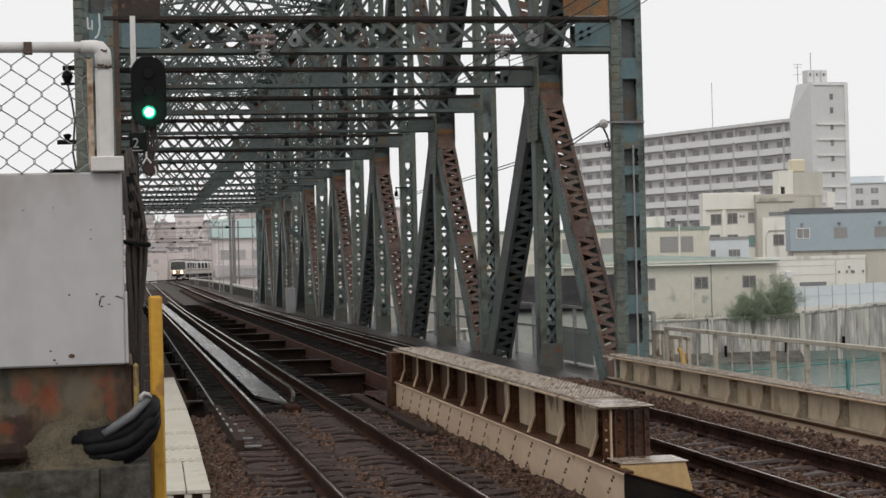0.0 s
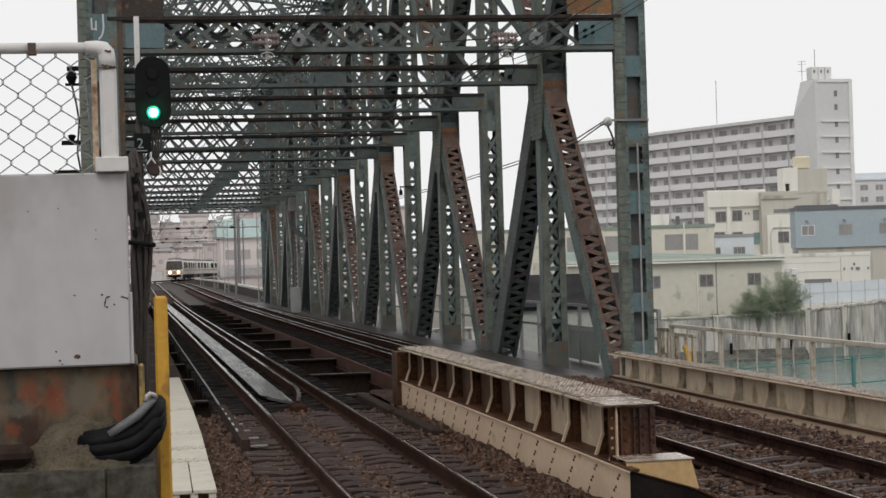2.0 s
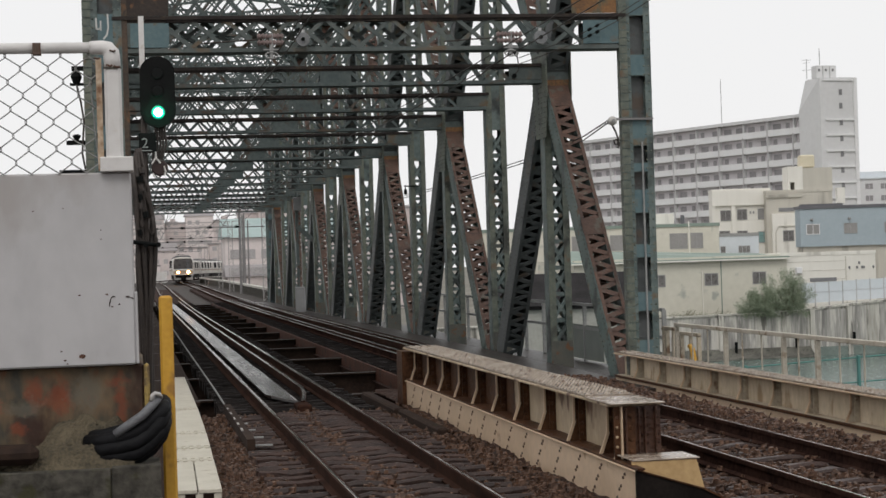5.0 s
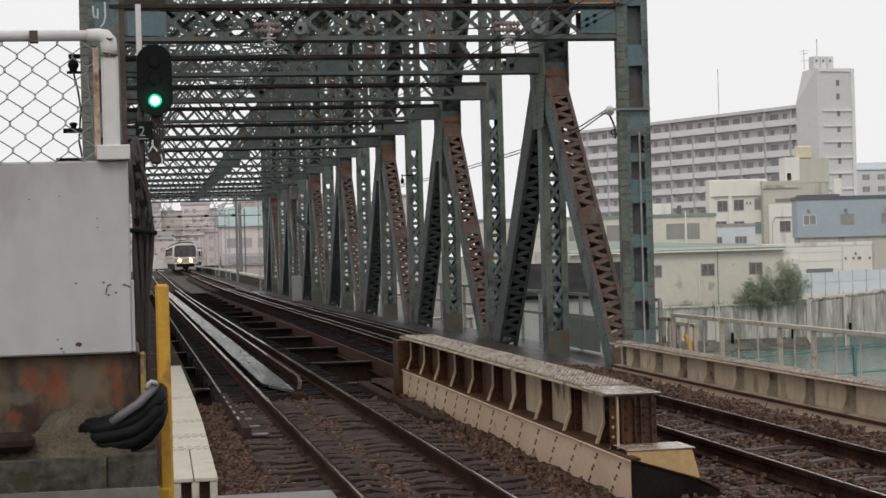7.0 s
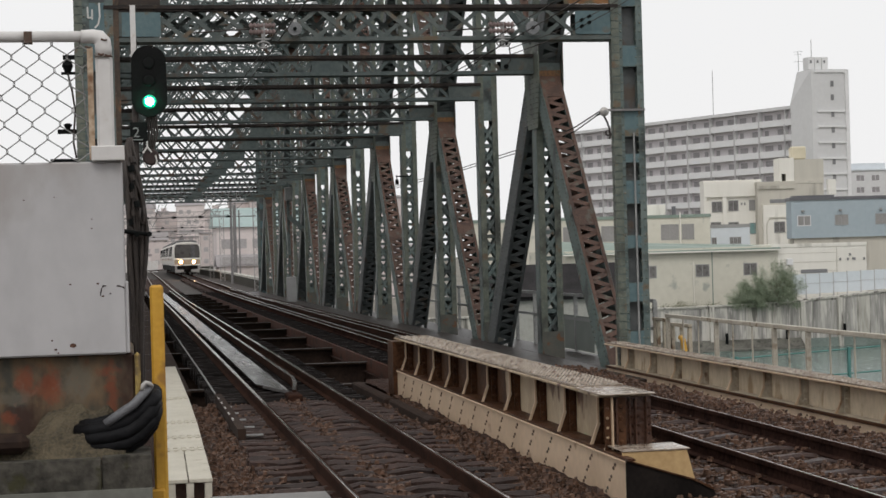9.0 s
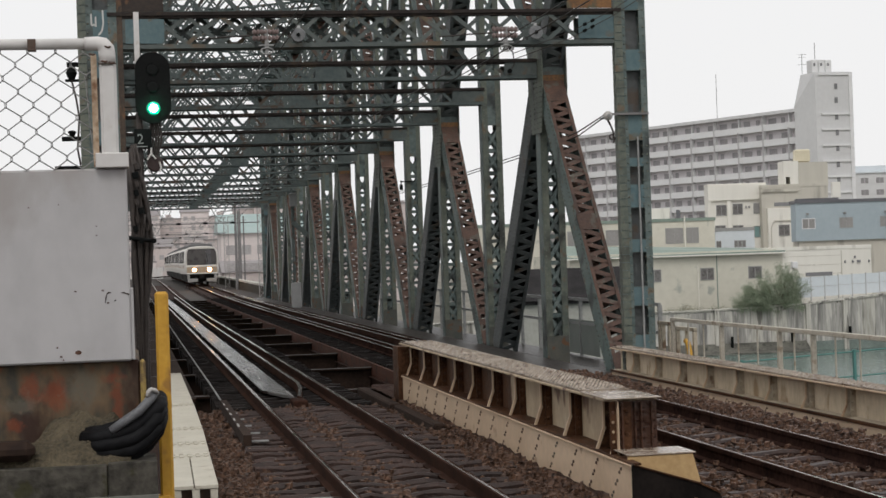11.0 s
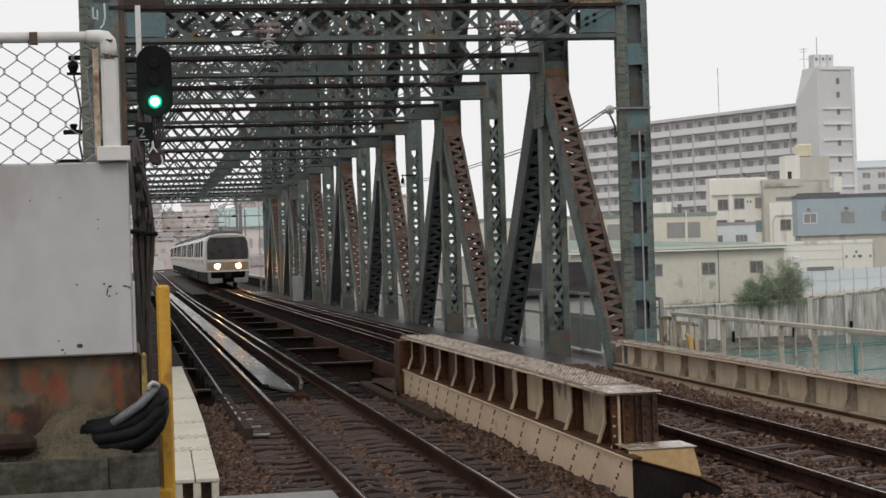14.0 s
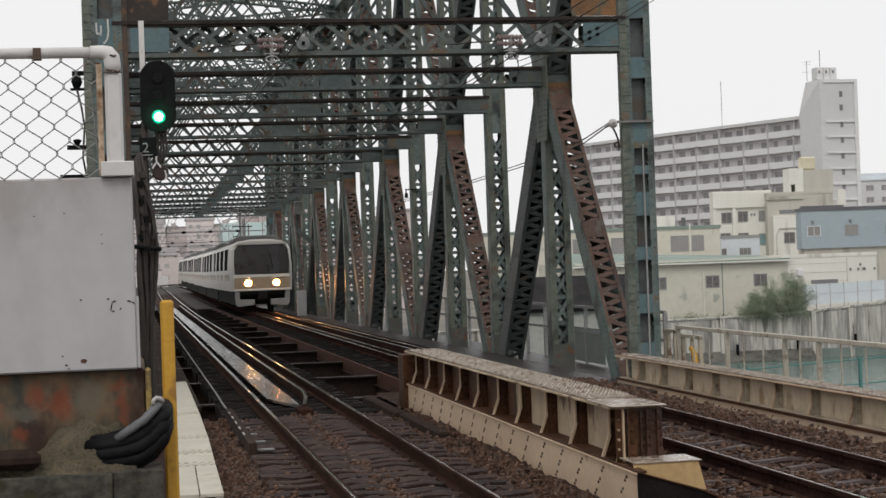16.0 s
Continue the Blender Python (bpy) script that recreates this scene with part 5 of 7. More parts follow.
for pts in (((0.35, 3.50), (0.35, 3.42), (0.29, 3.33)), ((0.35, 3.42), (0.41, 3.34)), ((0.46, 3.30), (0.48, 3.22), (0.46, 3.16)), ((0.30, 3.2), (0.33, 3.14))):
    part("pale_tie", Shape().tube([(x, ys - 0.02, z) for x, z in pts], 0.012, 6), WHITE_PAINT, sig, "pale cable tie")
part("cable_box", Shape().tube([(0.40, ys + 0.02, 3.28), (0.40, ys + 0.15, 3.28)], 0.12, 14), mat("dark_red_box", (0.02, 0.012, 0.012), (0.04, 0.022, 0.02), 0.6), sig, bevel=0.02)

# faded white mark on the bridge end post
mark = thing("painted_mark", "faded white painted strokes on the end post", "marking")
for a, b in (((-0.47, 5.80), (-0.465, 5.62)), ((-0.465, 5.62), (-0.40, 5.64)), ((-0.40, 5.76), (-0.402, 5.60)), ((-0.292, 5.86), (-0.285, 5.65)), ((-0.285, 5.65), (-0.31, 5.53)), ((-0.31, 5.53), (-0.365, 5.47))):
    part("stroke", Shape().beam((a[0], Y0 - 0.217, a[1]), (b[0], Y0 - 0.217, b[1]), 0.026, 0.004, (0, 1, 0)), LETTER, mark)

# cable rack beside the sleeper ends
rack = thing("cable_rack", "dark steel angle with worn pale edge beside the sleeper ends", "steel angle")
part("side_bar", Shape().beam((1.20, 19.4, -0.10), (1.195, 24.4, -0.08), 0.09, 0.12), FLOOR_STEEL, rack)
for k in range(5):
    part("worn_patch", Shape().box(1.158, 1.178, 20.4 + k * 0.78, 20.66 + k * 0.78, -0.042, -0.022), PORCELAIN, rack)
for k in range(5):
    part("tie_bar", Shape().box(1.25 + 0.03 * (k % 2), 1.44 - 0.03 * k, 19.5 + k * 0.95, 19.56 + k * 0.95, -0.13, -0.115), STEEL_GREY, rack)
slab = put("crossing_slab", Shape().box(0.62, 1.58, 11.4, 14.55, -0.3, -0.115), mat("grey_slab", (0.16, 0.155, 0.15), (0.23, 0.225, 0.215), 0.7, 0, 2.5, 0.2), 0.015)
tagged(slab, "grey concrete slab between platform and rail", "slab")

# brackets on the outer side of the near end post
br = thing("wire_bracket", "dark bracket arms with insulators on the end post", "bracket")
for x, z in ((-0.98, 3.87), (-1.10, 3.41), (-0.87, 5.03)):
    part("arm", Shape().box(x, -0.6, Y0 - 0.1, Y0 - 0.04, z - 0.035, z + 0.035), BLACK, br)
part("insulator", Shape().tube([(-0.8, Y0 - 0.07, 4.80), (-0.8, Y0 - 0.07, 4.9), (-0.8, Y0 - 0.07, 5.0)], [0.05, 0.09, 0.05], 10), BLACK, br)
part("insulator", Shape().tube([(-0.82, Y0 - 0.07, 3.9), (-0.82, Y0 - 0.07, 3.98), (-0.82, Y0 - 0.07, 4.0)], [0.03, 0.07, 0.03], 10), BLACK, br)
part("arm", Shape().box(-0.9, -0.6, Y0 - 0.1, Y0 - 0.05, 4.76, 4.80), BLACK, br)
part("drop_wire", Shape().tube([(-0.8, Y0 - 0.12, 4.78), (-0.74, Y0 - 0.12, 4.5), (-0.70, Y0 - 0.12, 4.2), (-0.74, Y0 - 0.12, 3.7), (-0.7, Y0 - 0.12, 3.45)], 0.016, 6), CABLE, br)

# ---- the train ----
T_WHITE = mat("train_white_paint", (0.53, 0.50, 0.46), (0.58, 0.55, 0.51), 0.35, 0, 0.8, 0.0)
T_BRIGHT = mat("train_bright_band", (0.68, 0.66, 0.62), (0.73, 0.71, 0.67), 0.35, 0, 0.8, 0.0)
T_BAND = mat("train_band_brown", (0.20, 0.13, 0.09), (0.23, 0.15, 0.10), 0.4, 0, 0.8, 0.0)
T_BEIGE = mat("train_beige_front", (0.36, 0.275, 0.19), (0.41, 0.315, 0.22), 0.4, 0, 0.8, 0.0)
T_GLASS = mat("dark_train_glass", (0.016, 0.017, 0.019), (0.028, 0.028, 0.03), 0.6, 0, 0.5, 0.0, spec=0.0)
T_SCREEN = mat("misted_windscreen", (0.052, 0.047, 0.045), (0.072, 0.065, 0.062), 0.3, 0, 0.25, 0.0, spec=0.25)
T_ROOF = mat("train_roof_grey", (0.115, 0.113, 0.113), (0.15, 0.148, 0.148), 0.7, 0, 1.5, 0.1)
T_UNDER = mat("train_underframe", (0.010, 0.0095, 0.009), (0.02, 0.018, 0.017), 0.8, 0, 2.0, 0.2, spec=0.1)
HEADLIGHT = glow("warm_headlight", (1.0, 0.40, 0.11), 165.0)
CAR_L = 19.6
SECTION = [(-1.44, 1.0), (1.44, 1.0), (1.475, 1.5), (1.475, 2.2), (1.42, 2.92), (1.31, 3.13), (1.04, 3.29), (0.5, 3.38), (-0.5, 3.38), (-1.04, 3.29), (-1.31, 3.13), (-1.42, 2.92), (-1.475, 2.2), (-1.475, 1.5)]


def side_x(z):
    return 1.475 if z < 2.2 else 1.475 - 0.055 * (z - 2.2) / 0.75


def build_car(front):
    car = thing("train_car", "white train car with lit headlights and a wide black windscreen" if front else "white train car with dark windows and a brown waist band", "train car", group="cars of the oncoming train")
    y0 = 0.35 if front else 0.0
    body = Shape()
    n = len(SECTION)
    if front:
        rings = []
        for t, k in ((0.0, 0.885), (0.13, 0.93), (0.4, 0.963), (1.3, 1.0)):
            rings.append([(x * k, 0.02 + t + max(0, z - 2.0) * 0.22 * (1 - t), 1.0 + (z - 1.0) * (0.985 if t == 0 else 1)) for x, z in SECTION])
        rings.append([(x, CAR_L, z) for x, z in SECTION])
        faces = [tuple(range(n - 1, -1, -1))] + [(i * n + k, i * n + (k + 1) % n, (i + 1) * n + (k + 1) % n, (i + 1) * n + k) for i in range(4) for k in range(n)] + [tuple(4 * n + k for k in range(n))]
        body.add([p for r in rings for p in r], faces)
    else:
        body.prism(SECTION, 0.0, CAR_L)
    part("body", body, T_WHITE, car)
    part("roof", Shape().prism([(-1.1, 3.28), (1.1, 3.28), (0.9, 3.40), (0.4, 3.45), (-0.4, 3.45), (-0.9, 3.40)], y0 + 0.9, CAR_L - 0.2), T_ROOF, car, "grey roof")
    ac = Shape().prism([(-1.15, 3.30), (1.15, 3.30), (1.08, 3.50), (0.8, 3.62), (-0.8, 3.62), (-1.08, 3.50)], 3.0, 7.5)
    part("roof_unit", ac, T_ROOF, car, "grey air-conditioning unit", bevel=0.05)
    for sgn in (-1, 1):
        for k in range(4):
            y, wd = y0 + 1.75 + 4.75 * k, (3.0, 3.0, 3.0, 1.9)[k]
            for q in range(2):
                z0, z1 = 1.98, 2.98
                ya, yb = y + q * wd / 2 + 0.04, y + (q + 1) * wd / 2 - 0.04
                xa, xb = side_x(z0) + 0.022, side_x(z1) + 0.022
                pane = Shape().add([(sgn * xa, ya, z0), (sgn * xa, yb, z0), (sgn * xb, yb, z1), (sgn * xb, ya, z1),
                                    (sgn * (xa - 0.05), ya, z0), (sgn * (xa - 0.05), yb, z0), (sgn * (xb - 0.05), yb, z1), (sgn * (xb - 0.05), ya, z1)],
                                   [(0, 1, 2, 3), (7, 6, 5, 4), (0, 4, 5, 1), (1, 5, 6, 2), (2, 6, 7, 3), (3, 7, 4, 0)])
                part("window", pane, T_GLASS, car)
            if k < 3:
                part("door", Shape().box(sgn * 1.477 - 0.012, sgn * 1.477 + 0.002, y + wd + 0.2, y + wd + 1.5, 1.1, 1.9), T_WHITE, car)
        part("lower_panel", Shape().box(sgn * 1.474 - 0.012, sgn * 1.474 + 0.004, y0 + 0.5, CAR_L - 0.05, 1.5, 1.61), T_BEIGE, car, "beige lower stripe")
        part("waist_band", Shape().box(sgn * 1.478 - 0.004, sgn * 1.478 + 0.004, y0 + 0.5, CAR_L - 0.05, 1.62, 1.78), T_BAND, car, "brown waist band")
    part("underframe", Shape().box(-1.2, 1.2, y0 + 0.6, CAR_L - 0.3, 0.35, 1.0), T_UNDER, car, "dark underframe equipment")
    for yb in (3.0, CAR_L - 3.0):
        bg = part("bogie", Shape().box(-1.0, 1.0, yb - 1.4, yb + 1.4, 0.42, 0.7), T_UNDER, car, "dark bogie")
        for dy in (-1.05, 1.05):
            for sx in (-0.55, 0.55):
                part("wheel", Shape().tube([(sx - 0.06, yb + dy, 0.43), (sx + 0.06, yb + dy, 0.43)], 0.43, 16), T_UNDER, bg)
    if front:
        scr = []
        for x, z in ((-1.24, 1.77), (1.24, 1.77), (1.27, 2.3), (1.23, 2.90), (1.04, 3.14), (-1.04, 3.14), (-1.23, 2.90), (-1.27, 2.3)):
            scr.append((x, z))
        ws = Shape()
        fr = [(x, 0.0 + max(0, z - 2.0) * 0.22 - 0.012, z) for x, z in scr]
        bk = [(x, p[1] + 0.06, z) for (x, z), p in zip(scr, fr)]
        ws.add(fr + bk, [tuple(range(8)), tuple(range(15, 7, -1))] + [(i, i + 8, (i + 1) % 8 + 8, (i + 1) % 8) for i in range(8)])
        part("windscreen", ws, T_SCREEN, car, "wide black windscreen")
        part("visor", Shape().prism([(-1.2, 3.12), (1.2, 3.12), (1.06, 3.24), (0.55, 3.32), (-0.55, 3.32), (-1.06, 3.24)], 0.16, 0.6), T_WHITE, car, "white roof edge", bevel=0.03)
        part("front_band", Shape().box(-1.305, 1.305, -0.03, 0.1, 1.60, 1.75), T_BRIGHT, car, "white band", bevel=0.02)
        part("nose_panel", Shape().box(-1.28, 1.28, -0.02, 0.1, 1.08, 1.59), T_BEIGE, car, "beige front panel", bevel=0.03)
        part("lower_band", Shape().box(-1.29, 1.29, -0.03, 0.1, 1.0, 1.1), T_BRIGHT, car, bevel=0.02)
        for sx in (-0.65, 0.65):
            hl = part("headlight_case", Shape().box(sx - 0.28, sx + 0.28, -0.045, 0.02, 1.17, 1.54), T_BEIGE, car, bevel=0.02)
            part("lamp", Shape().tube([(sx, -0.062, 1.355), (sx, -0.04, 1.355)], 0.14, 18), HEADLIGHT, hl, "lit warm headlight")
        skirt_paint = mat("train_skirt_grey", (0.24, 0.23, 0.22), (0.30, 0.29, 0.28), 0.5)
        for sx in (-1, 1):
            part("skirt", Shape().prism([(sx * 1.27, 0.98), (sx * 1.06, 0.98), (sx * 1.04, 0.62), (sx * 0.36, 0.60), (sx * 0.36, 0.34), (sx * 1.14, 0.28), (sx * 1.23, 0.40)], 0.0, 0.4), skirt_paint, car, "grey front skirt", bevel=0.02)
        # solid dark panel stands for the shaded hollow
        part("front_recess", Shape().box(-1.3, 1.3, 0.05, 0.4, 0.84, 1.0), T_UNDER, car, "dark panel standing for the recess under the nose")
        part("coupler", Shape().box(-0.2, 0.2, -0.25, 0.5, 0.58, 0.98), T_UNDER, car, "dark coupler", bevel=0.04)
        part("wiper", Shape().beam((0.5, -0.01, 2.0), (0.42, 0.11, 2.7), 0.03, 0.02), T_UNDER, car)
        part("gangway_door", Shape().add([(0.38, -0.025, 1.8), (0.80, -0.025, 1.8), (0.80, 0.2, 3.1), (0.38, 0.2, 3.1), (0.38, 0.04, 1.8), (0.80, 0.04, 1.8), (0.80, 0.24, 3.1), (0.38, 0.24, 3.1)],
                                       [(0, 1, 2, 3), (7, 6, 5, 4), (0, 4, 5, 1), (1, 5, 6, 2), (2, 6, 7, 3), (3, 7, 4, 0)]), mat("grey_door_glass", (0.055, 0.053, 0.055), (0.075, 0.072, 0.073), 0.3), car, "grey gangway door")
    return car


car_1 = build_car(True)
car_2 = build_car(False)
cars = [car_1, car_2] + [copy_thing(car_2, Matrix()) for _ in range(4)]
part("pantograph", Shape().beam((-0.42, 15.0, 3.6), (-0.42, 15.0, 4.35), 0.05, 0.05).beam((0.42, 15.0, 3.6), (0.42, 15.0, 4.35), 0.05, 0.05).beam((-0.55, 15.0, 4.38), (0.55, 15.0, 4.38), 0.07, 0.05).beam((-0.5, 15.0, 3.85), (0.5, 15.0, 3.85), 0.04, 0.04).beam((-0.4, 15.0, 3.6), (0, 16.4, 4.3), 0.04, 0.04), T_UNDER, cars[0], "raised pantograph")


def train_place(t):
    """Metres along the line of the train's front: a steady 14.3 m/s."""
    return 82.3 + 14.3 * (16.0 - t)


def car_pose(front, i):
    s0 = front + i * 20.0
    p, _ = line(X_RIGHT, s0)
    q, _ = line(X_RIGHT, s0 + CAR_L)
    d = q - p
    return Matrix.Translation(p) @ Matrix.Rotation(-math.atan2(d.x, d.y), 4, "Z")


# ---- the line beyond the bridge: masts, gantries, wires ----
# mast steel is lightened to stand for haze along the line
PALE_STEEL = mat("hazed_mast", (0.29, 0.275, 0.27), (0.36, 0.345, 0.335), 0.6, 0.0, 1.0, 0.05)



def gantry(s, left, right, height, depth, label):
    g = thing("catenary_gantry", label, "catenary gantry", group="gantries beyond the bridge")
    p, a = line(X_RIGHT, s)
    g.matrix_basis = Matrix.Translation((p.x, p.y, p.z)) @ pose(0, 0, 0, 0, 0, -math.degrees(a))
    for x in (left, right):
        m = Shape()
        for ox in (-0.2, 0.2):
            for oy in (-0.2, 0.2):
                m.box(x + ox - 0.022, x + ox + 0.022, oy - 0.022, oy + 0.022, -0.5, height + depth)
        lacing(m, (x, -0.2, -0.4), (x, -0.2, height), (1, 0, 0), 0.4, 0.5, bar=0.03, rungs=False)
        part("mast", m, PALE_STEEL, g)
    b = Shape().box(left, right, -0.2, 0.2, height, height + 0.05).box(left, right, -0.2, 0.2, height + depth - 0.05, height + depth)
    lacing(b, (left, -0.2, height + depth / 2), (right, -0.2, height + depth / 2), (0, 0, 1), depth - 0.08, depth, bar=0.022, rungs=False)
    part("cross_beam", b, PALE_STEEL, g)
    part("cross_pipe", Shape().tube([(left, 0, height - 1.0), (right, 0, height - 1.0)], 0.035, 8), MAST_GREY, g, "dark pipe with insulators")
    for x in (X_LEFT - X_RIGHT - 0.9, X_LEFT - X_RIGHT + 0.9, -0.9, 0.9):
        part("insulator", Shape().tube([(x - 0.16, 0, height - 1.0), (x, 0, height - 0.98), (x + 0.16, 0, height - 1.0)], [0.05, 0.085, 0.05], 8), BLACK, g, "dark insulator")
    for x in (X_LEFT - X_RIGHT, 0.0):
        v = Shape().beam((x - 0.5, 0, height), (x, 0, height - 0.9), 0.05, 0.05).beam((x + 0.5, 0, height), (x, 0, height - 0.9), 0.05, 0.05).beam((x, 0, height - 0.9), (x, 0, height - 1.4), 0.05, 0.05)
        part("wire_hanger", v, STEEL_GREY, g)
    return g


for s, r in ((119, 2.75), (165, 2.7), (190, 2.8), (235, 2.9), (290, 3.2)):
    gantry(s, -8.5, r, 5.6, 0.45, "lattice gantry carrying overhead wires in the mist")
for x, y, h in ((8.85, 150, 7.0), (14.0, 228, 9), (12.4, 205, 8), (16.5, 260, 9)):
    pm = thing("line_mast", "plain dark grey mast beside the line", "mast")
    part("shaft", Shape().tube([(x, y, -0.5), (x, y, h)], [0.13, 0.10], 10), MAST_GREY, pm)
    part("arm", Shape().beam((x - 1.2, y, h - 0.6), (x + 0.4, y, h - 0.6), 0.08, 0.08), PALE_STEEL, pm)
cw = thing("catenary_wires", "sagging carrier wires between the gantries", "overhead wire")
for x in (X_LEFT, X_RIGHT, -1.0, 7.9):
    pts = []
    for a, b in ((109, 119), (119, 165), (165, 190), (190, 235), (235, 290)):
        for k in range(8):
            p, _ = line(x, a + (b - a) * k / 8)
            pts.append((p.x, p.y, p.z + 5.75 - 0.55 * (1 - (k / 4 - 1) ** 2) * (b - a) / 50))
    part("wire", Shape().tube(pts, 0.016, 5), CABLE, cw)

for xc in (X_LEFT, X_RIGHT):
    oh = thing("overhead_wire", "thin overhead contact wire above the track", "overhead wire")
    pts = []
    for k in range(0, 60):
        s = 10 + k * 5
        p, _ = line(xc + 0.15 * math.sin(k * 0.5), s)
        pts.append((p.x, p.y, p.z + 5.05))
    part("contact_wire", Shape().tube(pts, 0.009, 5), CABLE, oh)
    pts = [(x, y, z + 0.18) for x, y, z in pts]
    part("carrier_wire", Shape().tube(pts, 0.009, 5), CABLE, oh)

# insulators and feeder wires on the bridge
INSULATOR_PINK = mat("dusty_pink_porcelain", (0.15, 0.108, 0.102), (0.24, 0.182, 0.172), 0.4, 0, 6.0, 0.0)
PULLEY = mat("grey_cast_pulley", (0.12, 0.124, 0.128), (0.21, 0.215, 0.22), 0.5, 0, 7.0, 0.1)


def wire_tensioner(x, z, side):
    """A grooved pulley on a bracket, with ribbed insulators on a yoke beside it."""
    t = thing("wire_tensioner", "grey pulley with dusty pink ribbed insulators on the portal strut", "wire tensioner", pose(x, Y0 - 0.34, z), group="wire tensioners")
    part("pulley", Shape().tube([(0, -0.03, 0), (0, -0.022, 0), (0, 0.0, 0), (0, 0.022, 0), (0, 0.03, 0)], [0.105, 0.112, 0.094, 0.112, 0.105], 24), PULLEY, t, "grey cast pulley", smooth=False)
    part("hub", Shape().tube([(0, -0.06, 0), (0, 0.05, 0)], 0.03, 12), BLACK, t)
    part("bracket", Shape().beam((0, 0.04, 0.0), (0.03, 0.16, 0.16), 0.05, 0.05), STEEL_GREY, t)
    for dz in (-0.045, 0.055):
        rod = [(side * (0.30 + 0.03 * k), 0.02, dz + 0.004 * (k % 2)) for k in range(15)]
        part("insulator_rod", Shape().tube(rod, [0.05 if k % 2 else 0.028 for k in range(15)], 12), INSULATOR_PINK, t, "dusty pink ribbed insulator")
    part("yoke", Shape().box(side * 0.50 - 0.03, side * 0.50 + 0.03, -0.01, 0.03, -0.30, 0.10).box(side * 0.50 - 0.13, side * 0.50 + 0.13, -0.015, 0.0, -0.17, -0.145), STEEL_GREY, t, bevel=0.006)
    part("pale_ring", Shape().tube([(side * 0.50 + 0.10 * math.cos(0.45 * k), -0.02, -0.25 + 0.05 * math.sin(0.45 * k)) for k in range(15)], 0.013, 6), STEEL_GREY, t, "pale ring")
    part("tail_wire", Shape().tube([(side * 0.72, 0.0, 0.0), (side * 1.1, -0.02, -0.02), (side * 1.6, -0.05, -0.06)], 0.012, 6), CABLE, t)
    return t


wire_tensioner(6.60, 5.42, -1)
wire_tensioner(2.74, 5.42, -1)
feed = thing("feeder_bracket", "dark bracket arm with an insulator on the end post", "bracket")
part("arm", Shape().box(XR - 0.38, XR + 0.25, Y0 - 0.28, Y0 - 0.225, 4.06, 4.095), MAST_GREY, feed)
part("insulator_disc", Shape().tube([(7.78, Y0 - 0.31, 4.05), (7.78, Y0 - 0.27, 4.05), (7.78, Y0 - 0.22, 4.05)], [0.05, 0.078, 0.07], 16), PORCELAIN, feed, "pale ring insulator", smooth=True)
part("insulator_cap", Shape().tube([(7.78, Y0 - 0.34, 4.05), (7.78, Y0 - 0.30, 4.05)], 0.028, 10), STEEL_GREY, feed)
part("loop", Shape().tube([(7.78, Y0 - 0.25, 3.98), (7.83, Y0 - 0.25, 3.88), (7.87, Y0 - 0.25, 3.76), (7.86, Y0 - 0.25, 3.66), (7.81, Y0 - 0.25, 3.67), (7.80, Y0 - 0.25, 3.73), (7.85, Y0 - 0.25, 3.75), (7.89, Y0 - 0.25, 3.68), (7.86, Y0 - 0.25, 3.60)], 0.016, 6), CABLE, feed)
fw = thing("feeder_wire", "pair of twisted feeder wires along the truss", "wire")
for dz in (0.03, -0.04):
    part("wire", Shape().tube([(7.72, Y0 - 0.25, 4.05 + dz * 0.5), (8.03, 31.0, 3.98 + dz), (8.66, 36.0, 4.07 + dz), (9.41, 42.0, 4.23 + dz), (9.75, 51.7, 4.25 + dz), (9.8, 75, 4.3 + dz)], 0.012, 5), CABLE, fw)
part("clamp", Shape().tube([(7.74, Y0 - 0.22, 4.02), (7.70, Y0 - 0.1, 4.01)], 0.014, 8), BLACK, fw)
up = thing("feeder_wire", "thin wires rising above the end post", "wire")
for dz in (0, 0.10):
    part("wire", Shape().tube([(6.2, Y0 - 0.3, 4.98 + dz), (7.18, Y0 - 0.3, 5.32 + dz), (7.9, Y0 - 0.3, 5.68 + dz), (9.6, Y0 - 0.3, 6.7 + dz)], 0.007, 5), CABLE, up)
    for x, z in ((7.42, 5.44), (7.55, 5.50)):
        part("clip", Shape().tube([(x - 0.02, Y0 - 0.33, z + dz - 0.01), (x + 0.03, Y0 - 0.33, z + dz + 0.02)], 0.026, 8), BLACK, up)
drop = thing("drop_wire", "thin looping drop wire with dark clips under the strut", "wire")
part("wire", Shape().tube([(6.6, 33.9, 5.35), (7.0, 33.9, 5.62), (7.35, 33.9, 5.85), (7.5, 33.9, 5.8), (7.52, 33.9, 5.55), (7.40, 33.9, 5.4)], 0.012, 6), CABLE, drop)
for x, z in ((7.35, 5.85), (7.47, 5.86), (7.42, 5.42)):
    part("clip", Shape().tube([(x, 33.85, z), (x, 33.93, z)], 0.045, 10), BLACK, drop)

pb = thing("post_bracket", "small black bracket with a hanging fitting on a truss post", "bracket", pose(7.80, Y0 + 4 * PANEL - 0.25, 4.08))
part("arm", Shape().box(0.0, 0.42, -0.02, 0.02, -0.02, 0.015), BLACK, pb)
part("hanger", Shape().tube([(0.03, 0, 0.03), (0.03, 0, -0.1)], 0.014, 6), BLACK, pb)
part("fitting", Shape().tube([(0.03, 0, -0.08), (0.03, 0, -0.12), (0.03, 0, -0.24)], [0.025, 0.05, 0.055], 10), BLACK, pb, "black hanging fitting")

# small equipment at the truss foot
box_ = thing("relay_box", "pale grey relay box at the truss foot", "relay box")
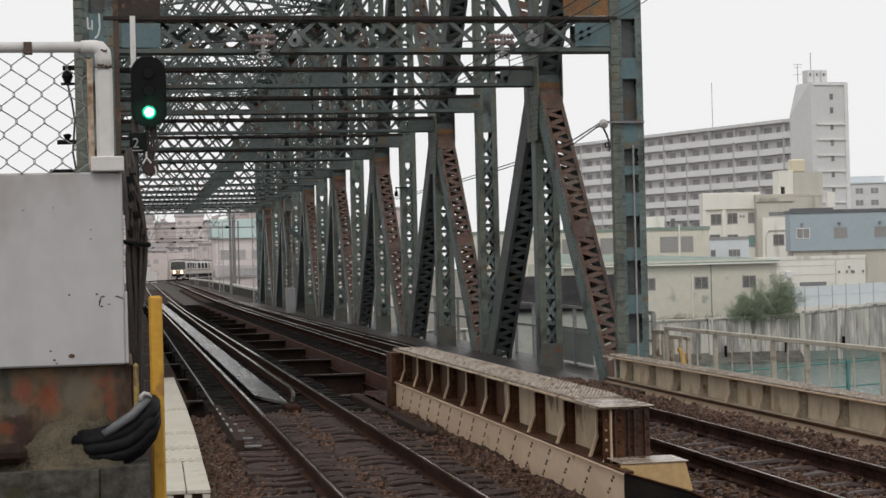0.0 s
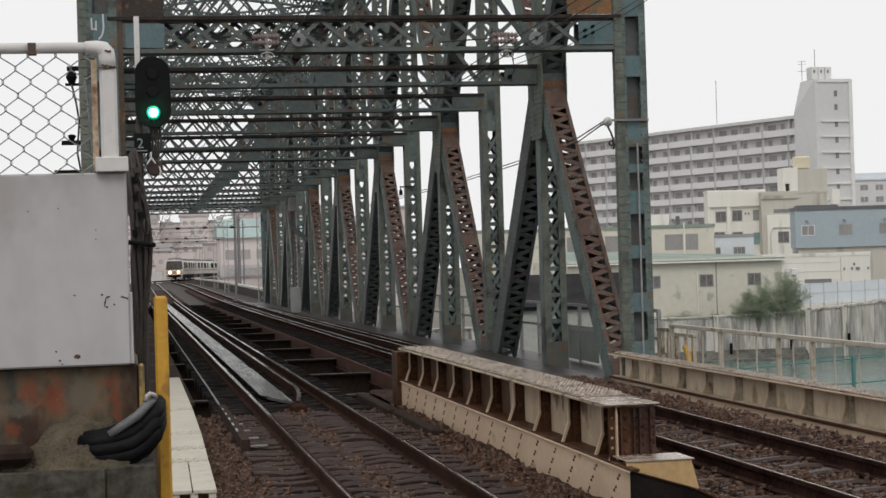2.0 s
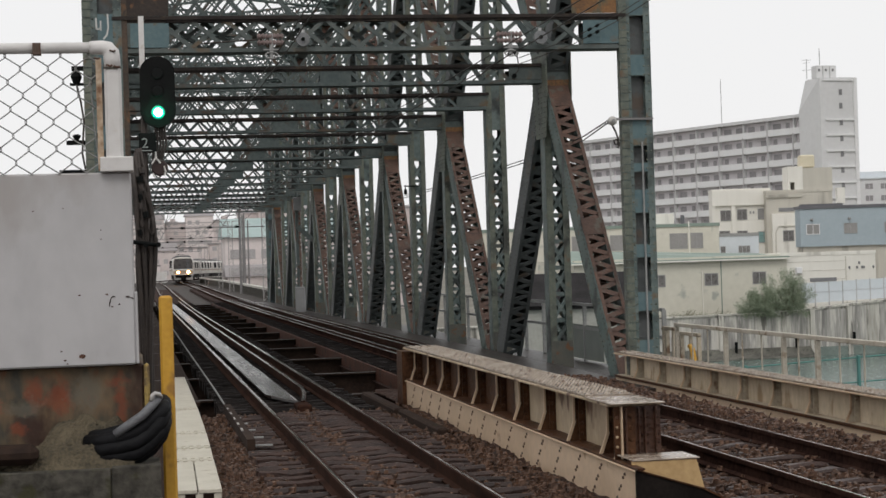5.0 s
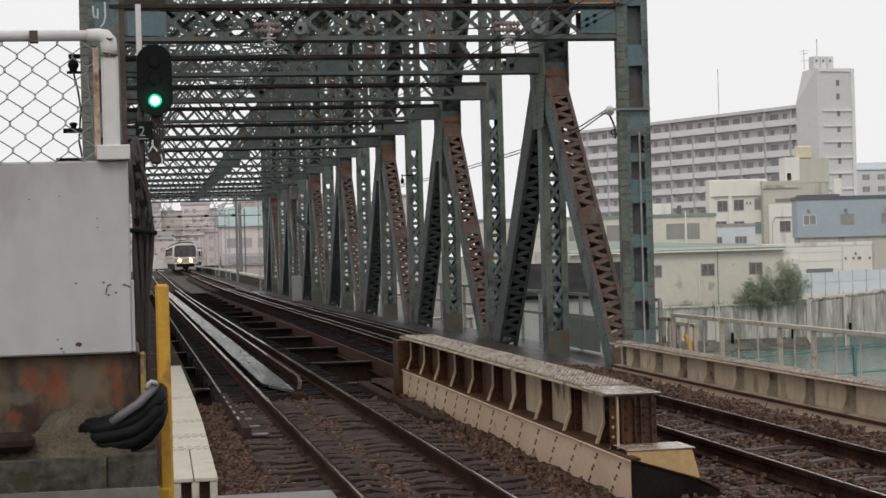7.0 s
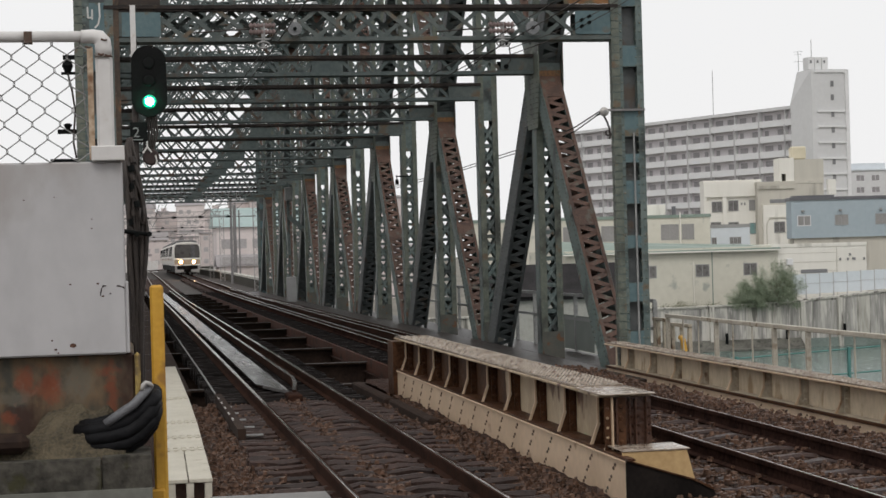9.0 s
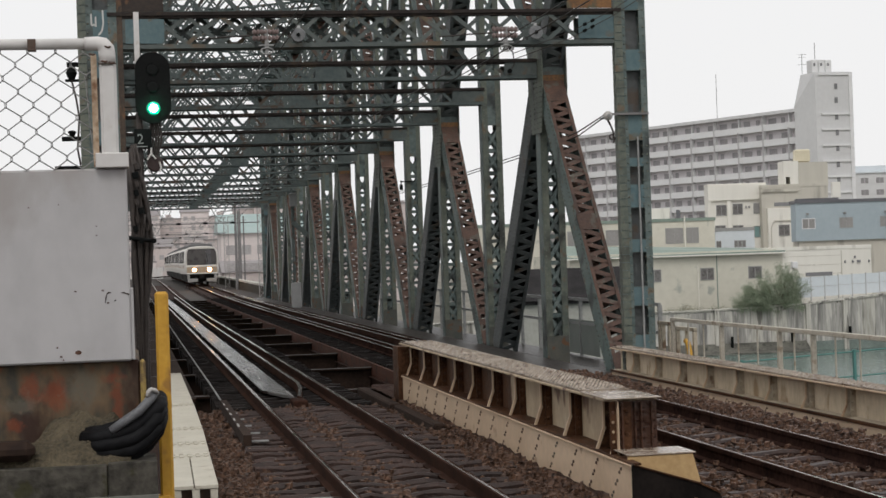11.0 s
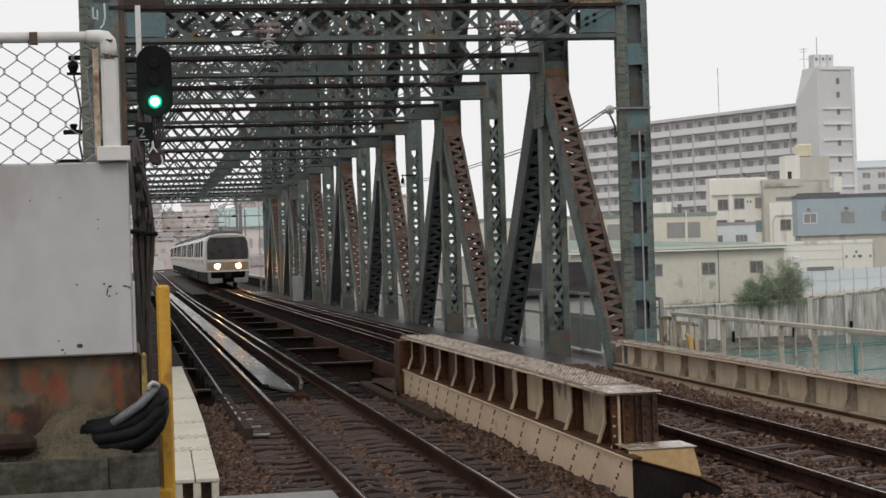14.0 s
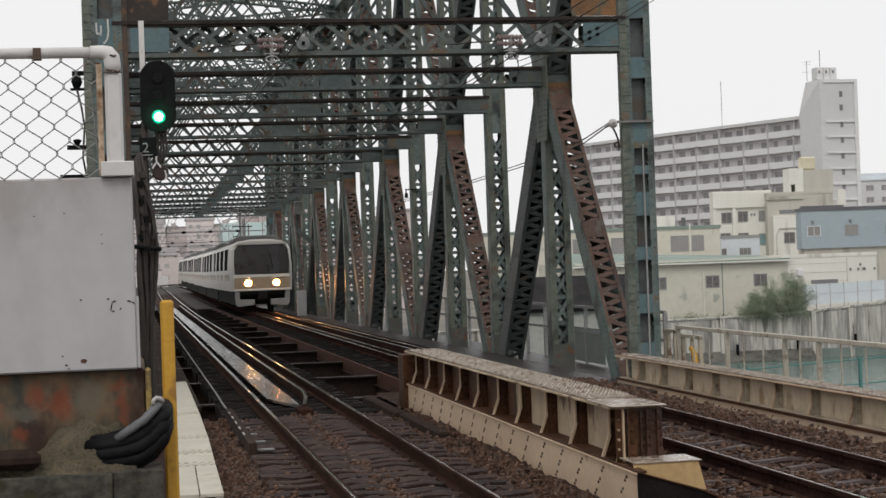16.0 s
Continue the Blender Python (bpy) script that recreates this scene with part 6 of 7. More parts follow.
part("case", Shape().box(7.15, 7.58, 80.0, 80.3, -0.2, 0.95), CASE_GREY, box_, bevel=0.03)
part("pole", Shape().tube([(7.35, 80.6, -0.2), (7.35, 80.6, 5.2)], 0.07, 8), TEAL_DARK, box_)
part("arm", Shape().beam((7.3, 80.4, 3.7), (8.2, 80.4, 2.9), 0.14, 0.2), TEAL_DARK, box_)
part("upper_case", Shape().box(7.2, 7.55, 80.3, 80.6, 4.4, 5.0), CASE_GREY, box_, bevel=0.03)

# parapets beyond the bridge
par = thing("line_side_wall", "low concrete wall with a pale top beside the line", "wall", kind="structure")
part("wall_body", along(Shape(), [(8.9, -0.6), (9.2, -0.6), (9.2, 0.25), (8.9, 0.25)], [Y_END + 0.5, 130, 140, 150, 165, 180, 200, 230, 265, 280, 300, 330, 360]), CONCRETE, par)
part("coping", along(Shape(), [(8.8, 0.25), (9.25, 0.25), (9.25, 0.4), (8.8, 0.4)], [Y_END + 0.5, 130, 140, 150, 165, 180, 200, 230, 265, 280, 300, 330, 360]), CONCRETE_LIGHT, par)
lf = thing("pale_fence", "pale panel fence at the far end of the line", "fence")
for k in range(8):
    part("panel", Shape().box(-3 + k * 1.1, -1.95 + k * 1.1, 320, 320.1, -0.3, 1.9), WHITE_PAINT, lf)

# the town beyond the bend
# walls and windows carry the haze as pale, low-contrast colours
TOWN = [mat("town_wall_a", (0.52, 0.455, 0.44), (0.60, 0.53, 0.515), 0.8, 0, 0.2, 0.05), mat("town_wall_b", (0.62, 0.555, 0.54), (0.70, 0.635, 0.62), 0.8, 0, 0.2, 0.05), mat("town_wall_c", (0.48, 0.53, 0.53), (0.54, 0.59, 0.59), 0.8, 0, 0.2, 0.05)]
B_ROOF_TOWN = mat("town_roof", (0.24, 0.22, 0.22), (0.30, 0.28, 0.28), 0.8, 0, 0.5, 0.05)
TOWN_GLASS = mat("hazed_town_window", (0.34, 0.32, 0.32), (0.42, 0.40, 0.40), 0.3, 0, 0.5, 0.0)
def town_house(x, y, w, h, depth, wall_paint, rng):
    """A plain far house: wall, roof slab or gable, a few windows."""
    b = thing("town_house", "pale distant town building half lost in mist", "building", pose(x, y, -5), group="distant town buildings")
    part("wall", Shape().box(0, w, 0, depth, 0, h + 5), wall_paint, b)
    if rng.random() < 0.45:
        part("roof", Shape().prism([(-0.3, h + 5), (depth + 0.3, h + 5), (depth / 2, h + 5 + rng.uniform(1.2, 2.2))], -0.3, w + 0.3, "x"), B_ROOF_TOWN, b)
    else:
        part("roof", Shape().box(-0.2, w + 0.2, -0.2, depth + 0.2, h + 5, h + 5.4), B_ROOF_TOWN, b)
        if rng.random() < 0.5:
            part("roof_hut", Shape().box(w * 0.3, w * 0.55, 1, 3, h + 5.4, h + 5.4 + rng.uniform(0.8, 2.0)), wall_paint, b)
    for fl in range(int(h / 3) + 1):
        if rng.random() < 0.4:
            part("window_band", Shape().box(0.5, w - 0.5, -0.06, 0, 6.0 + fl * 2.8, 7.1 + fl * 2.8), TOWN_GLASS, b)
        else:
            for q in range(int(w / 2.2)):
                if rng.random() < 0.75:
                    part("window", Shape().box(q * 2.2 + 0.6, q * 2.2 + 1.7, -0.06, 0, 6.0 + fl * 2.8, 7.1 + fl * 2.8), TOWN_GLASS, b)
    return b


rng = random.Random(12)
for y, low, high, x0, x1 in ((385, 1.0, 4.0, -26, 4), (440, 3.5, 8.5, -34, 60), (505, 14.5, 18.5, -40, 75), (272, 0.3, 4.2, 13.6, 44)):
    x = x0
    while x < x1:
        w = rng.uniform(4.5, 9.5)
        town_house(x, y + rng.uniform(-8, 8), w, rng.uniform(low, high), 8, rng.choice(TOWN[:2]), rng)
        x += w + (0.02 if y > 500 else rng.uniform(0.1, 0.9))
hall = thing("green_roof_hall", "large pale hall with a sloping grey-green roof", "building", pose(15.2, 300, -5), group="distant town buildings")
part("wall", Shape().box(0, 24, 0, 14, 0, 12.2), TOWN[1], hall)
# roof green is paled to stand for haze
part("roof", Shape().prism([(-0.6, 12.2), (14.6, 12.2), (7.5, 15.6)], -0.5, 24.5, "x"), mat("hazed_green_roof", (0.27, 0.35, 0.34), (0.33, 0.41, 0.40), 0.6, 0, 0.3, 0.05), hall, "grey-green sloping roof")
for k in range(9):
    part("window", Shape().box(0.8 + k * 2.6, 2.4 + k * 2.6, -0.06, 0, 8.6, 10.2), TOWN_GLASS, hall)
# ---- buildings across the river ----
B_GREY = mat("pale_grey_render", (0.56, 0.56, 0.56), (0.61, 0.61, 0.61), 0.8, 0, 0.15, 0.05)
B_BAND = mat("balcony_white", (0.64, 0.64, 0.64), (0.69, 0.69, 0.69), 0.8, 0, 0.2, 0.05)
# recess wall and window glass are paled to stand for haze
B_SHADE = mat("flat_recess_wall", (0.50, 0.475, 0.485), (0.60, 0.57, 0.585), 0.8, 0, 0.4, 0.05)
B_WIN = mat("far_window_glass", (0.16, 0.16, 0.165), (0.22, 0.22, 0.225), 0.2, 0, 0.5, 0.0)
B_WHITE = mat("cream_white_render", (0.70, 0.68, 0.62), (0.76, 0.74, 0.68), 0.8, 0, 0.2, 0.05, (0.5, 0.48, 0.43), 0.62, streak="z")
B_BEIGE = mat("beige_render", (0.48, 0.455, 0.40), (0.54, 0.515, 0.45), 0.85, 0, 0.15, 0.05, (0.33, 0.31, 0.27), 0.57, streak="z")
B_BLUE = mat("pale_blue_siding", (0.325, 0.385, 0.42), (0.365, 0.425, 0.46), 0.7, 0, 0.2, 0.05)
B_SAGE = mat("sage_grey_siding", (0.54, 0.52, 0.445), (0.60, 0.58, 0.50), 0.75, 0, 0.2, 0.05, (0.36, 0.37, 0.33), 0.62)
B_ROOF = mat("green_grey_roof", (0.17, 0.225, 0.19), (0.23, 0.28, 0.245), 0.6, 0, 0.4, 0.1)
B_ROOF_DARK = mat("dark_grey_roof", (0.10, 0.10, 0.11), (0.14, 0.14, 0.15), 0.5, 0, 0.5, 0.1)
B_FRAME = mat("grey_window_frame", (0.26, 0.26, 0.255), (0.32, 0.32, 0.31), 0.5, 0, 0.5, 0.0)
B_DARK = mat("dim_window_glass", (0.115, 0.108, 0.105), (0.17, 0.162, 0.158), 0.3, 0, 0.6, 0.0)
B_SHUTTER = mat("grey_shutter", (0.235, 0.228, 0.222), (0.29, 0.282, 0.275), 0.6, 0, 0.6, 0.0)
B_FRAME_PALE = mat("pale_grey_pipe", (0.42, 0.41, 0.415), (0.48, 0.47, 0.475), 0.6, 0, 0.4, 0.0)
# haze is put into this pale glass colour
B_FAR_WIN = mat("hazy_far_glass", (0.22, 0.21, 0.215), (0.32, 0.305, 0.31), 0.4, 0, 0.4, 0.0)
B_PANEL = mat("pale_blue_panel", (0.56, 0.60, 0.63), (0.61, 0.65, 0.68), 0.6, 0, 0.3, 0.03)
B_GLASS_GREEN = mat("green_tinted_glass", (0.18, 0.30, 0.29), (0.22, 0.34, 0.33), 0.2, 0, 0.5, 0.0)


def window(parent, u, v, w, h, y=0.0, glass=None, trim=None):
    """A window in the y = 0 face of a building: frame, recessed pane, sill."""
    f = part("window_frame", Shape().box(u - 0.08, u + w + 0.08, y - 0.05, y + 0.02, v - 0.08, v).box(u - 0.08, u + w + 0.08, y - 0.05, y + 0.02, v + h, v + h + 0.08).box(u - 0.08, u, y - 0.05, y + 0.02, v, v + h).box(u + w, u + w + 0.08, y - 0.05, y + 0.02, v, v + h).box(u + w / 2 - 0.03, u + w / 2 + 0.03, y - 0.04, y + 0.02, v, v + h), trim or B_FRAME, parent)
    part("pane", Shape().box(u, u + w, y - 0.02, y + 0.01, v, v + h), glass or B_DARK, f)
    return f


# long apartment block with a stair tower
apt = thing("apartment_block", "long pale grey apartment block with balcony bands and a stair tower", "apartment building")
A0, A1 = Vector((122.0, 308.3, 0)), Vector((95.9, 371.0, 0))
d = (A0 - A1).normalized()
ang = math.degrees(math.atan2(d.y, d.x))
LEN = (A0 - A1).length + 4
apt.matrix_basis = Matrix.Translation(A0 - d * LEN) @ pose(0, 0, 0, 0, 0, ang)
FL, EAVES = 2.85, 26.6
part("core", Shape().box(0, LEN, 0.8, 12, -5, EAVES), B_SHADE, apt)
part("roof", Shape().box(-0.3, LEN, -0.2, 12.2, EAVES, EAVES + 0.6), B_GREY, apt)
for k in range(11):
    z = EAVES - FL * (k + 1)
    b = part("balcony", Shape().box(0, LEN, 0.0, 0.14, z - 0.1, z + 1.1).box(0, LEN, 0.14, 0.8, z - 0.1, z + 0.06), B_BAND, apt)
    if k < 8:
        rng = random.Random(k)
        for j in range(int(LEN / 3.42)):
            w = rng.choice((1.8, 2.1, 1.0))
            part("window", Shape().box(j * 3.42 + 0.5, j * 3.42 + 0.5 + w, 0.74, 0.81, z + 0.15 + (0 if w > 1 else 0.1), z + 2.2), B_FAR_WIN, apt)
for j in range(11):
    u = LEN - 3.8 - j * 6.85
    part("party_wall", Shape().box(u - 0.07, u + 0.07, 0.15, 0.8, -5, EAVES), B_BAND, apt)
    part("drain_pipe", Shape().box(u - 0.11, u + 0.11, -0.16, 0.0, -5, EAVES if j % 2 else EAVES - 2.7), B_FRAME_PALE, apt)
# stair tower
tow = part("stair_tower", Shape().prism([(0, -5), (7.2, -5), (7.2, 33.0), (0, 33.0)], 0, 5.4), B_GREY, apt, "pale grey stair tower")
tow.matrix_parent_inverse = apt.matrix_basis.inverted()
tow.matrix_basis = Matrix.Translation((121.9, 301.6, 0)) @ pose(0, 0, 0, 0, 0, 6)
part("shoulder", Shape().add([(0.0, 0.02, -5), (-1.5, 5.4, -5), (-1.5, 5.4, 27.2), (0.0, 5.4, 33.0), (0.0, 0.02, 33.0), (0.02, 7.4, -5), (0.02, 7.4, 27.2)],
                             [(0, 1, 2, 4), (2, 3, 4), (1, 5, 6, 2), (2, 6, 3), (0, 5, 1), (0, 4, 3, 6, 5)]), B_GREY, tow, "slanted shoulder of the tower")
for z in (25.45, 22.7, 19.85, 17.0, 14.2, 11.4):
    part("ledge", Shape().box(1.0, 7.1, -0.25, 0.0, z - 0.18, z + 0.18), B_BAND, tow)
part("parapet", Shape().box(0.6, 7.2, -0.2, 0.0, 32.4, 32.7), B_BAND, tow)
part("edge_pier", Shape().box(6.6, 7.3, -0.3, 0.0, -5, 32.9), B_BAND, tow)
for i, z in enumerate((29.9, 27.45, 24.45, 21.6, 18.8, 15.9, 13.0)):
    wf = part("window", Shape().box(3.75, 4.4, -0.06, 0.0, z - 0.06, z + 1.0), STEEL_GREY, tow)
    part("pane", Shape().box(3.83, 4.32, -0.09, -0.06, z, z + 0.92), B_WIN, wf)
for x in (-0.2, 1.15, 2.5):
    wtk = part("water_tank", Shape().box(x + 0.2, x + 1.45, 1.0, 3.0, 33.0, 35.3), B_BAND, tow, "white roof tank", bevel=0.08)
    part("hatch", Shape().box(x + 0.55, x + 0.9, 0.96, 1.0, 34.2, 34.7), B_WIN, wtk)
part("mast", Shape().tube([(1.2, 2.0, 33), (1.2, 2.0, 38.5)], 0.07, 6), STEEL_GREY, tow)
ant = Shape().tube([(-0.9, 3.0, 33), (-0.9, 3.0, 36.6)], 0.06, 6)
for z, w in ((36.4, 0.9), (35.9, 0.7), (34.6, 0.9)):
    ant.beam((-0.9 - w, 3.0, z), (-0.9 + w, 3.0, z + 0.1), 0.06, 0.06)
part("aerial", ant, STEEL_GREY, tow, "television aerial")
part("roof_mast", Shape().tube([(LEN - 24.4, 1.0, 27.0), (LEN - 24.4, 1.0, 36.0)], 0.06, 6), STEEL_GREY, apt)


def house(name, label, x, y, ang, length, depth, bottom, top, paint, roof=None, lip=0.25):
    b = thing(name, label, "building", pose(x, y, 0, 0, 0, ang))
    part("wall", Shape().box(0, length, 0, depth, bottom, top), paint, b)
    part("roof", Shape().box(-lip, length + lip, -lip, depth + lip, top, top + 0.35), roof or paint, b)
    return b


white = house("small_office_building", "cream-white low office building with square windows", 73.9, 220.4, -10.1, 7.5, 3, -5, 9.9, B_WHITE, lip=0.05)
part("parapet_band", Shape().box(0, 7.5, -0.35, 0, 8.1, 10.1), B_WHITE, white)
part("pier", Shape().box(2.45, 2.95, -0.3, 0, -5, 8.1), B_WHITE, white)
part("pier", Shape().box(-0.05, 0.35, -0.3, 0, -5, 8.1), B_WHITE, white)
for u, v, w, h, g in ((1.1, 6.2, 1.2, 1.25, None), (3.25, 6.3, 1.15, 1.25, None), (5.93, 6.33, 1.28, 1.21, B_SHUTTER), (0.9, 3.6, 1.2, 1.2, None), (3.2, 3.6, 1.2, 1.15, None), (5.92, 3.26, 1.21, 1.33, B_GLASS_GREEN)):
    window(white, u, v, w, h, -0.02, g)
for u in (4.8, 5.2):
    part("vent", Shape().box(u, u + 0.2, -0.12, 0, 7.0, 7.3), STEEL_GREY, white)
part("side_wing", Shape().box(7.25, 10.3, -2.6, 2.5, -5, 6.85), B_WHITE, white)
window(white, 8.62, 3.35, 1.25, 1.25, -2.62)
part("wing_ledge", Shape().box(8.0, 10.3, -2.75, -2.6, 5.15, 5.28), B_BEIGE, white)
part("down_pipe", Shape().tube([(7.55, -2.7, -5), (7.6, -2.7, 4.4), (8.0, -2.7, 5.2)], 0.06, 6), B_BEIGE, white)

beige = house("beige_building", "beige stained concrete building with a roof tank", 80.1, 217.3, -10.1, 8.5, 4, -5, 9.5, B_BEIGE, lip=0.05)
part("upper_floor", Shape().box(4.85, 8.6, 0.2, 3.5, 9.5, 12.6), B_BEIGE, beige)
part("stair_head", Shape().box(2.9, 4.83, 0.2, 4, 10.8, 12.85).box(2.9, 3.2, 0.2, 4, 9.5, 10.8).box(3.75, 4.83, 0.2, 4, 9.5, 10.8), B_WHITE, beige, "cream stair head")
part("tank", Shape().box(4.6, 6.5, 0.6, 2.4, 12.65, 14.3), mat("yellow_cream_tank", (0.58, 0.52, 0.38), (0.63, 0.57, 0.43), 0.6, 0, 0.3), beige, "cream water tank", bevel=0.15)
# flat dark strip painted for the shade of a wall recess
part("recess", Shape().box(1.55, 3.57, -0.05, 0.0, 7.07, 7.56), B_WIN, beige)
part("cornice", Shape().box(-0.1, 4.7, -0.2, 0.0, 8.9, 9.3), B_BEIGE, beige)

blue = house("blue_factory", "pale blue metal-clad factory with a flat roof", 75.8, 194.7, -10.1, 16, 3, 2.4, 6.75, B_BLUE, B_ROOF_DARK, 0.12)
part("lower_floor", Shape().box(0.3, 16, 0.3, 3, -5, 2.5), B_BEIGE, blue, "grey-brown lower floor")
part("roof_unit", Shape().box(0.4, 5.2, 1, 2.5, 7.1, 7.35), B_ROOF_DARK, blue)
for u in (0.75, 5.08, 9.75, 14.2):
    window(blue, u, 3.88, 1.4, 1.06, 0.0, B_SHUTTER, B_BAND if u < 2 else None)
    hd = part("wall_lamp", Shape().box(u + 0.4, u + 0.7, -0.35, 0, 5.4, 5.65), STEEL_GREY, blue, bevel=0.04)
for k in range(33):
    part("rib", Shape().box(k * 0.485, k * 0.485 + 0.03, -0.012, 0, 2.5, 6.75), B_BLUE, blue)
part("ridge_box", Shape().box(4.8, 5.7, 2, 3, 7.4, 9.2), B_WHITE, blue)

sage = house("sage_building", "sage-grey two-storey building with paired windows", 37.8, 191.3, -10.1, 25.9, 3, -5, 5.0, B_SAGE, B_ROOF, 0.1)
for u, w in ((20.55, 1.8), (22.85, 1.2), (14.0, 1.8), (16.4, 1.2), (7.5, 1.8), (9.8, 1.2)):
    window(sage, u, 2.67, w, 1.55, 0.0, B_SHUTTER)
part("down_pipe", Shape().tube([(22.6, -0.1, -5), (22.6, -0.1, 5.6)], 0.07, 6), B_WHITE, sage)
part("rear_block", Shape().box(17.5, 21.3, 2.2, 2.9, 5.0, 6.55), B_WHITE, sage, "cream block behind the roof edge")
part("chimney", Shape().box(21.9, 22.3, 1, 1.5, 5.3, 6.3), B_ROOF_DARK, sage)
pent = house("low_annex", "pale blue-grey annex between the buildings", 65.3, 192.5, -10.1, 4.4, 5, -5, 3.85, B_PANEL, B_FRAME, lip=0.05)
for u, w in ((0.15, 0.4), (2.18, 0.26), (2.62, 0.26), (3.06, 0.26)):
    window(pent, u, 2.05, w, 0.62)

ware = house("warehouse", "grey-sage metal warehouse with a green-grey roof edge", 41.9, 167.2, 4.0, 22.3, 12, -5.2, 1.3, B_SAGE, None, 0.0)
part("roof_edge", Shape().add([(-0.4, -0.5, 1.25), (22.4, -0.5, 1.35), (22.4, 5.5, 1.65), (-0.4, 5.5, 2.55), (-0.4, -0.5, 1.38), (22.4, -0.5, 1.48), (22.4, 5.5, 1.8), (-0.4, 5.5, 2.7)],
                              [(3, 2, 1, 0), (4, 5, 6, 7), (0, 1, 5, 4), (1, 2, 6, 5), (2, 3, 7, 6), (3, 0, 4, 7)]), B_ROOF, ware, "green-grey sloping roof edge")
for u in (13.55, 18.65, 8.0, 3.0):
    window(ware, u, -1.13, 1.3, 1.07)
part("down_pipe", Shape().tube([(13.2, -0.1, -4.6), (13.2, -0.1, 0.3)], 0.05, 6), B_WHITE, ware)
part("eave", Shape().box(-0.4, 22.4, -0.56, -0.502, 1.2, 1.34), B_WHITE, ware, "pale eave gutter")
part("joint", Shape().box(15.2, 15.3, -0.03, 0, -5, 1.25), B_ROOF, ware)
wing = house("white_warehouse", "white metal-clad warehouse wing with a long low slot window", 63.52, 168.76, 4.0, 10.35, 10, -5.2, 1.45, B_WHITE, None, 0.05)
part("slot_window", Shape().box(3.1, 6.0, -0.04, 0.0, -1.2, -0.82), B_WIN, wing)
part("air_unit", Shape().box(1.5, 2.1, -0.45, 0, -0.34, 0.32), B_BAND, wing, "white wall unit", bevel=0.05)
part("joint", Shape().box(7.02, 7.1, -0.04, 0, -5, 1.3), B_BEIGE, wing)
for u, z in ((7.35, 0.0), (8.2, 0.0), (8.75, 0.02), (8.95, 0.0), (8.45, 0.45), (10.0, 0.0)):
    part("vent", Shape().box(u, u + 0.16, -0.1, 0, z, z + 0.25), B_WIN, wing)
for k in range(7):
    part("seam", Shape().box(0, 7.0, -0.02, 0, -4.6 + k * 0.9, -4.56 + k * 0.9), B_BEIGE, wing)
fen = thing("panel_fence", "pale blue-grey panel fence above the river wall", "fence")
for k in range(14):
    xa, lift = 62.95 + k * 1.40, 0.030 * 1.40 * k
    part("panel", Shape().box(xa + 0.03, xa + 1.37, 162.0, 162.1, -3.1 + lift, -1.17 + lift), B_PANEL, fen)
    part("mid_rail", Shape().box(xa + 0.03, xa + 1.37, 161.97, 162.0, -2.12 + lift, -2.09 + lift), B_FRAME_PALE, fen)
    part("post", Shape().box(xa - 0.028, xa + 0.028, 161.95, 162.12, -3.6, -1.13 + lift), B_FRAME_PALE, fen)

# river wall with pilasters and stains
sea = thing("river_wall", "stained concrete river wall with pilasters and dark streaks", "river wall", pose(20.5, 161.9, 0, 0, 0, -1.3), kind="structure")
part("wall_body", Shape().prism([(0, -9.6), (90, -9.6), (90, -1.7), (51, -3.1), (43.5, -3.68), (42.5, -3.72), (35.5, -3.97), (0, -4.4)], 0.0, 1.0), CONCRETE_LIGHT, sea)
part("footing", Shape().prism([(-2.4, -8.05), (-1.2, -7.9), (0, -7.15), (0, -9.5), (-2.4, -9.5)], 0, 42.8, "x"), mat("mossy_footing", (0.055, 0.053, 0.045), (0.15, 0.145, 0.125), 0.9, 0, 0.8, 0.4, (0.04, 0.042, 0.035), 0.54), sea, "dark wet footing")
# strip added where water mirrors the wall; its reflection is painted green
part("wet_band", Shape().box(42.8, 90, -0.06, 0.0, -8.4, -7.25), mat("wall_reflection_green", (0.12, 0.15, 0.135), (0.20, 0.235, 0.215), 0.5, 0, 0.6, 0.2), sea, "green band standing for the wall reflected in the water")
part("coping", Shape().prism([(0, -4.4), (35.5, -3.97), (43.4, -3.72), (43.4, -3.6), (35.5, -3.84), (0, -4.25)], -0.15, 1.1), CONCRETE_LIGHT, sea)
part("coping", Shape().prism([(43.5, -3.68), (51, -3.1), (90, -1.7), (90, -1.5), (51, -2.92), (43.5, -3.5)], -0.12, 1.1), CONCRETE_LIGHT, sea)
STAIN = mat("soot_stained_concrete", (0.19, 0.184, 0.172), (0.43, 0.415, 0.385), 0.85, 0, 1.4, 0.2, (0.50, 0.48, 0.44), 0.54, fine=3, streak="z", grime=(0.13, 0.126, 0.12), grime_at=0.58)
for u0, u1, top in ((28.0, 29.8, -4.25), (31.0, 33.6, -4.18), (34.25, 37.4, -4.08), (38.5, 39.4, -4.0), (40.9, 42.6, -3.95), (43.3, 46.5, -3.75), (47.0, 48.4, -3.5), (49.8, 51.5, -3.25)):
    part("stained_panel", Shape().prism([(u0, -7.3), (u1, -7.3), (u1, top + 0.06), (u0, top)], -0.012, 0.02), STAIN, sea, "soot-streaked wall panel")
for u, top in ((26.5, -4.1), (34.0, -4.0), (43.0, -3.7), (46.75, -3.45), (53.5, -2.9), (60, -2.7)):
    part("pilaster", Shape().box(u - 0.22, u + 0.22, -0.25, 0.0, -9, top), CONCRETE_LIGHT, sea)
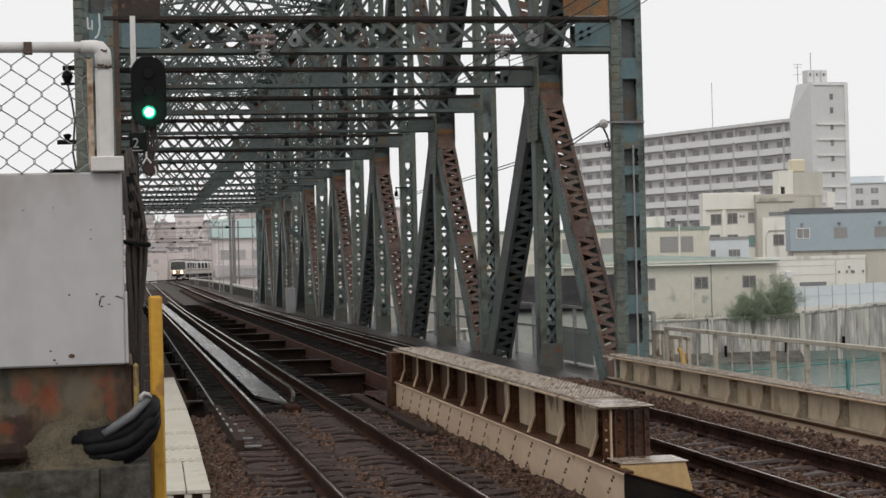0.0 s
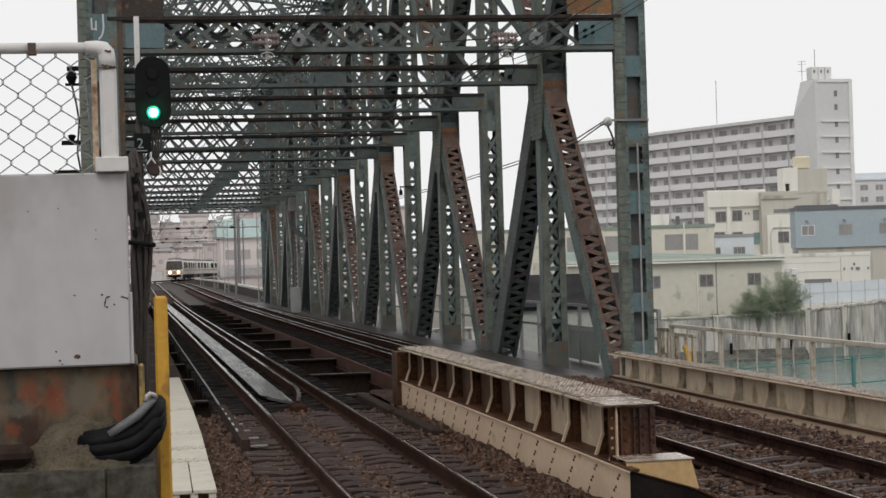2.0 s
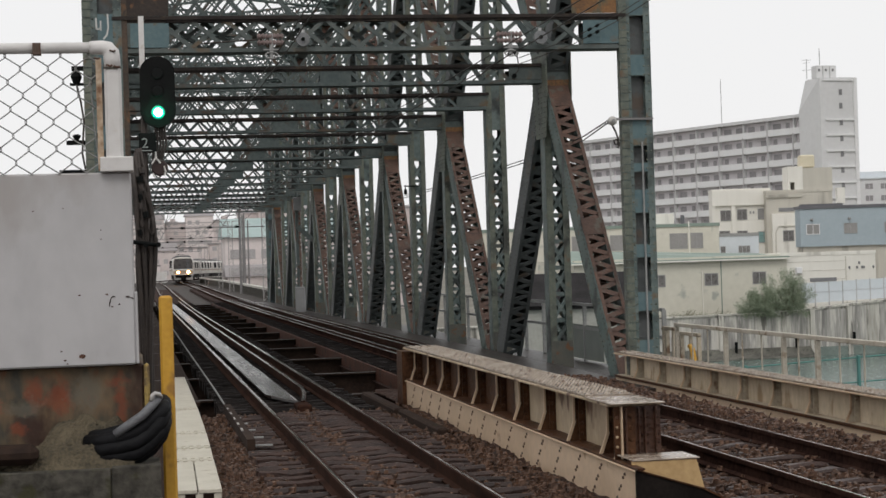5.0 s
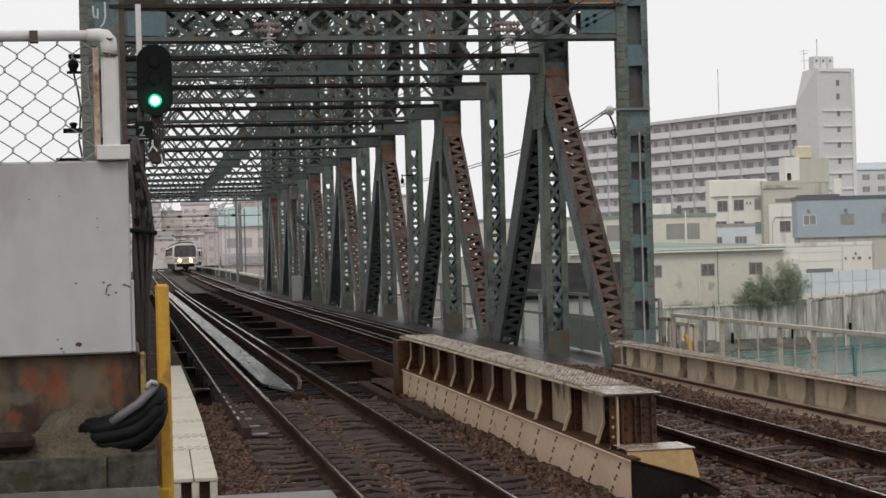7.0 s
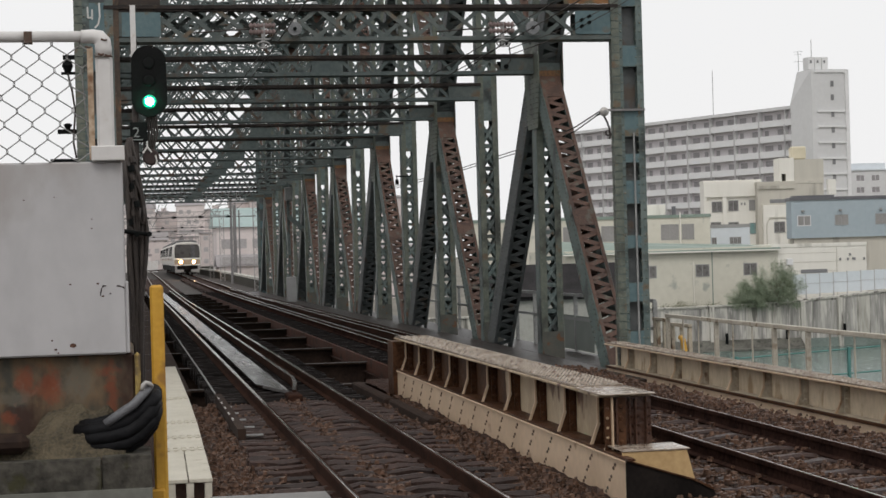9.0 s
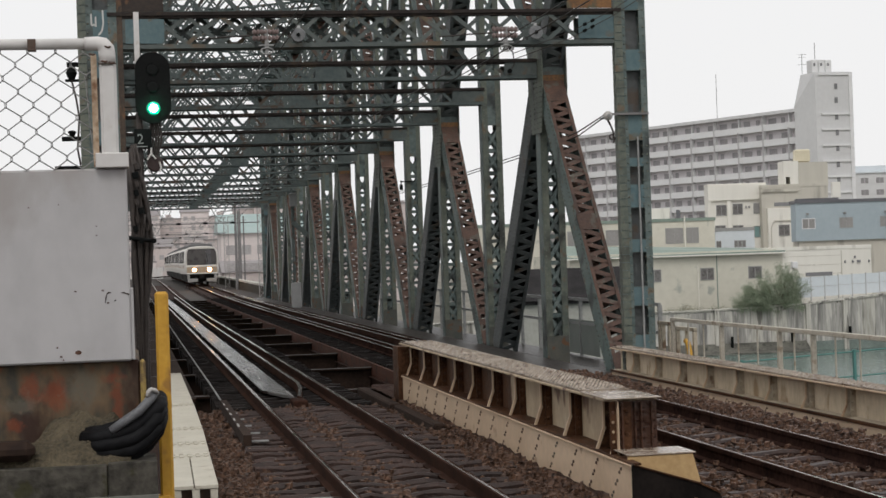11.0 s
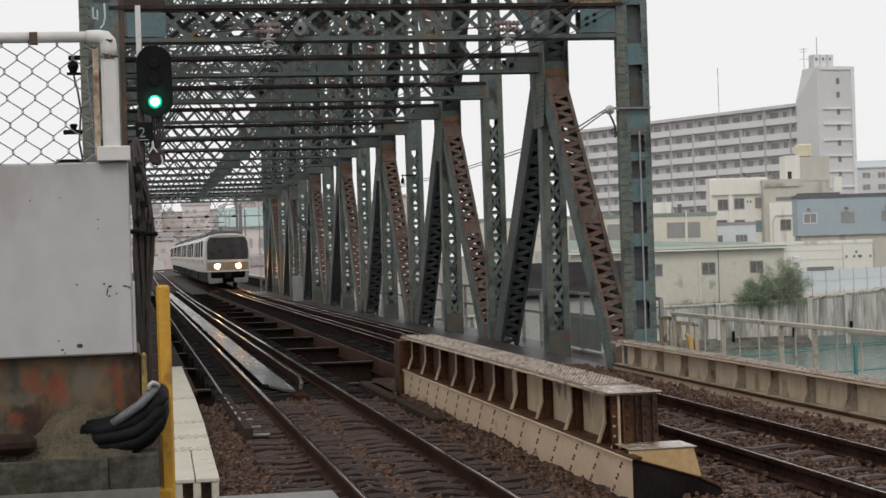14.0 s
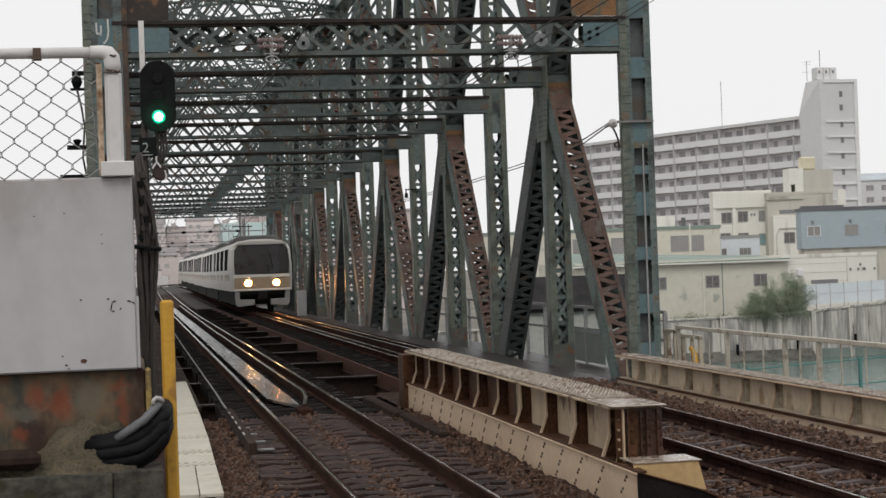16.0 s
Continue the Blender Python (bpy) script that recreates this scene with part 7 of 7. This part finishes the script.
for u, top in ((35.3, -6.5), (41.25, -6.35), (47.0, -5.95)):
    part("mooring_post", Shape().tube([(u, -0.5, -9 if u < 40 else top - 0.9), (u, -0.5, top)], 0.14, 8), BLACK, sea)

SLATE = mat("dark_slate_roof", (0.018, 0.017, 0.0175), (0.036, 0.034, 0.035), 0.8, 0, 0.8, 0.2, spec=0.08)
shed = house("dark_roof_shed", "low shed with a dark tiled roof", 27.5, 137.5, -10, 12, 9, -9.5, -2.1, mat("grey_shed_wall", (0.30, 0.30, 0.275), (0.38, 0.375, 0.345), 0.8, 0, 0.4, 0.1), SLATE, 0.3)
part("gable_roof", Shape().prism([(-0.5, -1.8), (9.5, -1.8), (4.5, 0.7)], -0.4, 12.4, "x"), SLATE, shed, "dark grey pitched roof")
far = house("distant_flats", "pale distant block of flats", 166.0, 396.6, -10.1, 26, 5, -5, 18.6, B_GREY, B_PANEL, 0.3)
for k in range(4):
    for j in range(7):
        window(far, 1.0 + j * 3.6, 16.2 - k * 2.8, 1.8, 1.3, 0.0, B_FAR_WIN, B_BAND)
part("roof_box", Shape().box(2.0, 12.0, 2, 8, 18.9, 20.4), B_PANEL, far)

# shrub on the river wall
LEAF = mat("shrub_leaves", (0.18, 0.225, 0.145), (0.29, 0.33, 0.24), 0.75, 0, 1.5, 0.1)
LEAF_DRY = mat("weed_leaves", (0.12, 0.13, 0.075), (0.18, 0.175, 0.11), 0.8, 0, 2, 0.1)
BARK = mat("shrub_bark", (0.08, 0.06, 0.045), (0.12, 0.095, 0.07), 0.9, 0, 4, 0.3)


def shrub(x, y, z, spread, height, leaves, paint, label, seed, name="shrub"):
    rng = random.Random(seed)
    t = thing(name, label, "shrub", pose(x, y, z))
    br, lf = Shape(), Shape()
    for k in range(max(9, int(spread * 26))):
        a, out = rng.uniform(0, 6.28), rng.uniform(0.05, 1.0) ** 0.6
        tip = Vector((spread * out * math.cos(a), spread * 0.5 * out * math.sin(a), height * (1.02 - 0.55 * out ** 2) * rng.uniform(0.0, 1.0) ** 0.8 - 0.25))
        mid = tip * 0.5 + Vector((0, 0, height * 0.06))
        br.tube([(0.3 * spread * rng.uniform(-1, 1), 0, -0.3), mid, tip], [0.035, 0.022, 0.008], 5)
        for _ in range(leaves):
            f = rng.random() ** 0.6 * 1.12
            sp = 0.34 * (1.15 - 0.6 * f)
            c = mid.lerp(tip, f) + Vector((rng.gauss(0, sp), rng.gauss(0, sp), rng.gauss(0, sp * 0.9)))
            u = Vector((rng.gauss(0, 1), rng.gauss(0, 1), rng.gauss(0.5, 1))).normalized() * rng.uniform(0.04, 0.10)
            w = u.cross(Vector((rng.gauss(0, 1), rng.gauss(0, 1), rng.gauss(0, 1)))).normalized() * rng.uniform(0.012, 0.026)
            lf.add([c - u, c + w, c + u, c - w], [(0, 1, 2, 3)])
    part("branches", br, BARK, t)
    tagged(part("leaves", lf, paint, t), kind="stuff")
    return t


shrub(61.0, 161.2, -4.1, 2.9, 5.0, 400, LEAF, "dense green shrub growing on the river wall", 1)
shrub(58.3, 161.2, -4.1, 2.3, 2.8, 330, LEAF, "low green shrub growing on the river wall", 2)
for k, (x, h) in enumerate(((50.0, 0.6), (51.5, 0.9), (53.0, 0.6), (54.6, 0.7), (48.4, 0.5))):
    shrub(x * 1.007, 162.2, -4.2, 0.9, h, 40, LEAF_DRY, "dry weeds along the top of the river wall", 10 + k, "weed_clump")

# ---- what moves ----
def motions():
    times = [0.5 * k for k in range(33)]
    for i, c in enumerate(cars):
        walk(c, [(t, car_pose(train_place(t), i)) for t in times])


motions()
